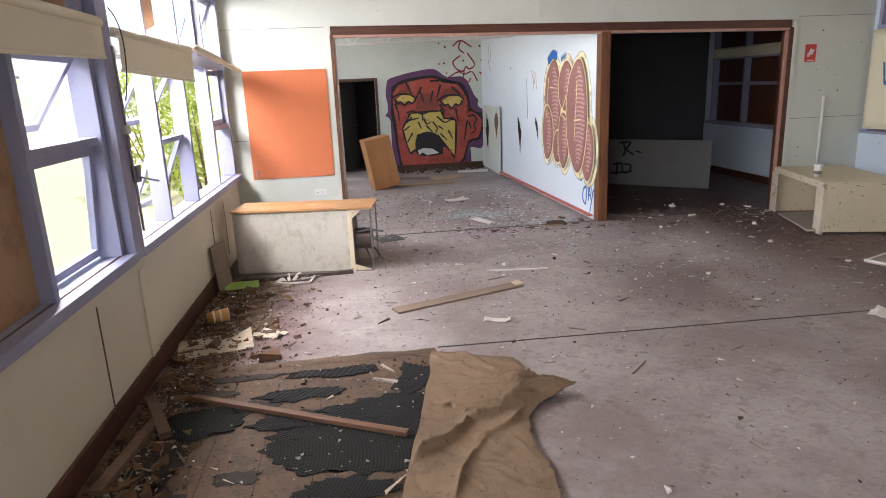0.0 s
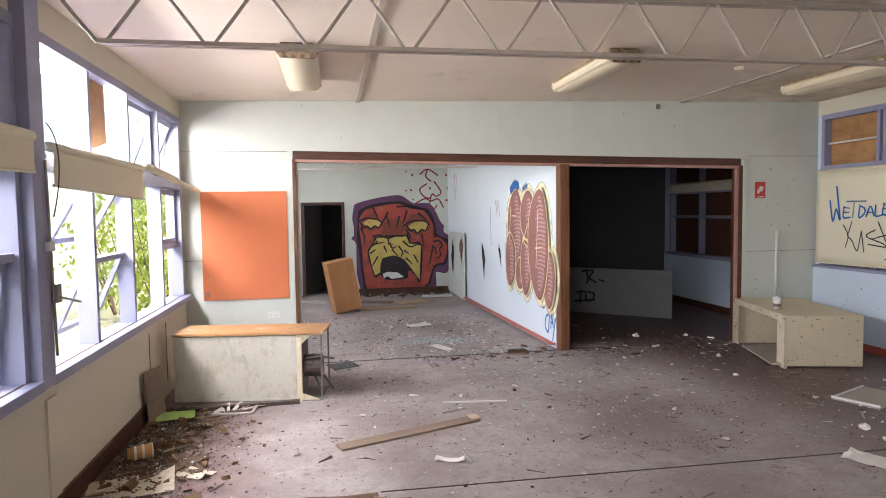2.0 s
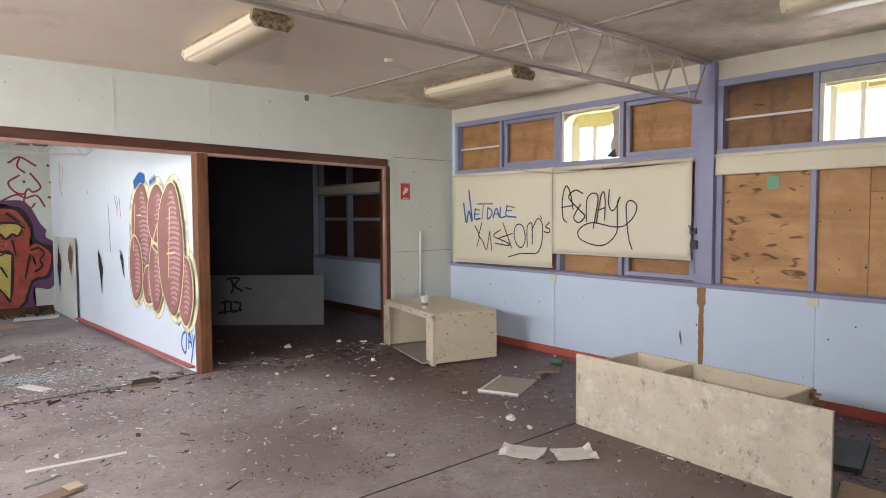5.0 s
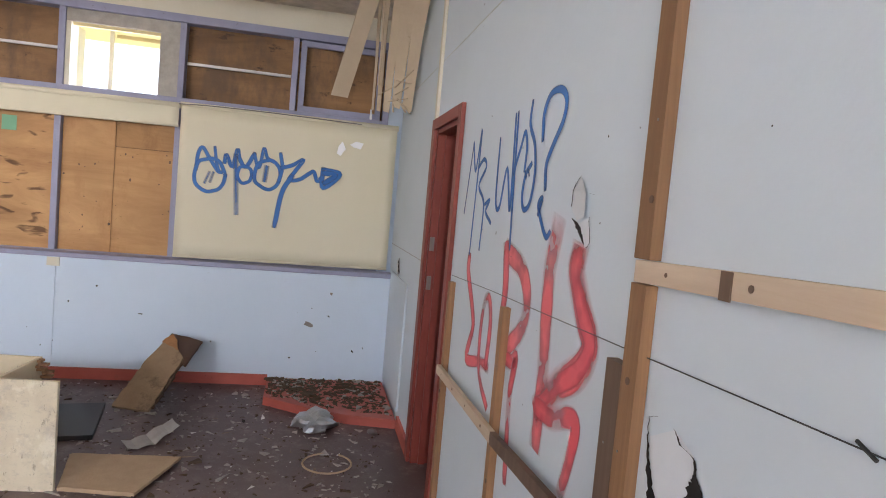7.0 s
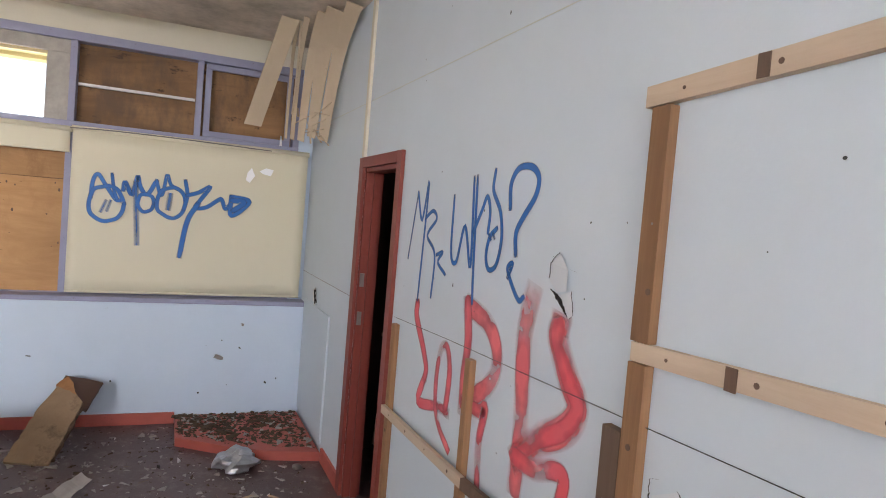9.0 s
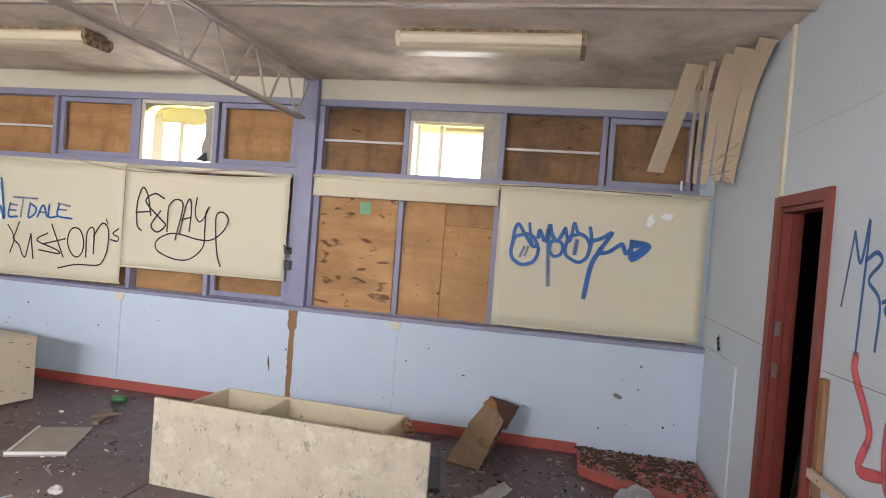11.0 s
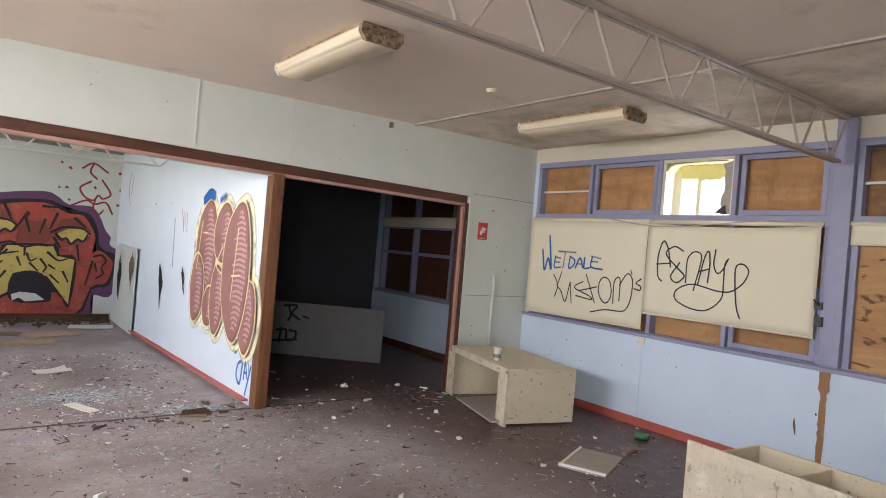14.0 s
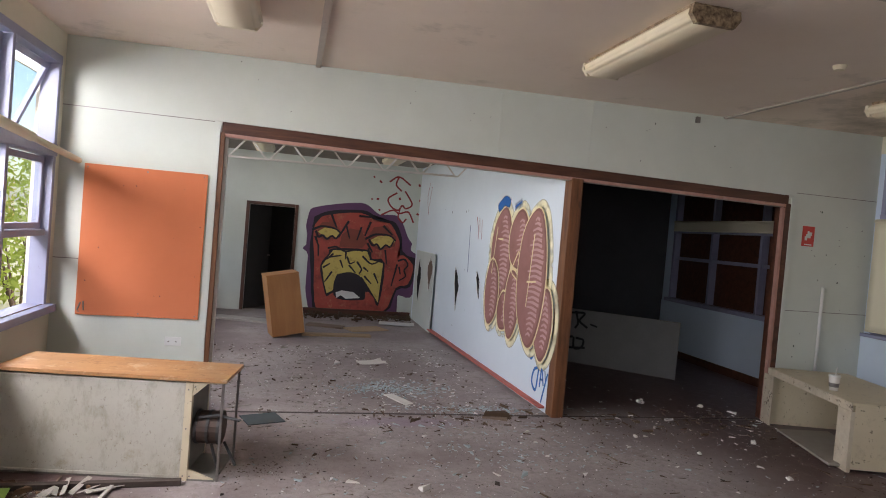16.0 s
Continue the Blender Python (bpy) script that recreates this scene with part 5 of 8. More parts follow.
EYE_LINES = [
    [(0.99, 1.77), (0.89, 1.62), (0.86, 1.56)],
    [(1.17, 1.8), (1.27, 1.58)],
    [(1.48, 1.69), (1.33, 1.41)],
    [(0.86, 1.5), (1.02, 1.57), (1.24, 1.55), (1.35, 1.48)],
    [(0.92, 1.47), (0.97, 1.38), (1.04, 1.41), (1.12, 1.35), (1.2, 1.41), (1.28, 1.37), (1.34, 1.46)],
    [(1.82, 1.41), (1.99, 1.5), (2.24, 1.5), (2.36, 1.42)],
    [(1.88, 1.39), (1.95, 1.3), (2.03, 1.32), (2.1, 1.24), (2.19, 1.32), (2.27, 1.29), (2.33, 1.4)],
    [(1.88, 1.71), (1.8, 1.47)],
    [(2.13, 1.66), (2.29, 1.52)],
    [(1.68, 1.81), (1.94, 1.81)],
    [(0.92, 1.37), (0.97, 1.24)],
    [(1.86, 1.32), (1.95, 1.18)],
]
FACE_LINES = [
    [(0.98, 1.23), (0.99, 1.04)],
    [(2.19, 1.22), (2.23, 0.98)],
    [(1.88, 1.23), (1.93, 1.04)],
    [(2.43, 0.97), (2.35, 0.58)],
    [(1.16, 1.19), (1.3, 1.22), (1.47, 1.15), (1.67, 1.2), (1.77, 1.18)],
    [(2.45, 1.05), (2.56, 1.08), (2.63, 0.98), (2.57, 0.88), (2.6, 0.77), (2.5, 0.69)],
    [(2.47, 0.93), (2.5, 0.81)],
    [(1.45, 1.62), (1.52, 1.4)],
    [(1.72, 1.6), (1.66, 1.38)],
]
BEARD_LINES = [
    [(1.19, 1.03), (1.39, 1.07)],
    [(1.25, 1.09), (1.15, 0.99)],
    [(1.51, 1.05), (1.56, 0.94), (1.64, 0.97)],
    [(1.79, 1.08), (1.94, 0.96), (2.06, 0.99)],
    [(1.7, 0.97), (1.78, 0.85), (1.75, 0.77)],
    [(1.39, 0.98), (1.44, 0.86)],
    [(1.85, 0.72), (1.97, 0.6)],
    [(1.25, 0.76), (1.14, 0.58)],
    [(1.56, 0.9), (1.67, 0.78)],
    [(1.48, 1.13), (1.48, 1.02)],
    [(1.1, 0.84), (1.2, 0.91)],
    [(1.82, 0.88), (1.9, 0.82)],
    [(2.02, 0.78), (2.1, 0.62)],
]
EMBLEM = [
    (0.05, [(2.18, 2.49), (2.34, 2.59), (2.56, 2.46)]),
    (0.05, [(2.34, 2.59), (2.3, 2.44), (2.4, 2.34)]),
    (0.05, [(2.32, 2.29), (2.17, 2.17), (2.24, 2.03), (2.37, 1.98), (2.44, 2.07), (2.51, 2.02), (2.62, 2.11), (2.48, 2.33)]),
    (0.05, [(2.07, 1.87), (2.27, 1.97), (2.4, 1.92), (2.56, 1.96), (2.67, 1.78)]),
    (0.045, [(2.4, 1.99), (2.38, 1.85), (2.47, 1.76), (2.53, 1.83)]),
    (0.06, [(2.38, 2.2), (2.39, 2.18)]),
    (0.06, [(2.0, 2.48), (2.02, 2.46)]),
    (0.05, [(1.88, 2.55), (1.89, 2.54)]),
    (0.05, [(1.87, 2.14), (1.88, 2.14)]),
    (0.06, [(1.97, 2.15), (1.99, 2.15)]),
    (0.05, [(2.02, 1.96), (2.03, 1.95)]),
    (0.06, [(2.73, 2.48), (2.74, 2.46)]),
    (0.06, [(2.76, 2.19), (2.78, 2.18)]),
    (0.06, [(2.73, 1.94), (2.75, 1.93)]),
]

M_REDFADE = material("faded_red_spray", (0.74, 0.17, 0.19), 0.6, (0.72, 0.12, 0.14), 3.0, 0.6)
spray(M_REDFADE, 0.16)
graffiti(WETDALE, M_BLUEPAINT, on_blind, "blue marker words WETDALE written on a cream blind")
graffiti(KUSTOMS, M_BLACKPAINT, on_blind, "black marker words KUSTOM'S written on a cream blind")
graffiti(ASMAY, M_BLACKPAINT, on_blind, "black looping signature tag on a cream blind")
graffiti(BLUE_TAG, M_BLUEPAINT, on_blind, "blue sprayed tag with goggles and an arrow on a blind")
graffiti(MR_WHO, M_BLUEPAINT, on_back, "blue sprayed words MR. WHO? on a grey-white wall")
graffiti([(w * 2.7, p) for w, p in RED_TAG[3:6:2]] + [(w * 2.9, p) for w, p in RED_TAG[6:7]], M_REDFADE, on_back, "thin pink overspray strokes of a red tag", 0.1, 0.001)
graffiti([(w * 1.55, p) for k, (w, p) in enumerate(RED_TAG) if k not in (3, 5)], M_REDPAINT, on_back, "faded red sprayed tag LORK on a grey-white wall", 0.25)

PAINTS = {"purple": material("purple_mural_paint", (0.14, 0.055, 0.14), 0.6, (0.10, 0.04, 0.10), 5, 0.8),
          "black": material("black_mural_paint", (0.018, 0.012, 0.018), 0.6),
          "red": material("red_mural_paint", (0.46, 0.075, 0.05), 0.6, (0.33, 0.06, 0.045), 3.5, 0.7, stain=(0.40, 0.16, 0.09), stain_at=0.56, stain_scale=2.5),
          "brow": material("brown_mural_paint", (0.26, 0.06, 0.04), 0.6, (0.18, 0.045, 0.03), 5, 0.8),
          "yellow": material("yellow_mural_paint", (0.62, 0.50, 0.14), 0.6, (0.50, 0.38, 0.10), 5, 0.8),
          "white": M_WHITE}
grime(PAINTS["red"], 3.2, 0.50, 0.12, (0.20, 0.035, 0.03), 0.75, 4)
grime(PAINTS["red"], 9, 0.58, 0.06, (0.52, 0.20, 0.11), 0.5, 8)
grime(PAINTS["yellow"], 10, 0.55, 0.06, (0.34, 0.24, 0.06), 0.6, 3)
mural = thing("mural", pose(0, 0, 0), "red and yellow mask mural with purple outline on the end wall", "mural")
for k, (c, pts) in enumerate(MURAL_GROUND + MURAL_FACE + MURAL_BEARD):
    bm = bmesh.new()
    line = spline(list(pts) + [pts[0]], 3)[:-1] if c in ("purple", "black", "red") else [Vector((*p, 0)) for p in pts]
    bmesh.ops.triangulate(bm, faces=[bm.faces.new([bm.verts.new(on_end(q, 0.002 + 0.0012 * k)) for q in line])])
    part(c + "_field", bm, PAINTS[c], mural)
for w, lines in ((0.044, EYE_LINES), (0.036, FACE_LINES), (0.036, BEARD_LINES)):
    for k, pts in enumerate(lines):
        part("line", add_stroke(bmesh.new(), pts, w, 0.019 + 0.0002 * k, on_end, 0.4), PAINTS["black"], mural)
graffiti([(w * 0.6, p) for w, p in EMBLEM], material("dark_red_stencil", (0.30, 0.03, 0.03), 0.6), on_end, "dark red sprayed emblem with dots above the mural")

# the swollen pink letters on the partition
M_TAGPINK = material("dusty_maroon_letter_paint", (0.36, 0.17, 0.15), 0.6, (0.24, 0.10, 0.085), 5, 0.6)
M_TAGSTRIPE = material("pale_pink_stripe_paint", (0.56, 0.35, 0.34), 0.6, (0.44, 0.24, 0.23), 9, 0.8)
M_TAGDARK = material("maroon_letter_paint", (0.25, 0.11, 0.09), 0.6, (0.17, 0.075, 0.06), 6, 0.8)
M_TAGCREAM = material("cream_outline_paint", (0.80, 0.70, 0.42), 0.6, (0.74, 0.62, 0.34), 9, 0.8)
M_TAGGLOW = material("soft_yellow_overspray", (0.80, 0.74, 0.50), 0.7, (0.74, 0.68, 0.46), 9, 0.8)
spray(M_TAGGLOW, 0.25)
tagpiece = thing("graffiti_piece", pose(0, 0, 0), "pink striped bubble-letter graffiti with cream outlines", "graffiti")
lift = 0.002
for k, (cy, cz, ry, rz) in enumerate(((8.11, 1.46, 0.34, 0.53), (7.57, 1.62, 0.29, 0.33), (7.88, 0.79, 0.18, 0.22), (8.29, 0.97, 0.23, 0.39), (7.61, 0.92, 0.21, 0.38), (6.76, 0.84, 0.21, 0.36), (7.12, 1.26, 0.36, 0.71))):
    for nm, g, mat in (("outline", 0.022, M_TAGCREAM), ("letter_edge", 0.0, M_TAGDARK), ("letter_face", -0.026, M_TAGPINK)):
        bm = bmesh.new()
        vs = [bm.verts.new(on_part(Vector((cy + (ry + g) * math.cos(a) + (0.012 if g < -0.01 else 0), cz + (rz + g) * math.sin(a) * (1 + 0.06 * math.cos(3 * a + k)), 0)), lift)) for a in [2 * math.pi * i / 36 for i in range(36)]]
        bm.faces.new(vs)
        part(nm, bm, mat, tagpiece)
        lift += 0.0012
    bm = bmesh.new()
    rz2, ry2 = rz - 0.09, ry - 0.08
    n = int(rz2 * 2 / 0.052)
    halo = [(cy + (ry + 0.05) * math.cos(a), cz + (rz + 0.05) * math.sin(a) * (1 + 0.06 * math.cos(3 * a + k))) for a in [2 * math.pi * i / 18 for i in range(19)]]
    part("overspray", add_stroke(bmesh.new(), halo, 0.10, 0.0012 + 0.0001 * k, on_part), M_TAGGLOW, tagpiece)
    for i in range(n):
        z = -rz2 + (i + 0.5) * 2 * rz2 / n
        w = ry2 * math.sqrt(max(0.02, 1 - (z / rz2) ** 2)) * 0.9
        mid = cy - ry2 * 0.1
        add_stroke(bm, [(mid - w * random.uniform(0.75, 1.0), cz + z), (mid - w * 0.3, cz + z + 0.015), (mid + w * random.uniform(0.0, 0.45), cz + z + random.uniform(-0.01, 0.01))], 0.036, lift, on_part, 0.5)
    part("stripes", bm, M_TAGSTRIPE, tagpiece)
    lift += 0.001
for pts in ([(7.10, 1.70), (7.18, 0.95)], [(7.2, 1.2), (6.98, 1.22)], [(8.2, 1.75), (8.3, 1.2)], [(8.0, 1.62), (8.15, 1.62)], [(7.5, 1.5), (7.65, 1.28), (7.5, 1.2)]):
    part("highlight", add_stroke(bmesh.new(), pts, 0.022, lift, on_part, 0.3), M_TAGCREAM, tagpiece)
graffiti([(0.025, [(6.82, 0.39), (6.91, 0.34), (6.94, 0.22), (6.84, 0.16), (6.80, 0.37)]), (0.025, [(7.06, 0.58), (7.09, 0.5), (7.0, 0.44), (6.94, 0.54), (7.04, 0.6)]),
          (0.022, [(6.75, 0.22), (6.73, 0.39), (6.67, 0.25)]), (0.02, [(6.75, 0.29), (6.69, 0.29)]), (0.022, [(6.65, 0.38), (6.62, 0.29)]), (0.022, [(6.59, 0.37), (6.62, 0.29), (6.69, 0.08)]),
          (0.10, [(8.28, 2.00), (8.12, 2.07), (7.98, 2.05)]), (0.07, [(7.75, 2.0), (7.62, 2.04)]), (0.02, [(9.37, 1.76), (9.33, 1.14)])], M_BLUEPAINT, on_part, "blue sprayed letters O JAY and touches on the partition")
graffiti([(0.02, [(11.86, 2.48), (11.95, 2.2), (11.80, 1.93)]), (0.02, [(11.7, 2.4), (11.8, 2.1)]), (0.016, [(9.11, 1.88), (9.02, 1.72), (9.0, 1.6)]), (0.016, [(9.0, 1.86), (8.95, 1.68)]), (0.016, [(8.9, 1.84), (8.86, 1.6)])],
         material("dark_red_marker", (0.33, 0.04, 0.05), 0.6), on_part, "small dark red scribbles on the partition")


def ragged_hole(name, ring, to_world, label, mat=M_VOID_SHADE, lift=0.003, jag=0.25):
    """A torn hole in wall lining: a flat patch, by default black for the hole's shade, with torn paper lips standing
    proud of the edge.
    """
    random.seed(len(label))
    base = [Vector((*p, 0)) for p in ring]
    c = sum(base, Vector()) / len(base)
    pts = []
    for i, p in enumerate(base):
        q = base[(i + 1) % len(base)]
        for k in range(5):
            v = p.lerp(q, k / 5)
            pts.append(v + (v - c) * random.uniform(-jag, jag) * 0.5)
    h = thing(name, pose(0, 0, 0), label, "hole")
    bm = bmesh.new()
    bmesh.ops.triangulate(bm, faces=[bm.faces.new([bm.verts.new(to_world(v, lift)) for v in pts])])
    part("cavity", bm, mat, h)
    bm = bmesh.new()
    n = len(pts)
    for i in range(0, n, 2):
        a, b = pts[i], pts[(i + 2) % n]
        out = ((a + b) / 2 - c) * 0.18
        bm.faces.new([bm.verts.new(to_world(a, lift + 0.001)), bm.verts.new(to_world(b, lift + 0.001)), bm.verts.new(to_world((a + b) / 2 + out, lift + random.uniform(0.004, 0.012)))])
    part("torn_edge", bm, M_WHITE, h)
    return h


ragged_hole("wall_hole", [(9.90, 1.16), (9.92, 0.93), (9.78, 0.58), (9.68, 0.91)], on_part, "tall torn hole in the white partition lining", jag=0.4)
ragged_hole("wall_hole", [(8.93, 1.18), (8.93, 1.06), (8.78, 0.80), (8.80, 1.04)], on_part, "narrow torn hole in the partition lining", jag=0.4)
low = tagged(part("lining_panel", box(-0.02, 0.0, 10.95, YE - 0.01, 0.0, 1.28, 0.003, Matrix.Translation((2.79, 0, 0)) @ pose(0, 0, 0, 0, 0, 0)), M_WALL), "loose grey lower lining panel of the partition", "panel")
ragged_hole("wall_hole", [(12.1, 1.17), (11.9, 0.83), (12.05, 0.41), (12.25, 0.69)], lambda q, l: (2.768 - l, q.x, q.y), "large torn hole in the lower lining panel", jag=0.4)
ragged_hole("wall_hole", [(11.2, 1.23), (11.4, 0.98), (11.2, 0.66), (11.02, 1.01)], lambda q, l: (2.768 - l, q.x, q.y), "torn hole showing brown timber behind", M_STUD, jag=0.4)
def broken_flap(label, flap, cracks, tip):
    """A broken piece of lining pushed in at the bottom, with black cracks round it."""
    h = thing("wall_hole", pose(0, 0, 0), label, "hole")
    bm = bmesh.new()
    bm.faces.new([bm.verts.new((x, YB + 0.0012 + tip * k, z)) for x, z, k in flap])
    part("flap", bm, M_FLAP, h)
    for pts in cracks:
        bm = bmesh.new()
        random.seed(int(pts[0][0] * 1000))
        prev = None
        n = len(pts)
        for i in range(n - 1):
            (x0, z0, w0), (x1, z1, w1) = pts[i], pts[i + 1]
            for k in range(6):
                t = k / 6
                x, z, w = x0 + (x1 - x0) * t + random.uniform(-0.0025, 0.0025), z0 + (z1 - z0) * t, (w0 + (w1 - w0) * t) * random.uniform(0.7, 1.3)
                pair = [bm.verts.new((x - w / 2, YB + 0.0035, z)), bm.verts.new((x + w / 2, YB + 0.0035, z))]
                if prev:
                    bm.faces.new([prev[0], prev[1], pair[1], pair[0]])
                prev = pair
        part("crack", bm, M_VOID_SHADE, h)
    return h


M_FLAP = material("clean_broken_lining", (0.70, 0.74, 0.78), 0.7, (0.62, 0.66, 0.70), 6, 0.8)
broken_flap("kicked-in lining with black cracks low on the wall", [(2.247, 1.128, 0), (2.167, 1.17, 0), (2.103, 1.147, 0), (2.09, 1.12, 0.5), (2.12, 0.82, 1), (2.20, 0.82, 1), (2.229, 1.05, 0.5)],
            [[(2.226, 1.176, 0.002), (2.252, 1.165, 0.002), (2.251, 1.127, 0.004), (2.238, 1.08, 0.014), (2.225, 1.04, 0.025), (2.19, 0.98, 0.05), (2.18, 0.82, 0.07)],
             [(2.167, 1.172, 0.003), (2.139, 1.15, 0.008), (2.11, 1.147, 0.004), (2.095, 1.14, 0.006), (2.090, 1.118, 0.01), (2.085, 1.10, 0.035), (2.085, 1.06, 0.07), (2.085, 0.82, 0.10)]], 0.002)
broken_flap("broken lining flap with a dark crack beside the question mark", [(2.695, 1.648, 0), (2.634, 1.605, 1), (2.632, 1.545, 1), (2.690, 1.534, 0.4), (2.738, 1.562, 0), (2.736, 1.617, 0)],
            [[(2.730, 1.540, 0.006), (2.700, 1.530, 0.022), (2.680, 1.516, 0.03), (2.664, 1.500, 0.022), (2.648, 1.486, 0.014), (2.622, 1.466, 0.004)], [(2.695, 1.650, 0.004), (2.722, 1.632, 0.004), (2.738, 1.612, 0.005), (2.740, 1.562, 0.005)], [(2.634, 1.606, 0.003), (2.60, 1.601, 0.002)]], 0.012)
broken_flap("lower broken flap below the crack beside the question mark", [(2.680, 1.528, 0.2), (2.626, 1.546, 0), (2.606, 1.480, 0.5), (2.622, 1.468, 1), (2.648, 1.500, 0.6)], [[(2.622, 1.546, 0.003), (2.604, 1.482, 0.003), (2.622, 1.466, 0.003)]], 0.006)
# Sun flecks on the blind's corner, drawn as flat white patches
M_SUN_FLECK = material("sun_fleck_white", (0.95, 0.95, 0.96), 0.3, (0.92, 0.92, 0.93), 4, 0.8)
for ring in ([(-0.13, 1.96), (-0.16, 2.0), (-0.19, 1.94), (-0.15, 1.88), (-0.12, 1.90)], [(-0.22, 1.98), (-0.27, 2.01), (-0.33, 2.0), (-0.31, 1.95), (-0.25, 1.96)], [(-0.36, 2.28), (-0.375, 2.28), (-0.378, 2.2), (-0.36, 2.2)]):
    bm = bmesh.new()
    bm.faces.new([bm.verts.new((6.390, y, z)) for y, z in ring])
    tagged(part("sun_fleck", bm, M_SUN_FLECK), "small white patch painted as a sun fleck on the blind's corner", "scrap")

ragged_hole("wall_hole", [(5.98, 1.09), (5.90, 1.13), (5.84, 1.03), (5.92, 0.995)], lambda q, l: (q.x, YB + 0.002 + l, q.y), "broken corner of the lining above the low panel", jag=0.5)
for (y, z), (dy, dz), tone in (((0.0, 0.505), (0.042, 0.026), M_METAL), ((-0.16, 0.766), (0.012, 0.016), M_METAL), ((-0.15, 0.58), (0.012, 0.008), M_BLACK), ((-0.36, 0.30), (0.010, 0.014), M_BLACK), ((1.27, 0.52), (0.02, 0.006), M_BLACK), ((3.06, 0.42), (0.014, 0.07), M_STUD)):
    bm = bmesh.new()
    random.seed(int(100 * (y + 2) + 1000 * z))
    bm.faces.new([bm.verts.new((dado_x(y) - 0.0022, y + dy * random.uniform(0.5, 1.1) * math.cos(a) + 0.4 * dy * math.sin(a), z + dz * random.uniform(0.5, 1.1) * math.sin(a))) for a in [i * math.pi / 6 for i in range(12)]])
    tagged(part("scuff_mark", bm, tone), "dark scraped mark on the pale blue lining", "scuff mark")
# the torn strip of lining by the entrance: ragged edge, stud and dark cavity
bm = bmesh.new()
random.seed(4)
zz = 1.49
prev = None
while zz < 2.46:
    x = 1.634 - 0.018 * (zz - 1.49) + random.uniform(-0.008, 0.01) + 0.008 * math.sin(zz * 31)
    pair = [bm.verts.new((1.70, YB + 0.0006, zz)), bm.verts.new((x, YB + 0.0006, zz))]
    if prev:
        bm.faces.new([prev[0], prev[1], pair[1], pair[0]])
    prev = pair
    zz += random.uniform(0.008, 0.03)
tagged(part("torn_lining", bm, M_WALL_BACK), "ragged edge of torn wall lining", "wall lining")
bm = bmesh.new()
prev = None
zz = 1.49
while zz < 2.45:
    x = 1.634 - 0.018 * (zz - 1.49) + 0.008 * math.sin(zz * 31)
    pair = [bm.verts.new((x + 0.003, YB + 0.0009, zz)), bm.verts.new((x - 0.004 - random.uniform(0, 0.004), YB - 0.004, zz))]
    if prev:
        bm.faces.new([prev[0], prev[1], pair[1], pair[0]])
    prev = pair
    zz += 0.012
for z, s in ((2.28, 0.012), (1.98, 0.006), (1.80, 0.011), (1.73, 0.008), (1.60, 0.007), (2.12, 0.005), (1.54, 0.016)):
    x = 1.632 - 0.018 * (z - 1.49) + 0.008 * math.sin(z * 31)
    bm.faces.new([bm.verts.new((x - 0.004, YB + 0.0015, z + s * 1.2)), bm.verts.new((x - 0.006, YB + 0.0015, z - s * 0.5)), bm.verts.new((x + s, YB + 0.009, z - s * 0.4)), bm.verts.new((x + s * 0.8, YB + 0.008, z - s * 0.1))])
for _ in range(60):
    z = random.uniform(1.5, 2.45)
    x = 1.632 - 0.018 * (z - 1.49) + random.uniform(-0.006, 0.006) + 0.008 * math.sin(z * 31)
    vs = [bm.verts.new((x + 0.006, YB + 0.002, z + random.uniform(0.003, 0.012))), bm.verts.new((x + 0.006, YB + 0.002, z - 0.005)), bm.verts.new((x - random.uniform(0.001, 0.006), YB + random.uniform(-0.004, 0.006), z + random.uniform(-0.012, 0.008)))]
    bm.faces.new(vs)
tagged(part("torn_paper", bm, material("brown_torn_paper", (0.15, 0.078, 0.045), 0.9, (0.08, 0.045, 0.03), 20, 0.8)), "brown torn paper lips on the lining's edge", "torn paper", kind="stuff")
# Black pieces added in the open wall so its inside reads as unlit
structure("cavity_side_liner", box(1.645, 1.6645, YB - 0.139, YB - 0.002, 1.492, 2.448), M_VOID_SHADE, "black liner giving the wall cavity's side its darkness", "wall")
structure("cavity_bottom_liner", box(1.282, 1.6445, YB - 0.138, YB - 0.002, 1.4905, 1.494), M_VOID_SHADE, "black liner giving the wall cavity's bottom its darkness", "wall")
structure("wall_stud", box(1.50, 1.612, YB - 0.125, YB - 0.055, 1.495, 2.44), M_OLDPINE, "bare timber stud in the open wall", "stud")
structure("wall_back_lining", box(1.2, 1.75, YB - 0.17, YB - 0.141, 1.3, 2.6), M_VOID_SHADE, "back of the open wall, its shade put into the colour", "wall")

# ---- battens, wire and panel joints on the back wall ----


def rail(x0, x1, z0, z1, h, d, mat, label, y0=0.001):
    bm = bmesh.new()
    vs = [bm.verts.new((x, YB + y, z + dz)) for x, z in ((x0, z0), (x1, z1)) for y, dz in ((y0, -h / 2), (y0 + d, -h / 2), (y0 + d, h / 2), (y0, h / 2))]
    for f in ((0, 1, 2, 3), (4, 5, 6, 7), (0, 1, 5, 4), (1, 2, 6, 5), (2, 3, 7, 6), (3, 0, 4, 7)):
        bm.faces.new([vs[i] for i in f])
    r = thing("wall_batten", pose(0, 0, 0), label, "batten", "wall battens")
    part("strip", bm, mat, r)
    n = int(abs(x1 - x0) / 0.22)
    for i in range(n):
        t = (i + 0.5) / n
        x, z = x0 + (x1 - x0) * t, z0 + (z1 - z0) * t
        part("nail_knot", bar((x, YB + y0 + d - 0.002, z), (x, YB + y0 + d + 0.0012, z), 0.009 + 0.004 * (i % 2), None, 8), M_STUD, r)
    return r


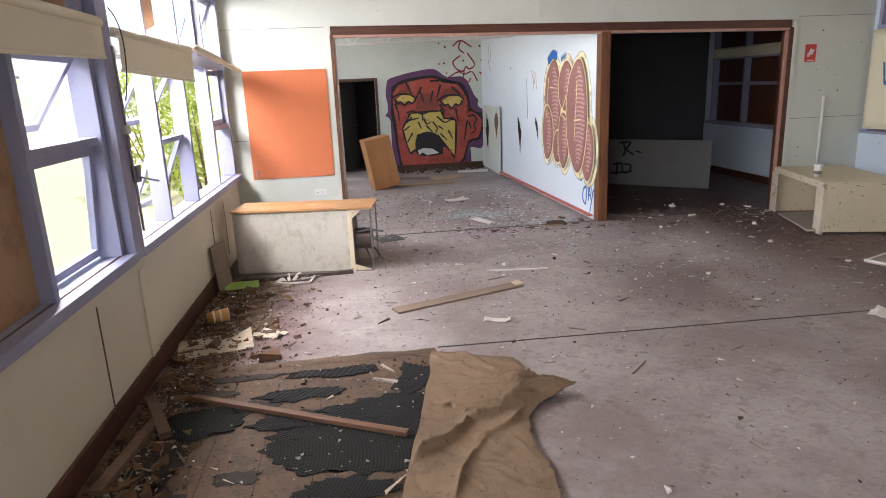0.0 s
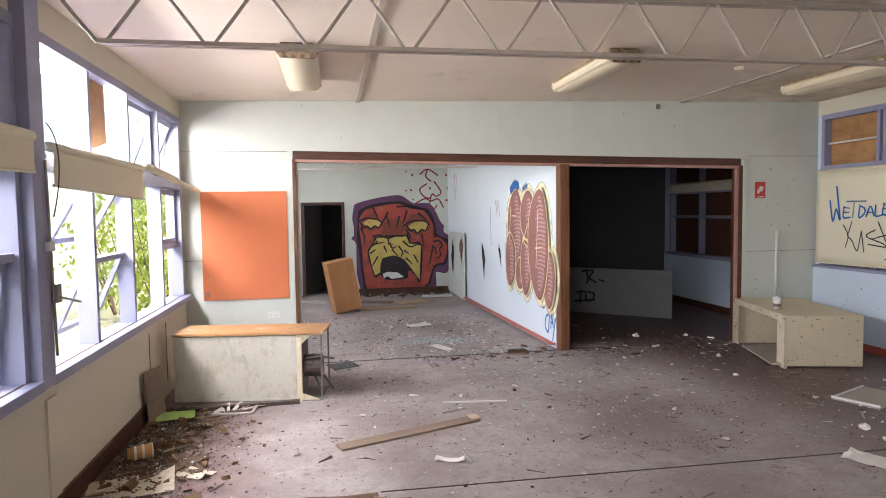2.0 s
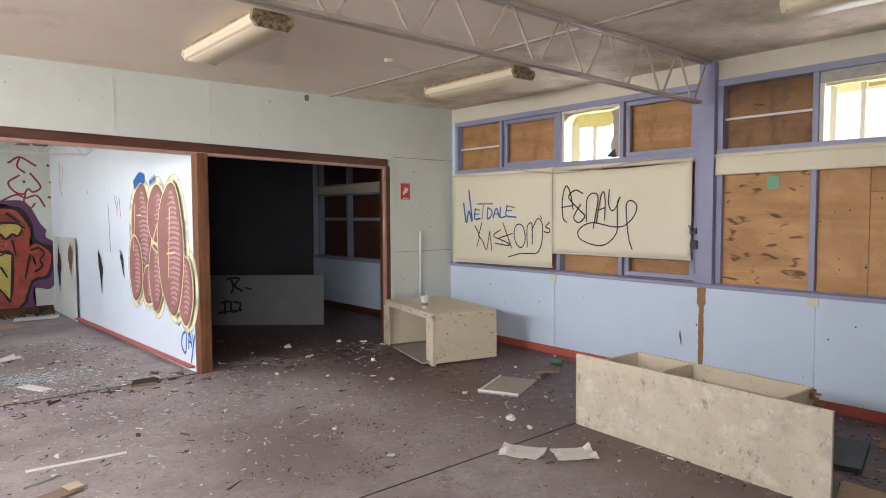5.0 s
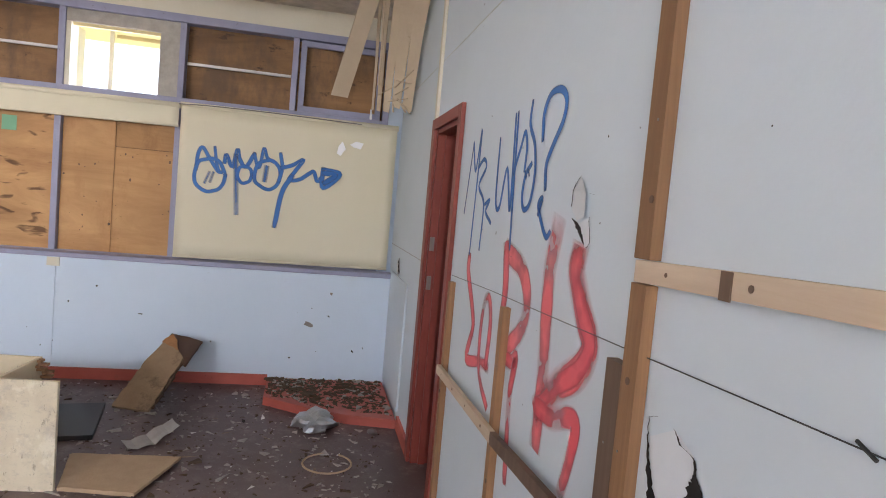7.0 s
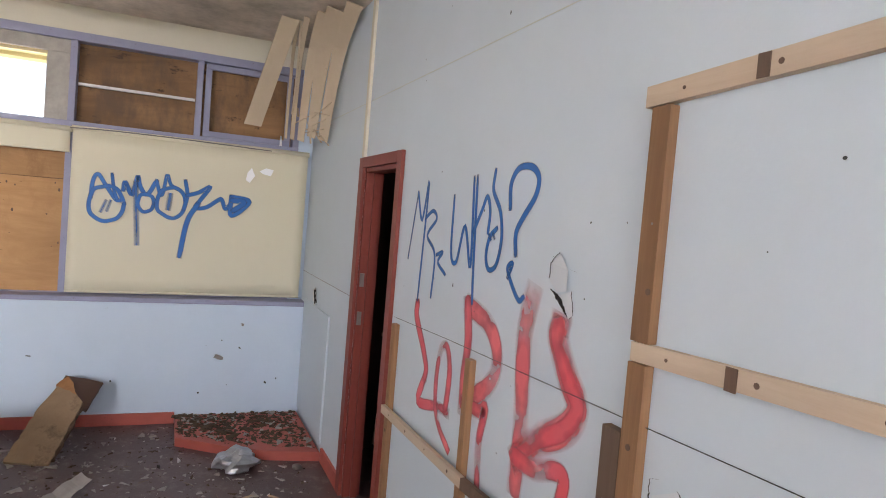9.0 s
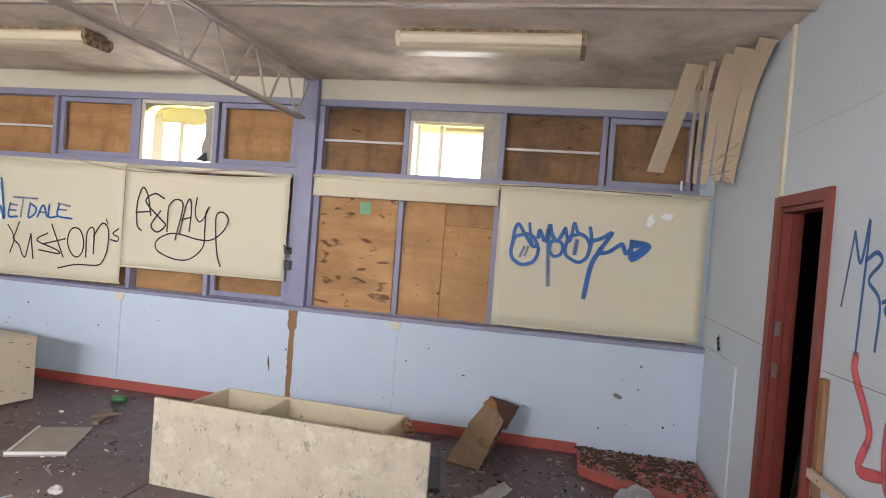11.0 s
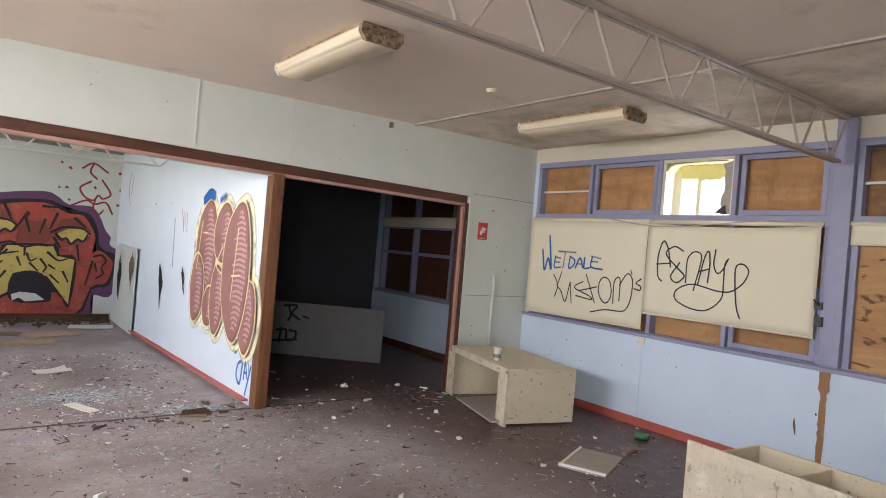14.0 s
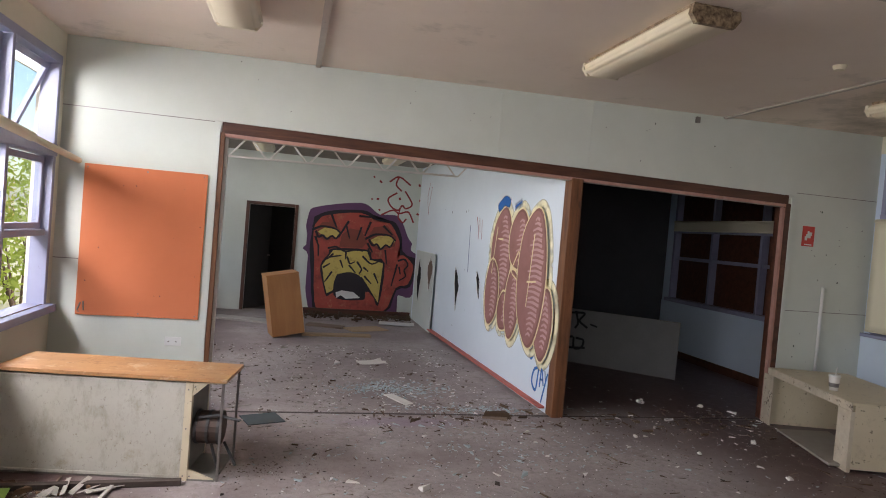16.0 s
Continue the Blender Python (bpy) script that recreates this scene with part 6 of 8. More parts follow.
rail(2.365, 1.16, 2.045, 2.10, 0.05, 0.022, M_PINE, "raw pine batten nailed across the lining")
rail(2.335, 1.16, 1.444, 1.483, 0.045, 0.022, M_PINE, "raw pine batten nailed across the lining at waist height")
for (x0, x1, z0, z1, m, lab) in ((2.275, 2.335, 1.470, 2.018, M_OLDPINE, "brown pine upright batten"), (2.275, 2.335, 0.0, 1.420, M_OLDPINE, "brown pine upright batten below the rail"),
                                 (2.337, 2.405, 0.0, 1.245, M_STUD, "split dark upright batten"), (4.0, 4.045, 0.0, 1.195, M_OLDPINE, "brown upright batten beside the door frame"),
                                 (3.165, 3.205, 0.0, 1.22, M_OLDPINE, "thin brown upright batten")):
    up = thing("wall_batten", pose((x0 + x1) / 2, YB, z0), lab, "batten", "wall battens")
    h, w = z1 - z0, (x1 - x0) / 2
    part("strip", box(-w, w, 0.001, 0.028, 0, h, 0.002), m, up)
    for i in range(int(h / 0.19)):
        z, dx = 0.07 + i * 0.19 + 0.05 * math.sin(i * 5 + x0 * 9), w * 0.55 * math.sin(i * 7 + x0 * 5)
        part("nail" if i % 3 else "knot", bar((dx, 0.027, z), (dx, 0.0295, z), 0.006 if i % 3 else 0.016, None, 10), M_METAL if i % 3 else M_STUD, up)
rail(4.04, 3.12, 0.775, 0.79, 0.04, 0.02, M_PINE, "raw pine rail across the lower wall", 0.029)
rail(3.12, 2.41, 0.79, 0.83, 0.042, 0.02, M_STUD, "dark split rail across the lower wall", 0.029)
for x in (2.04,):
    for z in (1.452, 2.06):
        tagged(part("batten_joint", box(x - 0.014, x + 0.014, YB + 0.0235, YB + 0.0265, z - 0.024, z + 0.024), M_STUD), "brown patch where a batten was cut away", "batten")
bm = bmesh.new()
wp = [(4.07, 1.222), (3.4, 1.246), (2.8, 1.262), (2.36, 1.274), (2.0, 1.285), (1.75, 1.292), (1.2, 1.305)]
for a, b in zip(wp, wp[1:]):
    add_bar(bm, (a[0], YB + 0.008, a[1]), (b[0], YB + 0.008, b[1]), 0.0026, None, 5)
add_bar(bm, (1.75, YB + 0.012, 1.287), (1.785, YB + 0.006, 1.298), 0.006, None, 6)
tagged(part("wire", bm, M_BLACK), "slack black wire strung along the wall", "wire")
structure("cover_strip", box(4.80, 4.845, YB + 0.001, YB + 0.02, 2.05, 3.0, 0.003), M_WALL_CREAM, "cream vertical cover strip above the door", "trim")
structure("wall_panel_low", box(5.40, 6.262, YB + 0.001, YB + 0.016, 0.098, 0.99, 0.003), M_WALL_BACK, "pale lower lining panel", "wall panel")
for z, x0, x1 in ((1.2, 4.88, XR), (2.377, 1.2, XR)):
    structure("panel_joint", box(x0, x1, YB + 0.0005, YB + 0.0025, z - 0.0015, z + 0.0015), M_WALL if z > 2 else M_METAL, "thin joint between lining sheets", "trim")

# joints on the far wall
for x in (2.252, 3.143):
    structure("panel_joint", box(x - 0.007, x + 0.007, YF - 0.006, YF - 0.0005, 2.40, ceil_z(x)), M_WALL, "thin cover bead on the upper wall", "trim")
for x0, x1, z in ((XL, OPEN_L - 0.06, 2.38), (OPEN_R + 0.08, XR, 2.34), (OPEN_R + 0.08, XR, 1.14), (XL, -1.09, 1.2)):
    structure("panel_joint", box(x0, x1, YF - 0.0035, YF - 0.0005, z - 0.003, z + 0.003), M_METAL, "thin joint between lining sheets", "trim")

# cover battens and torn strip on the blue dado
for y in (4.64, 1.90, 0.20):
    structure("dado_batten", dado_piece(y - 0.02, y + 0.02, 0.086, 0.85, 0.009), M_WALL_BLUE, "pale cover batten on the blue dado", "trim")
    if y > 1:
        structure("dado_cap", dado_piece(y - 0.045, y + 0.04, 0.851, 0.915, 0.012), M_WALL_CREAM, "cream patch above the dado batten", "trim")
bm = bmesh.new()
random.seed(8)
prev = None
for i in range(24):
    z = 0.09 + i * 0.036
    wide = 0.016 if i > 18 else 0.0
    pair = [bm.verts.new((dado_x(2.8) - 0.004, 2.832 - wide + random.uniform(-0.005, 0.004), z)), bm.verts.new((dado_x(2.8) - 0.004, 2.880 + wide + random.uniform(-0.004, 0.006), z))]
    if prev:
        bm.faces.new([prev[0], prev[1], pair[1], pair[0]])
    prev = pair
tagged(part("torn_strip", bm, M_OLDPINE), "bare torn strip of wall showing brown board", "wall damage")

# ---- blinds ----


def blind(y0, y1, top, bot0, bot1, face, out, label, sag=0.0, seed=1, roll=0.022):
    """A roller blind hanging in front of the window: cloth, roller and bottom bar. bot0 and bot1: bottom heights at the two ends."""
    random.seed(seed)
    b = thing("roller_blind", pose(face, 0, 0), label, "blind", "roller blinds")
    bm = bmesh.new()
    nu, nv = 24, 12
    grid = []
    for i in range(nu + 1):
        u = i / nu
        col = []
        zb = bot0 + (bot1 - bot0) * u
        zt = top - sag * math.sin(math.pi * u)
        for k in range(nv + 1):
            v = k / nv
            col.append(bm.verts.new((0.006 * noise.noise(Vector((u * 3, v * 2, seed))) * out, y0 + (y1 - y0) * u, zt + (zb - zt) * v)))
        grid.append(col)
    for i in range(nu):
        for k in range(nv):
            bm.faces.new([grid[i][k], grid[i + 1][k], grid[i + 1][k + 1], grid[i][k + 1]])
    cl = part("cloth", bm, M_BLIND, b, "", True)
    md = cl.modifiers.new("thick", "SOLIDIFY")
    md.thickness = 0.002
    md.offset = 1 if out > 0 else -1
    part("roller", bar((0.018 * out, y0 - 0.01, top + roll * 0.6), (0.018 * out, y1 + 0.01, top + roll * 0.6), roll * 2, None, 14), M_BLIND, b, "", True)
    part("bottom_bar", bar((0.003 * out, y0, bot0), (0.003 * out, y1, bot1), 0.018, None, 8), M_BLIND, b)
    return b


blind(4.68, 6.39, 2.12, 1.0, 0.985, 6.405, 1, "cream roller blind pulled down, with blue and black writing", seed=2)
blind(3.0, 4.675, 2.115, 1.172, 1.168, 6.405, 1, "cream roller blind half down, sagging, with a black tag", 0.03, 3)
blind(-0.60, 1.085, 2.14, 0.98, 0.975, 6.405, 1, "cream roller blind pulled down with a blue tag", seed=4)
blind(1.10, 2.775, 2.13, 1.985, 1.975, 6.405, 1, "cream roller blind rolled up over plywood", seed=5)
blind(6.76, 9.96, 2.10, 1.985, 1.975, 6.405, 1, "cream roller blind rolled up in the dark room", seed=8)
blind(3.0, 4.66, 2.06, 1.87, 1.83, -1.17, -1, "cream roller blind rolled almost up beside the open windows", seed=6, roll=0.028)
blind(-0.3, 2.78, 2.09, 1.86, 1.93, -1.17, -1, "cream roller blind rolled almost up over the boarded bay", seed=7, roll=0.03)
tube = thing("blind_roller", pose(0, 0, 0), "bare blind roller drooping from its bracket", "blind")
part("tube", bar((-1.16, 4.70, 2.10), (-1.08, 6.28, 1.95), 0.045, None, 14), M_BLIND, tube, "", True)
part("rolled_cloth", bar((-1.158, 4.72, 2.098), (-1.12, 5.5, 2.025), 0.062, None, 14), M_BLIND, tube, "", True)

# window winder on the post
wd = thing("window_winder", pose(XL + 0.076, 2.93, 0), "old window winder with a steel rod and crank handle", "window winder")
part("rod", bar((0.012, 0.03, 0.95), (0.012, 0.0, 2.0), 0.016, None, 8), M_METAL, wd)
part("gear_box", box(0, 0.035, 0.02, 0.07, 1.24, 1.34, 0.005), M_METAL, wd)
part("crank_handle", bar((0.03, 0.045, 1.27), (0.13, 0.07, 1.235), 0.012, None, 8), M_METAL, wd)
part("cord_cleat", box(0, 0.03, -0.03, 0.03, 1.52, 1.57, 0.004), M_WHITE, wd)
wd2 = thing("window_winder", pose(XR - 0.076, 2.95, 0), "window winder rod beside the lilac post", "window winder")
part("rod", bar((-0.012, 0, 1.05), (-0.012, 0, 2.1), 0.014, None, 8), M_LILAC, wd2)
part("gear_box", box(-0.035, 0, -0.03, 0.03, 1.28, 1.36, 0.004), M_BLACK, wd2)
part("gear_box", box(-0.03, 0, -0.02, 0.04, 1.42, 1.48, 0.004), M_BLACK, wd2)
part("crank_handle", bar((-0.03, 0.0, 1.45), (-0.09, 0.02, 1.50), 0.012, None, 8), M_BLACK, wd2)


def cable(pts, w, mat, label, n=6):
    c = bpy.data.curves.new("cable", "CURVE")
    c.dimensions = "3D"
    c.bevel_depth = w / 2
    c.bevel_resolution = 2
    sp = c.splines.new("NURBS")
    sp.points.add(len(pts) - 1)
    for p, q in zip(sp.points, pts):
        p.co = (*q, 1)
    sp.use_endpoint_u = True
    sp.order_u = 4
    c.materials.append(mat)
    return tagged(new("cable", c), label, "cable")


cable([(6.40, 5.35, 2.18), (6.38, 5.0, 2.12), (6.385, 4.6, 2.06), (6.39, 4.0, 2.10), (6.39, 3.6, 2.15), (6.40, 3.3, 2.17)], 0.012, M_STEEL, "loose cable drooping above the blinds")
cable([(6.38, 1.1, 2.15), (6.36, 0.8, 2.17), (6.37, 0.3, 2.16), (6.38, -0.3, 2.15)], 0.008, M_METAL, "thin loose cable along the transom")
cable([(-1.18, 2.95, 2.2), (-1.12, 3.0, 2.12), (-1.14, 3.02, 1.9), (-1.17, 2.97, 1.7)], 0.007, M_BLACK, "black cord hanging from the blind bracket")

# small wall fittings
sg = thing("fire_sign", pose(5.568, YF, 1.81), "small red fire equipment sign with a white pictogram", "sign")
part("plate", box(0, 0.145, -0.006, -0.001, 0, 0.205, 0.001), material("red_sign_enamel", (0.55, 0.05, 0.04), 0.4), sg)
bm = bmesh.new()
add_box(bm, 0.045, 0.10, -0.008, -0.0065, 0.085, 0.125)
add_box(bm, 0.03, 0.06, -0.008, -0.0065, 0.06, 0.1)
add_box(bm, 0.08, 0.115, -0.008, -0.0065, 0.11, 0.145)
add_box(bm, 0.06, 0.08, -0.008, -0.0065, 0.125, 0.155)
part("pictogram", bm, M_WHITE, sg)
part("caption_bar", box(0.03, 0.12, -0.008, -0.0065, 0.012, 0.022), M_WHITE, sg)
so = thing("power_socket", pose(-0.42, YF, 0.545), "white double power socket on the wall", "socket")
part("plate", box(0, 0.125, -0.01, -0.001, 0, 0.07, 0.003), M_WHITE, so)
for x in (0.03, 0.085):
    part("outlet", box(x - 0.006, x + 0.006, -0.0115, -0.0102, 0.028, 0.038), M_METAL, so)
cd = thing("conduit", pose(5.87, YF - 0.02, 0), "white plastic conduit rising from behind the desk", "conduit")
part("pipe", bar((0, 0, 0.5), (0, 0, 1.40), 0.032, None, 12), M_WHITE, cd, "", True)
se = thing("wall_sensor", pose(4.235, YF, 2.93), "small dark sensor bracket under the ceiling", "sensor")
part("bracket", box(-0.02, 0.02, -0.03, -0.001, -0.03, 0.03, 0.006), M_METAL, se)
sm = thing("ceiling_rose", pose(4.03, 4.61, ceil_z(4.03)), "small cream ceiling rose", "ceiling rose")
part("cap", bar((0, 0, -0.03), (0, 0, -0.001), 0.07, 0.09, 16), M_LAMP, sm)
gn = thing("paper_note", pose(XR + 0.026, 2.30, 1.83), "small green paper note stuck on plywood", "note")
part("sheet", box(-0.001, 0.001, -0.05, 0.05, 0, 0.11), material("green_paper", (0.25, 0.52, 0.33), 0.8), gn)
hk = thing("hook", pose(-1.07, YF - 0.017, 0.80), "small metal hook on the pinboard's corner", "hook")
part("loop", bar((0, -0.004, 0), (0.02, -0.004, 0.06), 0.012, None, 8), M_METAL, hk)
part("loop", bar((0.045, -0.004, 0), (0.04, -0.004, 0.07), 0.012, None, 8), M_METAL, hk)

# strips on the cream dado
structure("dado_strip", box(XL + 0.001, XL + 0.014, 2.99, 3.13, 0.131, 0.70, 0.002), M_WALL_CREAM, "cream cover strip below the window post", "trim")
for y in (2.35, 5.0, 5.56):
    structure("dado_joint", box(XL + 0.0005, XL + 0.004, y - 0.006, y + 0.006, 0.131, 0.69), M_STUD, "dark joint in the cream dado", "trim")


def dots(n, to_world, u0, u1, z0, z1, seed, label, size=0.006, mat=M_BLACK):
    """Nail holes and knocks: small shallow dark discs in one object."""
    rng = np.random.default_rng(seed)
    bm = bmesh.new()
    for _ in range(n):
        u, z, r = float(rng.uniform(u0, u1)), float(rng.uniform(z0, z1)), size * 0.6 * min(1.7, float(rng.lognormal(0, 0.4)))
        st = float(rng.uniform(0.6, 1.8))
        bm.faces.new([bm.verts.new(to_world(Vector((u + r * math.cos(a), z + r * st * math.sin(a), 0)), 0.0012)) for a in [i * math.pi / 4 for i in range(8)]])
    return tagged(part("nail_holes", bm, mat), label, "nail holes", kind="stuff")


dots(40, on_back, 1.7, 4.0, 0.9, 2.9, 1, "small nail holes in the grey-white lining", 0.0045)
dots(22, lambda q, l: (q.x, YF - l, q.y), 5.5, 6.4, 0.6, 2.3, 2, "small nail holes and knocks beside the opening", 0.008)
dots(16, lambda q, l: (q.x, YF - l, q.y), 0.0, 5.0, 2.42, 2.9, 3, "small nail holes in the upper wall", 0.006)
dots(30, lambda q, l: (dado_x(q.x) - l, q.x, q.y), -0.5, 6.3, 0.12, 0.86, 4, "scuffs and nail holes in the blue dado", 0.008)
dots(26, lambda q, l: (XR + 0.0275 - l, q.x, q.y), 1.15, 1.92, 1.0, 1.75, 5, "dark knots and nail holes in the plywood", 0.009, M_STUD)
dots(12, lambda q, l: (q.x, YF - 0.016 - l, q.y), -1.07, -0.2, 0.8, 1.93, 6, "pin holes in the orange felt", 0.005)
dots(14, on_part, 8.6, 12.0, 0.3, 2.2, 7, "dark knocks in the partition lining", 0.014)
panel_turn = pose(3.75, 9.62, 0.0, -4, 0, -41.5)
graffiti([(0.03, [(0.86, 0.70), (0.90, 0.55), (0.87, 0.48)]), (0.03, [(0.80, 0.68), (0.98, 0.69), (0.92, 0.58), (1.03, 0.50)]), (0.025, [(1.08, 0.55), (1.16, 0.53)]),
          (0.03, [(0.72, 0.33), (0.84, 0.35)]), (0.03, [(0.78, 0.36), (0.77, 0.16)]), (0.03, [(0.86, 0.34), (0.88, 0.20), (0.98, 0.22), (1.0, 0.32), (0.9, 0.34)]), (0.03, [(0.68, 0.18), (1.02, 0.22)])],
         M_BLACKPAINT, lambda q, l: panel_turn @ Vector((q.x, -l, q.y)), "black sprayed scrawl on the upturned table top")

# ---- loose things on the floor ----


def plank(name, a, b, w, t, mat, label, cat="plank", z=0.0, lift=0.0):
    """A board lying between two floor points; lift raises the far end."""
    a, b = Vector((*a, z)), Vector((*b, z + lift))
    d = b - a
    ob = thing(name, pose(*a, 0, math.degrees(-math.atan2(lift, math.hypot(d.x, d.y))), math.degrees(math.atan2(d.y, d.x))), label, cat)
    part("board", box(0, d.length, -w / 2, w / 2, 0.001, t, 0.002), mat, ob)
    return ob


def sheet(name, x, y, w, h, turn, mat, label, cat, t=0.004, z=0.001, curl=0.0, seed=0):
    """A lying sheet with a slightly uneven, curled surface."""
    random.seed(seed)
    bm = bmesh.new()
    n = 6
    g = [[bm.verts.new(((i / n - 0.5) * w, (k / n - 0.5) * h, t + curl * (abs(i / n - 0.5) ** 2 * 4 * noise.noise(Vector((i * 0.4, k * 0.4, seed + 3.3))) ** 2 * 4))) for k in range(n + 1)] for i in range(n + 1)]
    for i in range(n):
        for k in range(n):
            bm.faces.new([g[i][k], g[i + 1][k], g[i + 1][k + 1], g[i][k + 1]])
    ob = tagged(part(name, bm, mat), label, cat)
    ob.matrix_world = pose(x, y, z, 0, 0, turn)
    md = ob.modifiers.new("thick", "SOLIDIFY")
    md.thickness = t
    md.offset = -1
    return ob


M_GREYPLY = wood("grey_floor_board", (0.20, 0.14, 0.10), (0.36, 0.27, 0.21), 0, 4, 9, 0.8, 0.5)
M_PALEBOARD = material("pale_particle_board", (0.50, 0.365, 0.235), 0.8, (0.38, 0.27, 0.165), 18, 0.8, 0.2, 80, stain=(0.25, 0.18, 0.11), stain_at=0.62, stain_scale=6)
M_BRANCH = wood("dark_branch", (0.035, 0.026, 0.022), (0.11, 0.08, 0.065), 0, 5, 9, 0.85, 0.5)
M_OLDWHITE = material("grubby_white_plastic", (0.50, 0.47, 0.42), 0.6, (0.28, 0.26, 0.23), 14, 0.7)
M_BATTEN = wood("red_brown_batten", (0.11, 0.055, 0.032), (0.24, 0.125, 0.075), 0, 6, 10, 0.6)
M_GREENSHEET = material("lime_green_sheet", (0.32, 0.50, 0.12), 0.6, (0.26, 0.42, 0.10), 5, 0.8)
M_UNDERLAY = material("bare_brown_floor_board", (0.14, 0.082, 0.046), 0.8, (0.08, 0.048, 0.029), 2.2, 0.8, 0.25, 40, stain=(0.05, 0.036, 0.026), stain_at=0.56, stain_scale=3.5)
grime(M_UNDERLAY, 5, 0.49, 0.10, (0.045, 0.033, 0.024), 0.7, 3)
grime(M_UNDERLAY, 40, 0.54, 0.06, (0.04, 0.03, 0.02), 0.6, 5)
M_HESSIAN = material("dirty_brown_carpet_backing", (0.25, 0.17, 0.105), 0.95, (0.15, 0.10, 0.06), 4, 0.9, 0.5, 160, stain=(0.08, 0.055, 0.036), stain_at=0.58, stain_scale=4)
grime(M_HESSIAN, 5, 0.52, 0.12, (0.10, 0.064, 0.04), 0.6, 7)
grime(M_HESSIAN, 26, 0.61, 0.05, (0.03, 0.024, 0.02), 0.8, 3)

plank("plank", (0.31, 3.80), (1.42, 4.22), 0.125, 0.018, M_GREYPLY, "grey weathered plank lying on the floor")
tagged(part("broken_end", bar((1.36, 4.215, 0.0235), (1.44, 4.235, 0.0235), 0.10, 0.008), M_PINE), "freshly broken pale plank end", "splinter")
plank("strip", (1.23, 4.71), (1.80, 4.635), 0.022, 0.012, M_WHITE, "thin white moulding strip on the floor", "strip")
plank("stick", (-0.93, 2.58), (0.26, 1.945), 0.042, 0.026, M_BATTEN, "brown timber batten lying across the torn floor", "stick", 0.012)
plank("stick", (-1.17, 2.60), (-0.97, 2.16), 0.06, 0.05, M_STUD, "short grey timber offcut by the skirting", "stick")
plank("stick", (-1.15, 1.72), (-1.07, 2.35), 0.06, 0.04, M_STUD, "long grey offcut along the skirting", "stick")
plank("stick", (-1.05, 4.93), (-0.02, 4.99), 0.045, 0.035, M_BRANCH, "rough dark branch-like stick beside the cabinet", "stick")
sheet("paper_sheet", -0.98, 3.42, 0.50, 0.34, 12, M_SOILED, "large soiled sheet of paper on the floor", "paper", 0.003, 0.002, 0.02, 2)
sheet("paper_sheet", -0.62, 3.55, 0.22, 0.14, -30, M_SOILED, "small scrap of soiled paper", "paper", 0.002, 0.002, 0.02, 3)
sheet("green_card", -1.03, 4.80, 0.30, 0.24, 10, M_GREENSHEET, "lime green card lying on the rubbish", "card", 0.004, 0.02, 0.0, 4)
pl = thing("leaning_board", pose(-1.20, 4.67, 0, -5, 0, 76), "brown board leaning against the wall", "board")
part("sheet", box(0, 0.27, 0, 0.012, 0, 0.42, 0.002), M_GREYPLY, pl)
gr = thing("louvre_grille", pose(-0.74, 4.80, 0.006, 0, 0, -6), "broken white plastic louvre grille on the floor", "grille")
for i in range(8):
    part("slat", box(-0.014, 0.014, 0, 0.20, -0.002, 0.002, 0.0, pose(0.02 + i * 0.036, 0.012 * i, 0.016, 6 * math.sin(i * 5), 24 * math.cos(i * 3), -14 + 32 * math.sin(i * 7))), M_OLDWHITE, gr)
part("frame_bar", box(0.0, 0.34, -0.022, -0.004, 0, 0.016, 0.002), M_OLDWHITE, gr)
part("frame_bar", box(0.325, 0.345, -0.003, 0.24, 0, 0.016, 0.002), M_OLDWHITE, gr)

cup = thing("coffee_cup", pose(-1.13, 3.86, 0.055, 0, 90, 20), "crushed brown and white paper cup on its side", "cup")
M_CUP = material("brown_cup_print", (0.55, 0.30, 0.09), 0.6, (0.45, 0.22, 0.06), 20, 0.8)
part("body", bar((0, 0, 0.0), (0, 0, 0.15), 0.085, 0.105, 18), M_CUP, cup, "", True)
for z in (0.04, 0.09):
    part("band", bar((0, 0, z), (0, 0, z + 0.015), 0.094 + z * 0.1, None, 18), M_PAPER, cup)
part("rim", bar((0, 0, 0.151), (0, 0, 0.16), 0.11, None, 18), M_PAPER, cup)

cup2 = thing("drink_cup", pose(5.165, 5.50, 0.561), "white takeaway drink cup with lid and straw on the desk", "cup")
part("body", bar((0, 0, 0), (0, 0, 0.12), 0.065, 0.09, 18), M_PAPER, cup2, "", True)
part("band", bar((0, 0, 0.03), (0, 0, 0.065), 0.076, 0.083, 18), M_METAL, cup2, "grey printed band")
part("lid", bar((0, 0, 0.1201), (0, 0, 0.135), 0.096, 0.09, 18), M_WHITE, cup2)
part("straw", bar((0.01, 0, 0.136), (0.02, 0.0, 0.20), 0.009, None, 8), M_WHITE, cup2)

can = thing("drink_can", pose(5.95, 4.32, 0.033, 90, 0, 20), "green drink can lying by the skirting", "can")
part("body", bar((0, 0, 0), (0, 0, 0.12), 0.064, None, 16), material("green_can_print", (0.08, 0.26, 0.12), 0.35, (0.06, 0.20, 0.09), 20, 0.8, metal=0.4), can, "", True)
part("end", bar((0, 0, 0.1201), (0, 0, 0.125), 0.058, 0.05, 16), M_METAL, can)

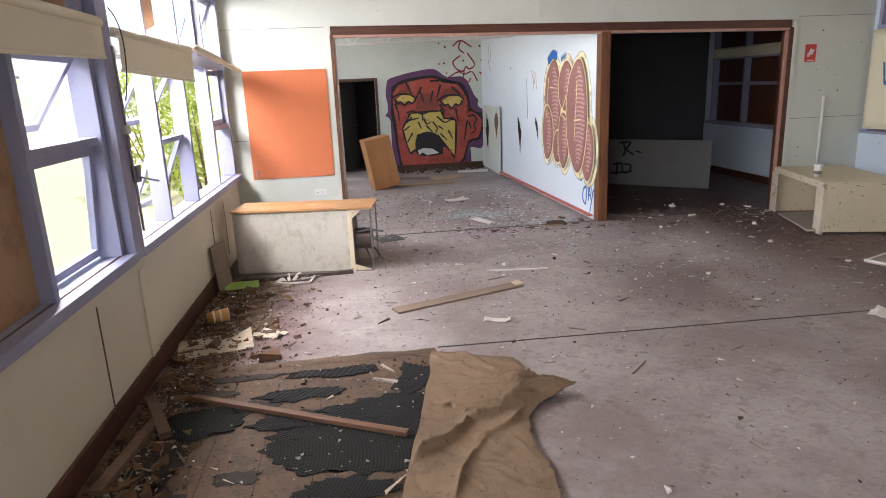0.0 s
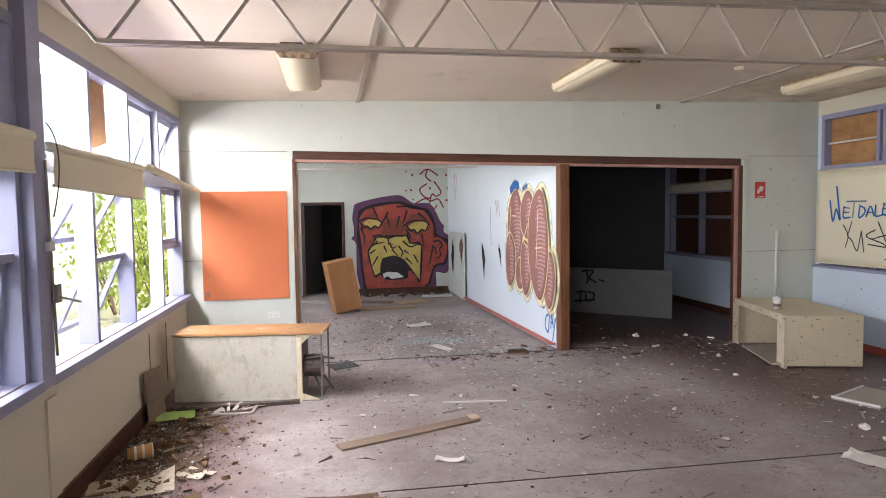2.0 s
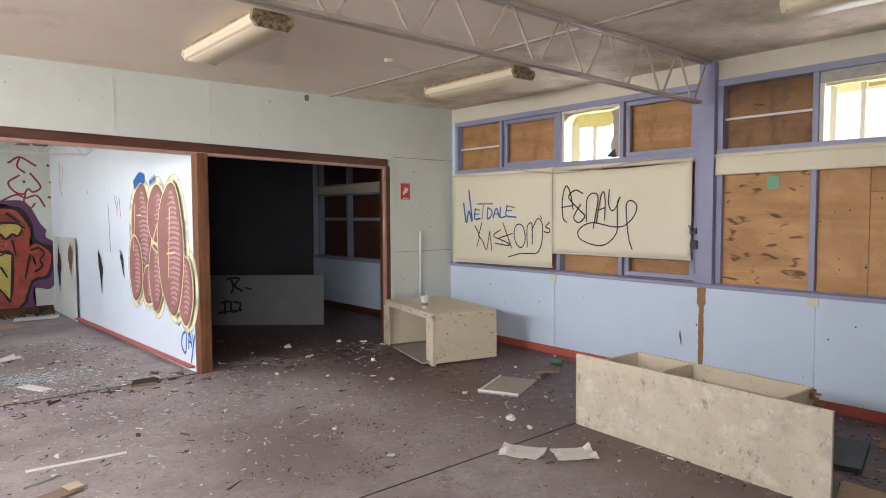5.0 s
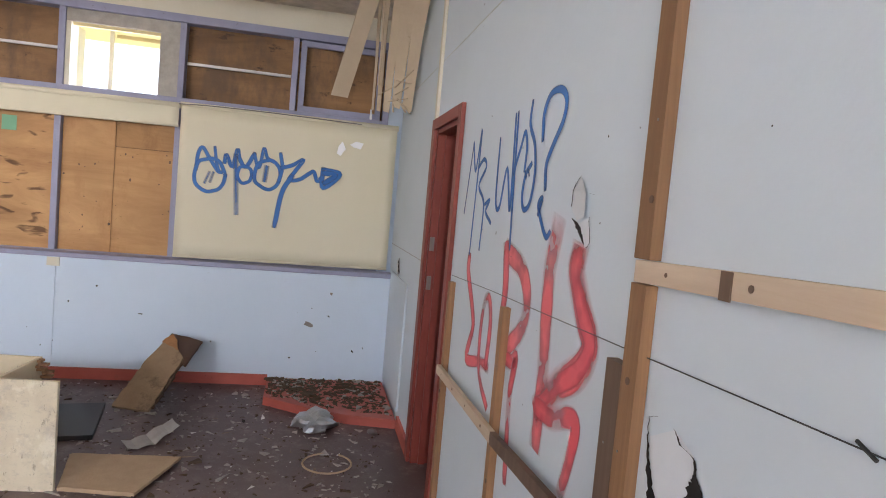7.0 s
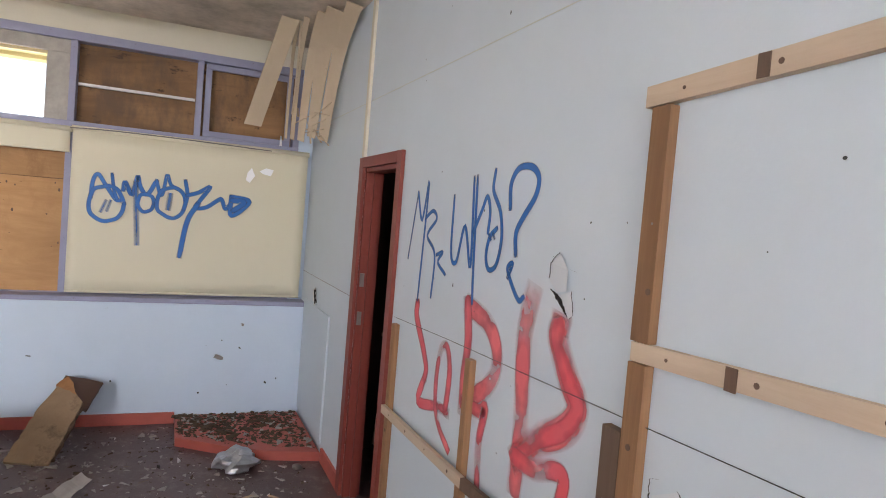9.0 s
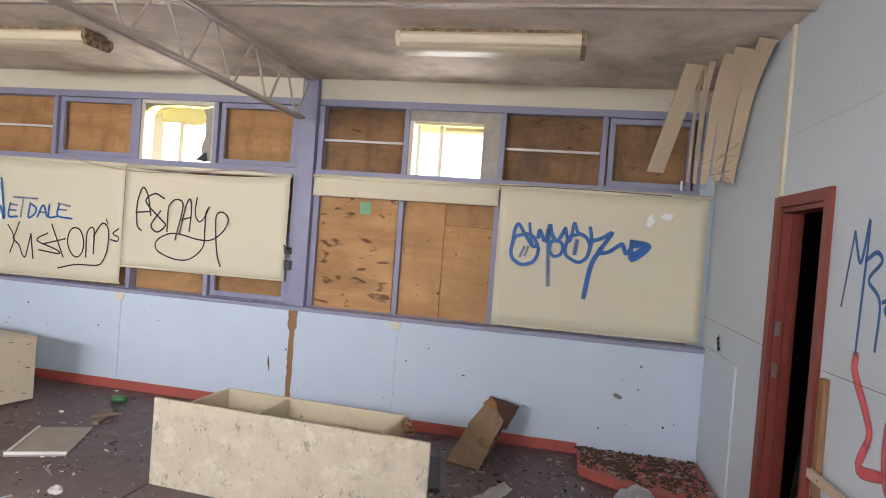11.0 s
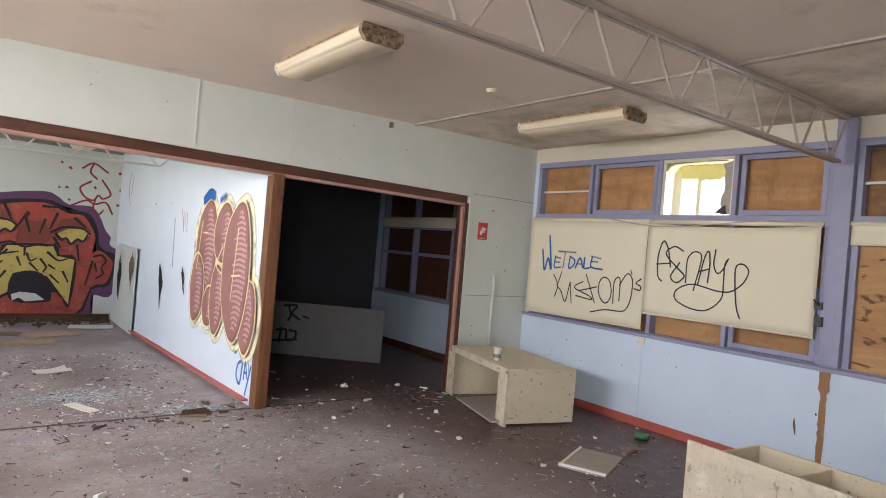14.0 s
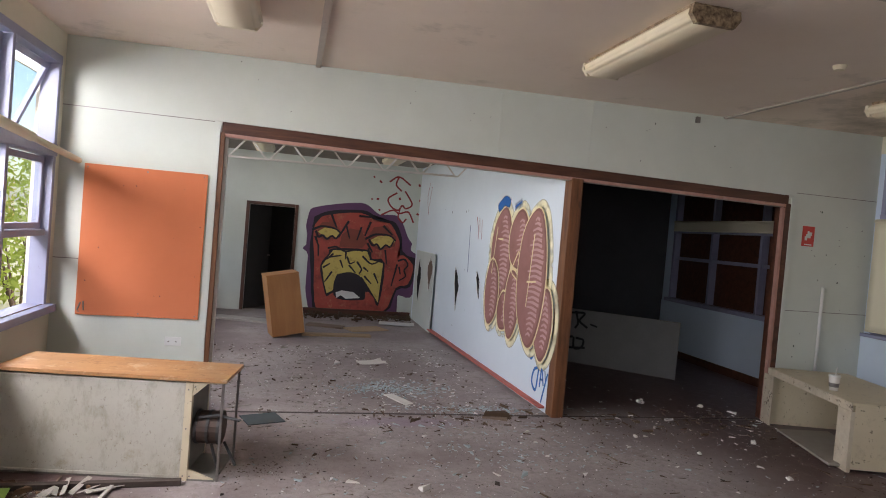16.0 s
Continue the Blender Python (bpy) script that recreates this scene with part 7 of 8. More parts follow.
tray = thing("drawer_front", pose(4.95, 4.02, 0.0, 0, 0, 24), "pale broken drawer front lying on the floor", "board")
part("panel", box(-0.30, 0.30, -0.19, 0.19, 0.001, 0.014, 0.002), M_SHELF, tray)
part("edge", box(-0.30, -0.28, -0.19, 0.19, 0.0145, 0.032, 0.002), M_WHITE, tray)
part("edge", box(-0.279, 0.30, 0.172, 0.19, 0.0145, 0.026, 0.002), M_WHITE, tray)
plank("stick", (5.38, 4.02), (5.72, 4.12), 0.045, 0.03, M_GREYPLY, "broken brown splintered batten on the floor", "stick")
plank("stick", (5.45, 4.12), (5.62, 3.95), 0.03, 0.02, M_GREYPLY, "short broken batten piece", "stick", 0.031)
sheet("open_booklet", 3.80, 2.83, 0.30, 0.21, -58, M_PAPER, "open white booklet lying face down on the floor", "booklet", 0.004, 0.002, 0.05, 6)
sheet("open_booklet", 4.03, 2.58, 0.28, 0.20, -35, M_PAPER, "white folded pages beside the booklet", "booklet", 0.004, 0.002, 0.05, 7)
sheet("paper_sheet", 1.05, 3.42, 0.20, 0.06, -20, M_PAPER, "folded white paper strip on the floor", "paper", 0.004, 0.002, 0.03, 8)
for x, y, s, seed in ((4.25, 3.35, 0.07, 1), (4.2, 3.12, 0.04, 2), (4.28, 4.95, 0.045, 3), (3.9, 5.5, 0.035, 4), (4.62, 5.75, 0.05, 5), (3.55, 5.9, 0.04, 6), (4.25, 7.0, 0.07, 7), (4.9, 6.9, 0.05, 8)):
    random.seed(seed)
    bm = bmesh.new()
    bmesh.ops.create_icosphere(bm, subdivisions=2, radius=s / 2)
    for v in bm.verts:
        v.co += v.co.normalized() * s * 0.35 * noise.noise(v.co * 40 + Vector((seed, 0, 0)))
        v.co.z = max(v.co.z * 0.7 + s * 0.3, 0.0005)
    ob = tagged(part("crumpled_paper", bm, M_PAPER), "small crumpled ball of white paper on the floor", "paper")
    ob.location = (x, y, 0)
dk = thing("dark_panel", pose(5.35, 1.45, 0.0, 0, 0, 10), "dark broken panel on the floor behind the cupboard", "board")
part("sheet", box(-0.3, 0.3, -0.2, 0.2, 0.001, 0.03, 0.003), M_BLACK, dk)

# Stained particle board, darker in colour for the shade it leans in
M_TORNBOARD = material("torn_particle_board_shaded", (0.36, 0.25, 0.15), 0.85, (0.22, 0.145, 0.085), 7, 0.8, 0.3, 60, stain=(0.10, 0.06, 0.035), stain_at=0.56, stain_scale=6)
# broken chipboard seat leaning by the wall
lb = thing("broken_cupboard_door", pose(5.60, 1.13, 0.006, 0, -32, -19), "broken particle board leaning on the wall, flaking", "board")


def slab(outline, z0, z1, rag=0.0, seed=1):
    """A flat board with the given outline, its edges crumbled by rag."""
    rng = random.Random(seed)
    ring = []
    for i, (x, y) in enumerate(outline):
        x2, y2 = outline[(i + 1) % len(outline)]
        n = max(1, int(math.hypot(x2 - x, y2 - y) / 0.035)) if rag else 1
        ring += [(x + (x2 - x) * k / n + rng.uniform(-rag, rag), y + (y2 - y) * k / n + rng.uniform(-rag, rag)) for k in range(n)]
    bm = bmesh.new()
    lo, hi = [[bm.verts.new((x, y, z)) for x, y in ring] for z in (z0, z1)]
    bm.faces.new(lo)
    bm.faces.new(hi)
    for i in range(len(ring)):
        j = (i + 1) % len(ring)
        bm.faces.new([lo[i], lo[j], hi[j], hi[i]])
    bmesh.ops.triangulate(bm, faces=bm.faces[:])
    return bm


part("face", slab([(0, -0.135), (0.50, -0.125), (0.56, -0.06), (0.60, 0.04), (0.62, 0.10), (0.42, 0.128), (0, 0.135)], 0.0, 0.018, 0.005, 3), M_TORNBOARD, lb)
part("torn_layer", slab([(0.51, -0.10), (0.60, -0.03), (0.72, 0.07), (0.68, 0.11), (0.56, 0.10), (0.53, 0.02)], 0.0045, 0.016, 0.010, 5), material("raw_torn_chipboard", (0.44, 0.21, 0.085), 0.9, (0.24, 0.11, 0.045), 26, 0.7, 0.4, 70), lb, "raw orange-brown torn chipboard")
part("back_board", slab([(0.44, -0.16), (0.70, -0.17), (0.745, 0.10), (0.60, 0.115)], -0.016, -0.001, 0.004, 7), material("dark_brown_laminate", (0.09, 0.045, 0.03), 0.5, (0.06, 0.03, 0.02), 6, 0.8), lb, "dark brown laminate backing")
part("crumbled_edge", slab([(0.04, -0.148), (0.46, -0.142), (0.46, -0.126), (0.04, -0.134)], -0.004, 0.012, 0.008, 9), material("wet_chipboard_edge", (0.10, 0.06, 0.035), 0.9), lb)

for z, shift, seed, lab in ((0.001, 0.0, 13, "pale particle board sheet on the floor"), (0.0185, -0.03, 17, "second particle board lying on the first")):
    bd = thing("broken_board", pose(shift, 0.7 * shift, z), lab, "board")
    part("sheet", slab([(4.842, 1.237), (4.80, 0.668), (4.36, 0.80), (4.43, 1.15)], 0.0, 0.016, 0.003, seed), M_PALEBOARD, bd)

# crumpled foil and bent metal plate
for nm, x, y, s, mat, lab in (("foil_wad", 5.36, -0.08, 0.125, material("crumpled_foil", (0.62, 0.63, 0.65), 0.3, (0.40, 0.41, 0.43), 12, 0.6, 0.8, 30, metal=0.9), "crumpled silver foil insulation by the plinth"),
                              ("foil_wad", 5.25, -0.46, 0.035, M_METAL, "small crushed metal scrap by the plinth")):
    bm = bmesh.new()
    bmesh.ops.create_icosphere(bm, subdivisions=3, radius=s)
    for v in bm.verts:
        v.co += v.co.normalized() * s * 0.5 * noise.noise(v.co * 14) + Vector((0, 0, s * 0.12 * noise.noise(v.co * 30)))
        v.co.z = v.co.z * 0.6 + s * 0.3
        v.co.z = max(v.co.z, 0.001)
    ob = tagged(part(nm, bm, mat), lab, "scrap metal")
    ob.location = (x, y, 0)
rim = thing("hoop", pose(4.75, -0.15, 0.008, 0, 0, 0), "thin grey plastic hoop lying on the floor", "hoop")
bm = bmesh.new()
for i in range(22):
    a, b = i * 2 * math.pi / 24, (i + 1) * 2 * math.pi / 24
    add_bar(bm, (0.14 * math.cos(a), 0.14 * math.sin(a), 0), (0.14 * math.cos(b), 0.14 * math.sin(b), 0), 0.012, None, 6)
part("ring", bm, M_PALEBOARD, rim)

bm = bmesh.new()
prev = None
for i in range(13):
    u = i / 12 - 0.5
    z = 0.004 + 0.16 * max(0.0, u) ** 1.4 + 0.012 * abs(math.sin(u * 9))
    row = [bm.verts.new((u * 0.30, k * 0.09 * (1 - 0.5 * abs(u)) + 0.03 * math.sin(u * 5), z + 0.012 * abs(k) * (u + 0.5))) for k in (-1, -0.3, 0.4, 1)]
    if prev:
        for k in range(3):
            bm.faces.new([prev[k], prev[k + 1], row[k + 1], row[k]])
    prev = row
plate = tagged(part("bent_metal_plate", bm, material("pale_bent_sheet", (0.46, 0.45, 0.43), 0.45, (0.28, 0.26, 0.24), 12, 0.7, metal=0.3)), "bent grey sheet metal scrap on the floor", "scrap metal")
plate.matrix_world = pose(5.08, 0.88, 0.0, 0, 0, -60)
md = plate.modifiers.new("thick", "SOLIDIFY")
md.thickness, md.offset = 0.002, 1

# far room: sheets and boards lying about
plank("plank", (-0.75, 11.6), (0.3, 11.25), 0.30, 0.03, M_OLDWHITE, "pale board lying on the far floor")
plank("plank", (0.75, 10.25), (1.75, 10.35), 0.16, 0.03, M_PALEBOARD, "pale narrow board on the far floor")
plank("plank", (0.85, 11.2), (1.4, 11.0), 0.2, 0.03, M_GREYPLY, "grey board behind the veneered cabinet")
sheet("board_sheet", 1.75, 11.0, 0.65, 0.38, 25, M_PALEBOARD, "thin brown board on the far floor", "board", 0.012, 0.002, 0.0, 9)
sheet("board_sheet", 2.35, 11.6, 0.6, 0.3, -10, M_WHITE, "white broken sheet at the mural's foot", "board", 0.012, 0.002, 0.02, 10)
sheet("paper_sheet", 1.55, 8.55, 0.35, 0.2, 20, M_PAPER, "scrap of pale paper on the far floor", "paper", 0.004, 0.002, 0.03, 12)
sheet("paper_sheet", 1.62, 6.95, 0.10, 0.36, 25, M_PAPER, "narrow white strip on the threshold", "paper", 0.01, 0.002, 0.0, 13)
sheet("glass_sheet", 0.39, 6.29, 0.30, 0.26, 20, material("dusty_dark_glass", (0.06, 0.08, 0.09), 0.25, (0.10, 0.12, 0.13), 5, 0.8), "dark sheet of glass lying beside the cabinet", "glass", 0.006, 0.002, 0.0, 14)
random.seed(21)
for i in range(5):
    x, y = random.uniform(1.9, 2.7), random.uniform(6.35, 6.75)
    plank("stick", (x, y), (x + random.uniform(-0.25, 0.25), y + random.uniform(-0.1, 0.1)), random.uniform(0.02, 0.05), random.uniform(0.006, 0.02), M_GREYPLY, "splintered brown wood scrap on the threshold", "wood scrap")

# door leaf in the far doorway
dl = thing("door_1", pose(-0.235, YE + 0.06, 0.0, 0, 0, 62), "dark door leaf standing open in the far doorway", "door", kind="structure")
part("leaf", box(0, 0.74, 0, 0.036, 0.01, 1.85, 0.003), M_DOORWAY_SHADE, dl)
part("door_handle", bar((0.68, -0.05, 0.95), (0.68, 0.0, 0.95), 0.03, None, 10), M_METAL, dl)

# ---- hanging lining boards in the corner ----
M_LATH = material("peeling_ceiling_strip", (0.62, 0.51, 0.37), 0.8, (0.50, 0.40, 0.28), 5, 0.8, 0.15, 60, stain=(0.30, 0.22, 0.14), stain_at=0.66, stain_scale=8)


def hanging_strip(pts, w0, w1, across, thick=0.007):
    """A thin board bent along a few points; across: the way its width runs."""
    path = [Vector(p) for p in pts]
    n = len(path)
    fine = []
    for i in range((n - 1) * 6 + 1):
        k, t = min(i // 6, n - 2), (i / 6) - min(i // 6, n - 2)
        p0, p1, p2, p3 = path[max(k - 1, 0)], path[k], path[k + 1], path[min(k + 2, n - 1)]
        fine.append(0.5 * (2 * p1 + (p2 - p0) * t + (2 * p0 - 5 * p1 + 4 * p2 - p3) * t * t + (3 * p1 - p0 - 3 * p2 + p3) * t ** 3))
    bm = bmesh.new()
    side = Vector(across).normalized()
    prev = None
    for i, p in enumerate(fine):
        d = (fine[min(i + 1, len(fine) - 1)] - fine[max(i - 1, 0)]).normalized()
        off = d.cross(side).normalized() * thick
        w = (w0 + (w1 - w0) * i / (len(fine) - 1)) / 2
        row = [bm.verts.new(q) for q in (p - side * w, p + side * w, p + side * w + off, p - side * w + off)]
        if prev:
            for k in range(4):
                bm.faces.new([prev[k], prev[(k + 1) % 4], row[(k + 1) % 4], row[k]])
        else:
            bm.faces.new(row)
        prev = row
    bm.faces.new(prev)
    return tagged(part("hanging_strip", bm, M_LATH), "loose ceiling strip hanging down in the corner", "ceiling strip", "hanging ceiling strips")


hanging_strip([(5.62, -0.26, 3.0), (5.77, -0.17, 2.62), (5.90, -0.09, 2.28)], 0.13, 0.13, (0.35, -0.94, 0))
hanging_strip([(5.02, -0.55, 2.985), (5.40, -0.565, 2.80), (5.64, -0.575, 2.52), (5.80, -0.58, 2.22)], 0.10, 0.07, (0.25, 0.93, 0.25))
hanging_strip([(5.20, -0.48, 2.985), (5.53, -0.49, 2.82), (5.72, -0.50, 2.54), (5.86, -0.505, 2.24)], 0.13, 0.06, (0.25, 0.93, 0.25))
hanging_strip([(5.36, -0.43, 3.0), (5.64, -0.435, 2.82), (5.82, -0.44, 2.54), (5.92, -0.44, 2.21)], 0.08, 0.05, (0.25, 0.93, 0.25))
hanging_strip([(5.54, -0.36, 3.0), (5.76, -0.37, 2.82), (5.92, -0.385, 2.55), (5.99, -0.39, 2.22)], 0.04, 0.03, (0.3, 0.9, 0.3))
hanging_strip([(5.64, -0.32, 3.0), (5.84, -0.33, 2.84), (5.98, -0.345, 2.56), (6.04, -0.35, 2.23)], 0.025, 0.018, (0.3, 0.9, 0.3))
hanging_strip([(5.62, -0.335, 2.99), (5.80, -0.36, 2.66), (5.95, -0.37, 2.40)], 0.015, 0.012, (0.3, 0.9, 0.3))
bm = bmesh.new()
random.seed(31)
for i in range(14):
    x, z = random.uniform(5.5, 5.95), random.uniform(2.2, 2.4)
    add_bar(bm, (x, -0.58 + random.uniform(0, 0.2), z), (x + random.uniform(-0.12, 0.12), -0.5 + random.uniform(-0.1, 0.1), z + random.uniform(-0.08, 0.12)), 0.012, 0.004)
tagged(part("splintered_lath", bm, M_LATH), "splintered lath ends caught on the transom", "splinters", kind="stuff")

# ---- torn floor patch ----


def blob(name, cx, cy, rx, ry, z, mat, label, cat, seed, rough=0.35, n=64, t=0.004):
    """A flat ragged patch with its own edge."""
    bm = bmesh.new()
    ring = []
    for i in range(n):
        a = 2 * math.pi * i / n
        r = 1 + rough * noise.noise(Vector((math.cos(a) * 1.8, math.sin(a) * 1.8, seed))) + rough * 0.5 * noise.noise(Vector((math.cos(a) * 6, math.sin(a) * 6, seed)))
        ring.append((cx + rx * r * math.cos(a), cy + ry * r * math.sin(a)))
    top = [bm.verts.new((x, y, z + t)) for x, y in ring]
    bot = [bm.verts.new((x, y, z)) for x, y in ring]
    bmesh.ops.triangulate(bm, faces=[bm.faces.new(top)])
    for i in range(n):
        bm.faces.new([bot[i], bot[(i + 1) % n], top[(i + 1) % n], top[i]])
    return tagged(part(name, bm, mat), label, cat)


bm = bmesh.new()
random.seed(41)
ring = [(-1.24, 1.0), (0.45, 1.0), (0.55, 2.0), (0.5, 2.85)]
for i in range(30):
    x = 0.5 - i * 1.74 / 29
    ring.append((x, 2.93 + 0.03 * noise.noise(Vector((x * 5, 0, 3))) + 0.02 * (0.5 - x)))
top = [bm.verts.new((x, y, 0.003)) for x, y in ring]
bmesh.ops.triangulate(bm, faces=[bm.faces.new(top)])
tagged(part("floor_patch", bm, M_UNDERLAY), "bare brown floor boards where the vinyl is torn away", "floor", kind="structure")
bm = bmesh.new()
prev = None
for i in range(60):
    x = -1.22 + i * 1.75 / 59
    w = 0.05 + 0.02 * noise.noise(Vector((x * 4, 1, 0)))
    yc = 2.98 + 0.02 * noise.noise(Vector((x * 5, 0, 3)))
    row = [bm.verts.new((x, yc - w, 0.005)), bm.verts.new((x, yc - w * 0.3, 0.016 + 0.008 * noise.noise(Vector((x * 9, 2, 0))))), bm.verts.new((x, yc + w, 0.004))]
    if prev:
        for k in (0, 1):
            bm.faces.new([prev[k], prev[k + 1], row[k + 1], row[k]])
    prev = row
tagged(part("vinyl_edge", bm, M_UNDERLAY, smooth=True), "curled brown edge of the torn floor covering", "floor covering")

M_SOIL = material("caked_black_dirt", (0.045, 0.034, 0.026), 0.9, (0.02, 0.016, 0.013), 14, 0.7, 0.5, 90)
M_MAT = bpy.data.materials.new("black_ribbed_rubber")
M_MAT.use_nodes = True
nt = M_MAT.node_tree
bs = nt.nodes["Principled BSDF"]
bs.inputs["Base Color"].default_value = (0.014, 0.014, 0.015, 1)
bs.inputs["Roughness"].default_value = 0.8
bs.inputs["Specular IOR Level"].default_value = 0.25
tcn = nt.nodes.new("ShaderNodeTexCoord")
mpn = nt.nodes.new("ShaderNodeMapping")
mpn.inputs["Rotation"].default_value = (0, 0, radians(-55))
wv = nt.nodes.new("ShaderNodeTexWave")
wv.inputs["Scale"].default_value = 22
wv.inputs["Distortion"].default_value = 0.4
bpn = nt.nodes.new("ShaderNodeBump")
bpn.inputs["Strength"].default_value = 1.0
bpn.inputs["Distance"].default_value = 0.006
nt.links.new(tcn.outputs["Object"], mpn.inputs["Vector"])
nt.links.new(mpn.outputs[0], wv.inputs["Vector"])
nt.links.new(wv.outputs["Fac"], bpn.inputs["Height"])
nt.links.new(bpn.outputs["Normal"], bs.inputs["Normal"])
for cx, cy, rx, ry, sd in ((0.0, 2.0, 0.48, 0.30, 1), (0.2, 2.28, 0.34, 0.14, 2), (-0.32, 2.52, 0.22, 0.08, 3), (-0.1, 2.78, 0.26, 0.07, 4), (0.36, 2.62, 0.14, 0.20, 5), (-0.42, 2.20, 0.16, 0.06, 6), (-0.86, 2.28, 0.22, 0.14, 7), (-0.05, 1.55, 0.2, 0.1, 8)):
    blob("rubber_mat", cx, cy, rx, ry, 0.0045 + 0.0008 * sd, M_MAT, "torn remnant of black ribbed rubber underlay", "rubber mat", sd * 3.1, 0.5 if sd > 1 else 0.42, 120)

for cx, cy, rx, ry, sd in ((-0.95, 2.62, 0.22, 0.12, 11), (-0.62, 2.42, 0.18, 0.07, 12), (-1.0, 1.95, 0.16, 0.2, 13), (-0.75, 2.82, 0.25, 0.05, 14), (-0.55, 1.75, 0.1, 0.05, 15), (-0.35, 2.30, 0.14, 0.04, 16), (-0.95, 1.6, 0.2, 0.14, 17)):
    blob("dirt_patch", cx, cy, rx, ry, 0.0035, M_SOIL, "black dirt caked on the bare boards", "dirt", sd * 2.3, 0.5, 90, 0.003)
M_DRIFT = material("dry_brown_dirt", (0.12, 0.075, 0.047), 0.95, (0.055, 0.035, 0.024), 16, 0.7, 0.6, 70)
for cx, cy, rx, ry, sd in ((-1.02, 3.35, 0.24, 0.36, 21), (-0.98, 4.0, 0.27, 0.42, 22), (-0.95, 4.62, 0.30, 0.34, 23), (-0.72, 3.72, 0.14, 0.22, 25)):
    blob("dirt_patch", cx, cy, rx, ry, 0.001 + 0.0004 * (sd - 20), M_DRIFT, "brown dirt drifted over the vinyl", "dirt", sd * 1.9, 0.7, 140, 0.002)
# board joints of the bare floor
for x in (-0.98, -0.72, -0.46, -0.2):
    structure("board_joint", box(x, x + 0.004, 1.1, 2.88, 0.0031, 0.0042), M_SOIL, "dark joint between bare floor boards", "trim")

# folded-back brown carpet
bm = bmesh.new()
NU, NV = 130, 170


def crease(u, v, a, b, w, h):
    """Height of one pressed ridge between two places on the cloth, with the valley beside it."""
    ax, ay, bx, by = a[0] * 0.55, a[1] * 1.7, b[0] * 0.55, b[1] * 1.7
    px, py = u * 0.55, v * 1.7
    dx, dy = bx - ax, by - ay
    L = math.hypot(dx, dy)
    s = ((px - ax) * dx + (py - ay) * dy) / L / L
    if s < -0.05 or s > 1.05:
        return 0.0
    d = ((px - ax) * dy - (py - ay) * dx) / L + 0.02 * math.sin(s * 5 + a[1] * 20)
    env = max(0.0, min(1.0, 6 * s + 0.3, 6 * (1 - s) + 0.3))
    return env * h * (math.exp(-d / w * 1.6) if d > 0 else math.exp(d / w * 0.45)) * (1 + 0.5 * noise.noise(Vector((s * 6, a[0] * 9, a[1] * 9))))


random.seed(77)
FOLDS = [((0.97, 0.40), (0.45, 0.50), 0.012, 0.034), ((0.47, 0.495), (0.03, 0.74), 0.013, 0.034), ((0.02, 0.03), (0.92, 0.33), 0.014, 0.022), ((0.3, 0.02), (0.98, 0.25), 0.014, 0.02),
         ((0.0, 0.50), (0.36, 0.47), 0.008, -0.016), ((0.12, 0.38), (0.30, 0.43), 0.008, -0.014), ((0.95, 0.44), (0.55, 0.62), 0.016, 0.016), ((0.6, 0.60), (0.3, 0.9), 0.018, 0.02), ((0.1, 0.0), (0.55, 0.10), 0.012, 0.018), ((0.6, 0.03), (0.98, 0.12), 0.012, 0.016)]
for i in range(17):
    v0 = 0.10 + i * 0.021 + random.uniform(-0.01, 0.01)
    FOLDS.append(((random.uniform(0.1, 0.4), v0 + random.uniform(0.02, 0.05)), (random.uniform(0.5, 0.85), v0 * 0.7 + 0.10), random.uniform(0.005, 0.009), random.uniform(0.003, 0.010)))
for i in range(14):
    v0 = random.uniform(0.26, 0.42)
    FOLDS.append(((random.uniform(0.6, 0.75), v0 + random.uniform(-0.06, 0.06)), (1.0, v0), random.uniform(0.006, 0.012), random.uniform(0.008, 0.02)))
rows = []
for i in range(NU + 1):
    u = i / NU
    col = []
    for k in range(NV + 1):
        v = k / NV
        left = Vector((0.50 - 0.36 * v ** 1.1, 2.93 - 1.75 * v))
        right = Vector((1.00 - 0.10 * v - 0.12 * v * v + 0.04 * math.sin(v * 9), 2.70 - 1.55 * v))
        p = left.lerp(right, u)
        tail = math.exp(-((v - 0.34) / 0.07) ** 2)
        p.x += 0.27 * tail * u ** 3
        p.y += 0.02 * noise.noise(Vector((u * 4, v * 6, 9))) + 0.05 * tail * u + (v - 0.34) * 0.9 * tail * u ** 2
        p.x += 0.02 * noise.noise(Vector((u * 3, v * 7, 2))) + 0.02 * u ** 8 * noise.noise(Vector((1, v * 40, 6)))
        q = Vector((p.x * 2.2 + p.y * 1.6, p.y * 0.9 - p.x * 0.7, 0))
        fold = abs(noise.noise(q * 1.6)) * 0.03 + (0.5 - abs(noise.noise(q * 6.3 + Vector((3, 1, 0))))) * 0.007 + 0.0015 * noise.noise(q * 22)
        for a, b, w, h in FOLDS:
            fold += crease(u, v, a, b, w, h) * 1.6
        edge = min(u, 1 - u, v * 1.2) * 8
        fold *= min(1.0, 0.3 + edge)
        fold += tail * u ** 2 * (0.03 + 0.035 * abs(noise.noise(Vector((p.x * 5 + 2, p.y * 30 + p.x * 12, 3)))))
        col.append(bm.verts.new((p.x, p.y, 0.016 + max(0.0, 0.012 + fold))))
    rows.append(col)
for i in range(NU):
    for k in range(NV):
        bm.faces.new([rows[i][k], rows[i + 1][k], rows[i + 1][k + 1], rows[i][k + 1]])
crp = tagged(part("carpet", bm, M_HESSIAN, smooth=True), "folded-back dirty brown carpet, creased and frayed", "carpet")
md = crp.modifiers.new("thick", "SOLIDIFY")
md.thickness, md.offset = 0.008, -1

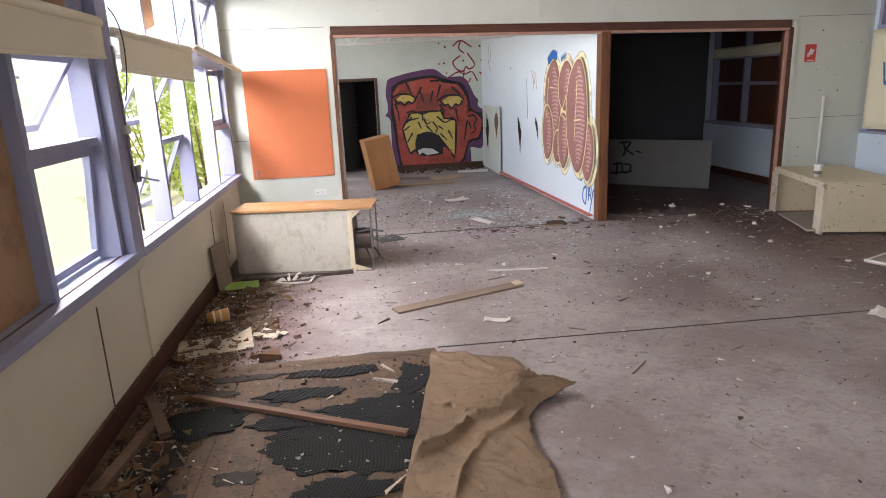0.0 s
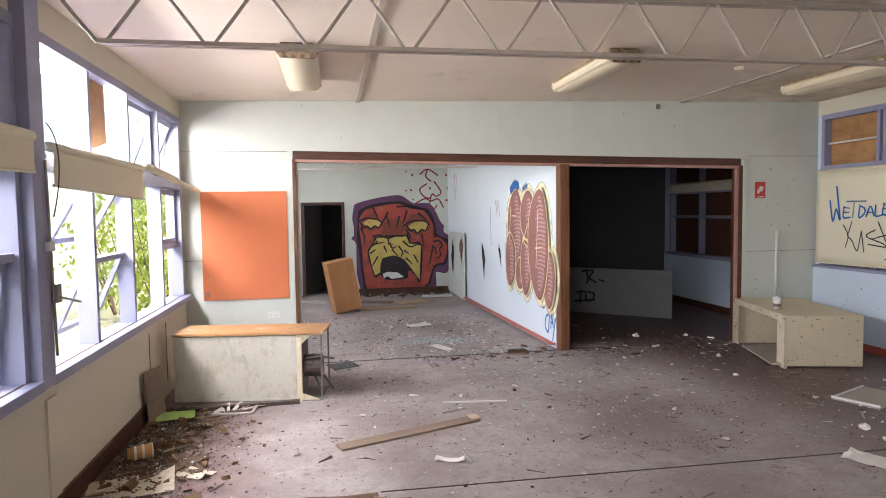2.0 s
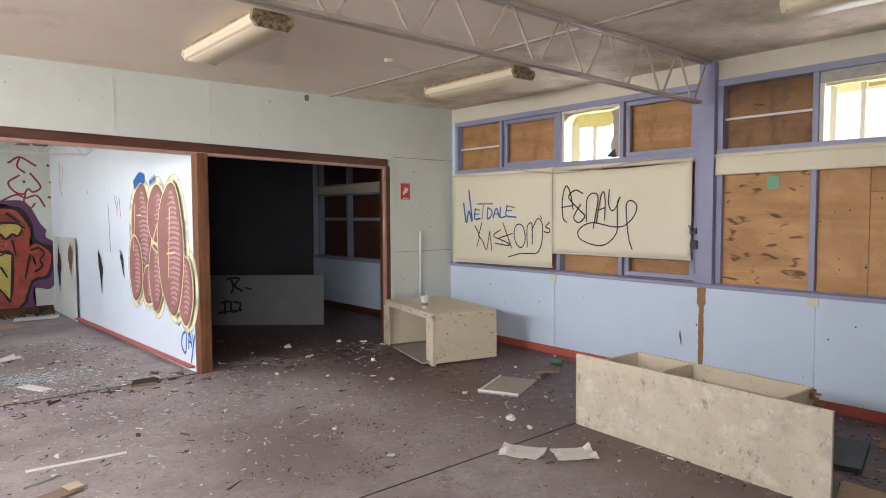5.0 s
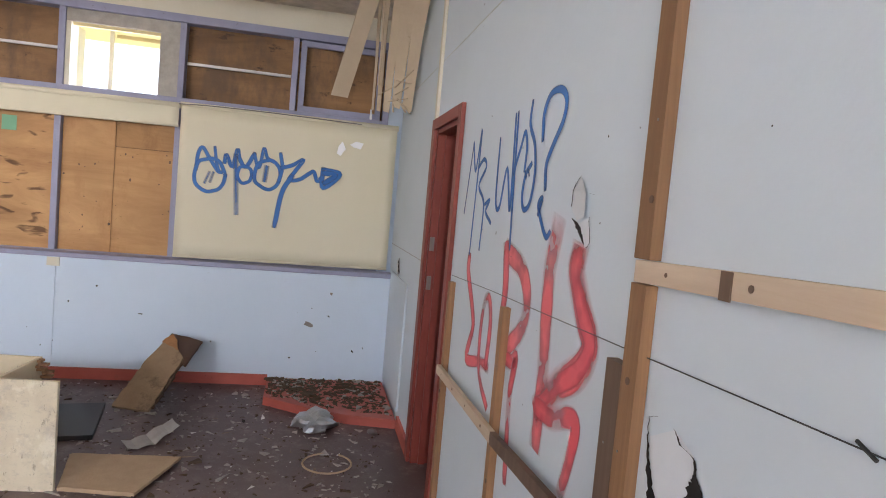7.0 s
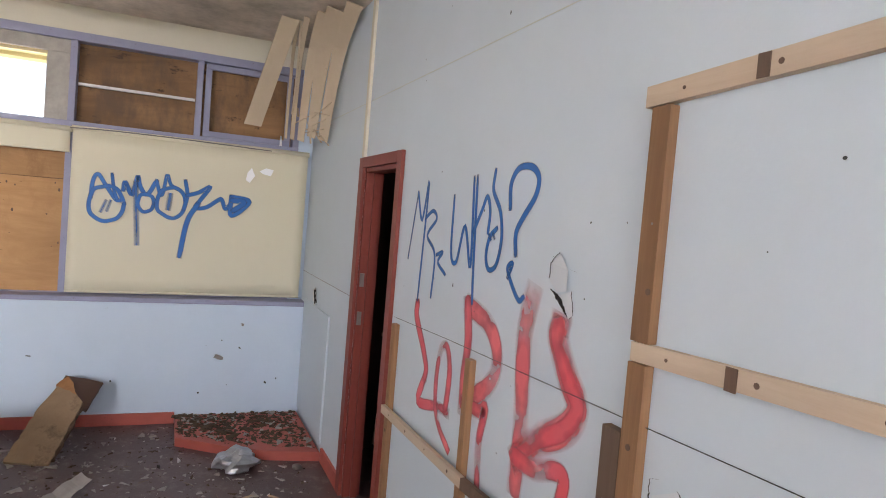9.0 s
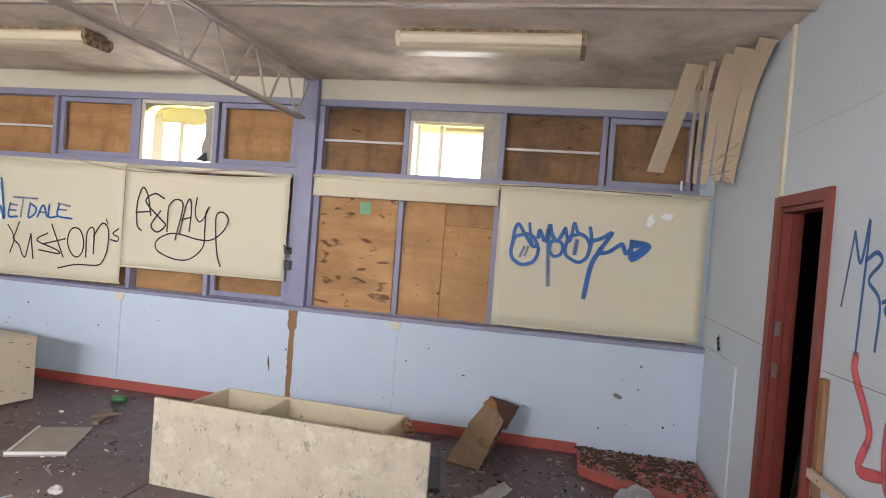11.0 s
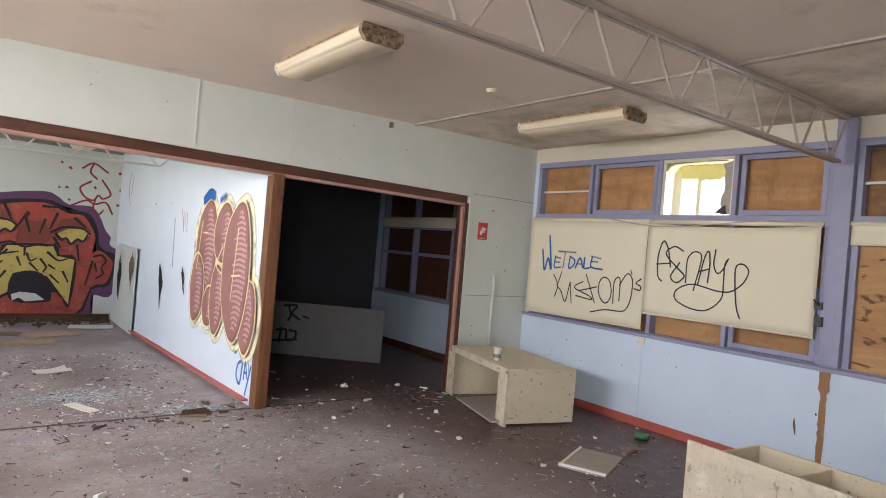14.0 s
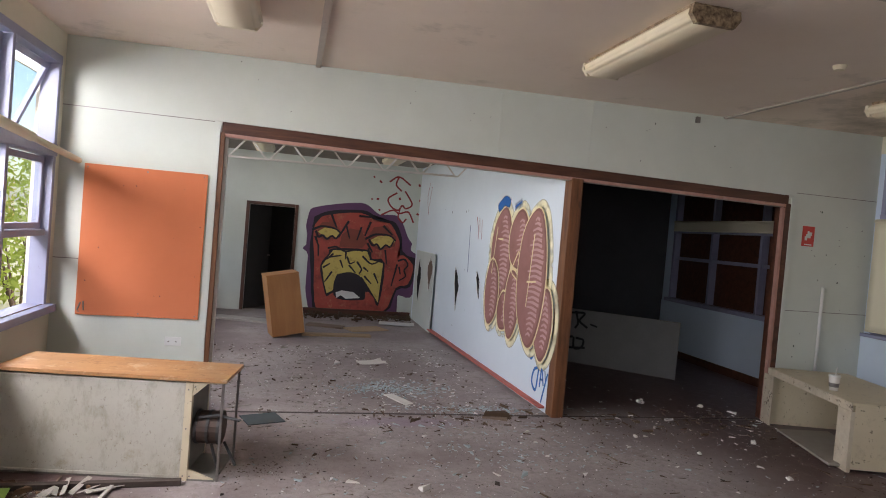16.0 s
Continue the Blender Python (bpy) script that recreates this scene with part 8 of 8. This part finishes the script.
# floor joints
M_JOINT = material("dirt_filled_joint", (0.10, 0.08, 0.075), 0.9, (0.055, 0.045, 0.04), 12, 0.8)
structure("floor_joint", bar((0.55, 3.03, 0.001), (6.42, 2.93, 0.001), 0.003, 0.012), M_JOINT, "dark joint between vinyl strips", "trim")
structure("threshold", box(OPEN_L + 0.05, 2.98, YF + 0.02, YF + 0.05, 0.0005, 0.004), M_JOINT, "dark worn threshold strip under the opening", "trim")
structure("threshold", box(3.11, OPEN_R - 0.05, YF + 0.02, YF + 0.05, 0.0005, 0.004), M_JOINT, "dark worn threshold strip to the dark room", "trim")

# ---- litter ----


def scatter(name, n, where, size, mat, label, seed, flat=0.25, thin=1.0):
    """Many small chips of litter in one object."""
    rng = np.random.default_rng(seed)
    verts, faces = [], []
    while len(verts) < n * 6:
        x, y, z0 = where(rng)
        s = size * float(rng.lognormal(0, 0.5))
        a = float(rng.uniform(0, 6.28))
        long = float(rng.uniform(0.8, 3.0)) * thin
        h = s * flat * float(rng.uniform(0.5, 1.5)) + 0.001
        base = len(verts)
        for k in range(3):
            ang = a + (0, 2.3, 4.1)[k] + float(rng.uniform(-0.4, 0.4))
            dx, dy = math.cos(ang) * s * (long if k == 0 else 1) * 0.5, math.sin(ang) * s * (long if k == 0 else 1) * 0.5
            verts.append((x + dx, y + dy, z0 + 0.0008))
        for k in range(3):
            vx, vy, _ = verts[base + k]
            verts.append((vx * 0.9 + x * 0.1, vy * 0.9 + y * 0.1, z0 + h * float(rng.uniform(0.4, 1.3))))
        faces += [(base, base + 1, base + 4, base + 3), (base + 1, base + 2, base + 5, base + 4), (base + 2, base, base + 3, base + 5), (base + 3, base + 4, base + 5)]
    me = bpy.data.meshes.new(name)
    me.from_pydata(verts, [], faces)
    me.materials.append(mat)
    return tagged(new(name, me), label, "debris", kind="stuff")


def uniform_room(rng):
    return float(rng.uniform(-0.5, 6.3)), float(rng.uniform(-0.5, 6.4)), 0.0


def by_windows(rng):
    y = float(rng.uniform(1.6, 5.0))
    return -1.2 + abs(float(rng.normal(0, 0.33 if y > 2.95 else 0.17))), y, 0.003


def far_rooms(rng):
    return float(rng.uniform(-0.8, 2.7)), float(rng.uniform(6.5, 9.5)), 0.0


def dark_threshold(rng):
    return float(rng.uniform(3.2, 5.6)), float(rng.uniform(5.6, 8.2)), 0.0


def threshold_line(rng):
    return float(rng.uniform(1.2, 5.3)), 6.35 + float(rng.normal(0, 0.16)), 0.0


def end_foot(rng):
    return float(rng.uniform(0.7, 2.7)), 12.5 - abs(float(rng.normal(0, 0.25))), 0.0


def foreground(rng):
    return float(rng.uniform(0.2, 5.2)), float(rng.uniform(3.4, 6.9)), 0.0


def wet_corner(rng):
    return float(rng.uniform(4.3, 6.2)), float(rng.uniform(-0.5, 2.2)), 0.0


def on_plinth(rng):
    y = float(rng.uniform(-0.6, 0.27))
    edge = 5.79 - 0.71 * (0.29 - y) if y > -0.02 else 5.57 - 0.37 * (-0.02 - y)
    return edge + 0.05 + (6.22 - edge) * float(rng.uniform(0, 1)) ** 0.75, y, 0.062


def glassy(rng):
    return 1.6 + float(rng.normal(0, 0.3)), 7.35 + float(rng.normal(0, 0.16)), 0.0


def glassy3(rng):
    return 2.3 + float(rng.normal(0, 0.7)), 5.5 + float(rng.normal(0, 0.5)), 0.0


def glassy2(rng):
    return 2.3 + float(rng.normal(0, 0.3)), 6.65 + float(rng.normal(0, 0.07)), 0.0


def dirt_heap(rng):
    c = ((2.55, 4.45), (3.25, 4.1), (2.35, 6.45), (0.45, 5.2), (3.0, 3.4))[int(rng.integers(0, 5))]
    return c[0] + float(rng.normal(0, 0.22)), c[1] + float(rng.normal(0, 0.12)), 0.0


def on_patch(rng):
    return float(rng.uniform(-1.2, 0.6)), float(rng.uniform(1.3, 2.95)), 0.01


M_FLAKE = material("white_paint_flake", (0.74, 0.72, 0.70), 0.7)
M_LEAFLITTER = material("dry_leaf_litter", (0.115, 0.072, 0.042), 0.9, (0.06, 0.04, 0.026), 30, 0.9)
M_GLASSCHIP = material("broken_glass_chips", (0.50, 0.58, 0.60), 0.15, (0.35, 0.42, 0.44), 40, 0.8)
M_DIRT = material("dark_grit", (0.05, 0.038, 0.03), 0.9, (0.03, 0.022, 0.018), 30, 0.8)
M_GREYCHIP = material("grey_plaster_chips", (0.42, 0.39, 0.36), 0.85, (0.26, 0.23, 0.20), 40, 0.8)
scatter("paint_flakes", 1300, uniform_room, 0.0065, M_FLAKE, "white paint flakes scattered over the floor", 1)
scatter("paint_flakes", 60, uniform_room, 0.022, M_FLAKE, "larger white paint chips on the floor", 2, 0.2)
scatter("leaf_litter", 2200, uniform_room, 0.0065, M_LEAFLITTER, "dry leaf litter scattered over the floor", 3)
scatter("leaf_litter", 5200, by_windows, 0.0085, M_LEAFLITTER, "leaf litter and dirt drifted under the windows", 4, 0.4)
scatter("dead_leaves", 420, by_windows, 0.028, material("curled_dead_leaf", (0.20, 0.115, 0.055), 0.85, (0.09, 0.05, 0.028), 24, 0.8), "curled dead leaves and bark under the windows", 34, 0.5, 1.2)
scatter("plaster_chips", 650, by_windows, 0.011, M_GREYCHIP, "grey plaster chips along the window wall", 5, 0.4)
scatter("paint_flakes", 150, by_windows, 0.010, M_FLAKE, "white chips among the rubbish by the windows", 6, 0.3)
scatter("paint_flakes", 700, far_rooms, 0.014, M_FLAKE, "white paint flakes on the far floor", 7)
scatter("leaf_litter", 700, far_rooms, 0.014, M_LEAFLITTER, "leaf litter on the far floor", 8)
scatter("paint_flakes", 70, uniform_room, 0.024, M_PAPER, "torn paper scraps about the floor", 31, 0.3, 1.3)
scatter("paint_flakes", 40, dark_threshold, 0.015, M_FLAKE, "pale scraps on the dark room's floor", 25, 0.3, 1.5)
scatter("slivers", 220, threshold_line, 0.014, M_LEAFLITTER, "brown splinters and dirt along the threshold", 35, 0.5, 3.0)
scatter("paint_flakes", 70, threshold_line, 0.013, M_FLAKE, "white chips along the threshold", 36, 0.3, 1.6)
scatter("rubble", 500, end_foot, 0.03, M_LEAFLITTER, "dark rubble along the foot of the end wall", 26, 0.5)
scatter("plaster_chips", 600, wet_corner, 0.018, M_GREYCHIP, "peeling plaster chips in the wet corner", 9, 0.2)
scatter("leaf_litter", 600, wet_corner, 0.014, M_LEAFLITTER, "dark litter in the wet corner", 10)
scatter("plinth_rubbish", 1000, on_plinth, 0.020, M_LEAFLITTER, "brown crumbling rubbish on the plinth", 11, 0.22)
scatter("plinth_rubbish", 170, on_plinth, 0.018, M_GREYCHIP, "grey flakes on the plinth", 12, 0.22)
scatter("glass_chips", 700, glassy, 0.013, M_GLASSCHIP, "broken window glass on the far room's floor", 13, 0.3)
scatter("glass_chips", 400, glassy2, 0.012, M_GLASSCHIP, "broken window glass on the threshold", 14, 0.3)
scatter("glass_chips", 420, glassy3, 0.011, M_GLASSCHIP, "pale glass and plaster splinters before the opening", 24, 0.3, 1.6)
scatter("dirt_heap", 1100, dirt_heap, 0.005, M_LEAFLITTER, "small heaps of brown dirt and twigs", 15, 0.4)
scatter("dirt_heap", 160, on_patch, 0.007, M_GREYCHIP, "grey crumbs on the torn floor", 16, 0.4)
scatter("dirt_heap", 600, on_patch, 0.006, M_DIRT, "black dirt crumbs on the torn floor", 18, 0.5)
scatter("dirt_crumbs", 1900, uniform_room, 0.0045, M_DIRT, "dark grit scattered over the floor", 19, 0.5)
scatter("grit", 550, foreground, 0.0055, M_FLAKE, "fine pale grit before the opening", 27, 0.4)
scatter("grit", 800, foreground, 0.0055, M_DIRT, "fine dark grit before the opening", 28, 0.4)
scatter("slivers", 420, foreground, 0.008, M_GLASSCHIP, "pale slivers before the opening", 29, 0.3, 2.6)
scatter("slivers", 260, foreground, 0.008, M_LEAFLITTER, "brown twigs and slivers before the opening", 30, 0.4, 5.0)
scatter("slivers", 420, uniform_room, 0.010, M_GREYCHIP, "grey splinters and slivers on the floor", 20, 0.3, 4.0)
scatter("slivers", 260, uniform_room, 0.009, M_GREYPLY, "thin brown wood slivers on the floor", 21, 0.3, 7.0)
scatter("slivers", 260, far_rooms, 0.011, M_GREYCHIP, "grey slivers on the far floor", 22, 0.3, 4.0)
scatter("slivers", 380, by_windows, 0.010, M_GREYPLY, "brown slivers among the window rubbish", 23, 0.4, 5.0)
scatter("splinters", 40, on_patch, 0.0055, M_PINE, "pale wood splinters on the torn floor", 17, 0.3, 4.0)

# ---- outside ----
M_GRASS = material("pale_dry_ground", (0.46, 0.42, 0.28), 0.95, (0.34, 0.32, 0.18), 2, 0.9, 0.3, 20)
structure("ground", box(-400, 400, -400, 400, -0.62, -0.6), M_GRASS, "dry grass outside the building", "ground")
M_LEAF = material("bright_leaf", (0.27, 0.32, 0.06), 0.55, (0.16, 0.22, 0.035), 6, 0.9)
nt = M_LEAF.node_tree
tl = nt.nodes.new("ShaderNodeBsdfTranslucent")
tl.inputs[0].default_value = (0.46, 0.52, 0.08, 1)
ms = nt.nodes.new("ShaderNodeMixShader")
ms.inputs[0].default_value = 0.5
nt.links.new(nt.nodes["Principled BSDF"].outputs[0], ms.inputs[1])
nt.links.new(tl.outputs[0], ms.inputs[2])
nt.links.new(ms.outputs[0], nt.nodes["Material Output"].inputs[0])


def shrub(x, y, r, h, seed, n=850):
    s = thing("shrub", pose(x, y, -0.6), "tall leafy green shrub outside the windows", "shrub", "shrubs")
    rng = np.random.default_rng(seed)
    for i in range(7):
        a = float(rng.uniform(0, 6.28))
        part("stem", bar((0.1 * math.cos(a), 0.1 * math.sin(a), 0), (r * 0.6 * math.cos(a), r * 0.6 * math.sin(a), h * float(rng.uniform(0.5, 0.85))), 0.06, 0.015, 6), M_STUD, s)
    verts, faces = [], []
    for i in range(n):
        u, v = float(rng.uniform(0, 6.28)), float(rng.uniform(0.05, 1.0))
        rad = r * (0.45 + 0.6 * math.sin(math.pi * min(1, v * 0.9 + 0.1))) * float(rng.uniform(0.5, 1.05)) * (1 + 0.35 * math.sin(u * 3 + seed + v * 5))
        c = Vector((rad * math.cos(u), rad * math.sin(u), h * v))
        d = Vector(rng.normal(0, 1, 3).tolist()).normalized()
        e = d.orthogonal().normalized()
        L = float(rng.uniform(0.05, 0.12))
        b = len(verts)
        verts += [tuple(c - d * L), tuple(c + e * L * 0.4), tuple(c + d * L), tuple(c - e * L * 0.4)]
        faces.append((b, b + 1, b + 2, b + 3))
    me = bpy.data.meshes.new("crown")
    me.from_pydata(verts, [], faces)
    me.materials.append(M_LEAF)
    c = new("crown", me)
    c.parent = s
    return s


for x, y, r, h, sd in ((-3.3, 13.8, 0.9, 2.7, 1), (-4.6, 15.0, 1.1, 3.0, 2), (-3.2, 16.5, 1.0, 2.9, 3), (-5.2, 18.0, 1.3, 3.2, 4), (-3.8, 20.5, 1.5, 3.4, 5), (-5.6, 24.0, 1.8, 3.4, 6)):
    shrub(x, y, r, h, sd)
nb = thing("neighbour_building", pose(-10.5, 6.0, -0.6), "long cream weatherboard building across the yard", "building")
M_YELLOW = material("yellow_eave_paint", (0.68, 0.59, 0.33), 0.6, (0.60, 0.51, 0.27), 3, 0.8)
part("wall", box(-4, 0, -14, 14, 0, 2.9), M_WALL_CREAM, nb)
part("fascia", box(0.55, 0.6, -14.2, 14.2, 2.75, 3.0), M_YELLOW, nb)
part("soffit", box(0.001, 0.549, -14.2, 14.2, 2.86, 2.9), M_WALL_CREAM, nb)
part("roof", box(-4.2, 0.65, -14.3, 14.3, 3.01, 3.1), M_METAL, nb)
for i in range(8):
    w = part("window", box(0.002, 0.03, -12 + i * 3.2, -10.4 + i * 3.2, 1.0, 2.2), M_WHITE, nb)
    part("frame", box(0.031, 0.05, -12.05 + i * 3.2, -10.35 + i * 3.2, 2.2, 2.27), M_WHITE, w)
M_FOIL = material("yellowed_torn_lining", (0.74, 0.68, 0.30), 0.6, (0.58, 0.52, 0.20), 9, 0.8, 0.4, 30)
torn = thing("torn_window_lining", pose(XR, 0, 0), "yellowed torn sheet lining hanging round an open upper window", "window lining")
bm = bmesh.new()
prev = None
for y, z in ((4.582, 2.215), (4.575, 2.42), (4.578, 2.58), (4.56, 2.66), (4.52, 2.71), (4.45, 2.735), (4.2, 2.74), (3.93, 2.735)):
    row = [bm.verts.new((x, y - 0.006 * math.sin(9 * (z + x)), z + 0.006 * math.sin(11 * y + 30 * x))) for x in (0.01, 0.06, 0.12, 0.20)]
    if prev:
        for k in range(3):
            bm.faces.new([prev[k], prev[k + 1], row[k + 1], row[k]])
    prev = row
lin = part("bent_sheet", bm, M_FOIL, torn, smooth=True)
md = lin.modifiers.new("thick", "SOLIDIFY")
md.thickness = 0.004
turn = Matrix(((0, 0, 1, 0), (1, 0, 0, 0), (0, 1, 0, 0), (0, 0, 0, 1)))
for nm, x, outline, mat, seed in (("hanging_panel", 0.16, [(3.90, 2.735), (4.50, 2.735), (4.46, 2.60), (4.2, 2.575), (3.92, 2.60)], M_FOIL, 3), ("torn_flap", 0.03, [(3.845, 2.215), (3.93, 2.215), (3.96, 2.36), (3.92, 2.52), (3.95, 2.70), (3.845, 2.735)], M_OLDWHITE, 5), ("curled_scrap", 0.01, [(3.87, 2.215), (4.0, 2.225), (3.95, 2.27), (3.9, 2.30)], M_BLACK, 6)):
    p = part(nm, slab(outline, 0.0, 0.004, 0.010, seed), mat, torn)
    p.matrix_local = Matrix.Translation((x, 0, 0)) @ turn
# eaves of this building and the boxed reveals of the two open lights
structure("eave_west", box(XL - 0.75, XL - 0.145, -6.2, YE + 0.2, 2.86, 2.92), M_WALL_CREAM, "cream soffit over the open windows", "eave")
structure("eave_east", box(XR + 0.15, XR + 0.95, -6.2, YE + 0.2, 2.74, 2.80), M_YELLOW, "yellow painted soffit over the boarded windows", "eave")
for y0, y1 in ((3.825, 4.595), (1.134, 1.936)):
    rv = thing("window_reveal", pose(XR, 0, 0), "cream boxed reveal of an open upper window", "window reveal")
    part("head_board", box(0.0, 0.30 if y0 > 3 else 0.03, y0, y1, R_TOP - (0.085 if y0 > 3 else 0.145), R_TOP - 0.052), M_WALL_CREAM if y0 > 3 else M_OLDWHITE, rv)
    part("side_board", box(0.0, 0.30, y1 - 0.035, y1, R_TRAN + 0.037, R_TOP - (0.087 if y0 > 3 else 0.147)), M_WALL_CREAM, rv)
    part("side_board", box(0.0, 0.30 if y0 > 3 else 0.03, y0, y0 + (0.02 if y0 > 3 else 0.14), R_TRAN + 0.037, R_TOP - (0.087 if y0 > 3 else 0.147)), M_WALL_CREAM if y0 > 3 else M_OLDWHITE, rv)
    if y0 < 3:
        part("inner_lip", box(0.031, 0.05, y0 + 0.13, y1 - 0.036, R_TOP - 0.17, R_TOP - 0.146), M_YELLOW, rv)
        part("inner_lip", box(0.031, 0.05, y0 + 0.13, y0 + 0.15, R_TRAN + 0.037, R_TOP - 0.171), M_OLDWHITE, rv)
    part("outer_post", box(0.31, 0.34, y1 - 0.24, y1 - 0.21, R_TRAN - 0.2, R_TOP - 0.04), M_WALL_CREAM, rv)
    part("outer_rail", box(0.31, 0.36, y0, y1 - 0.262, R_TOP - 0.17, R_TOP - 0.14), M_YELLOW, rv)
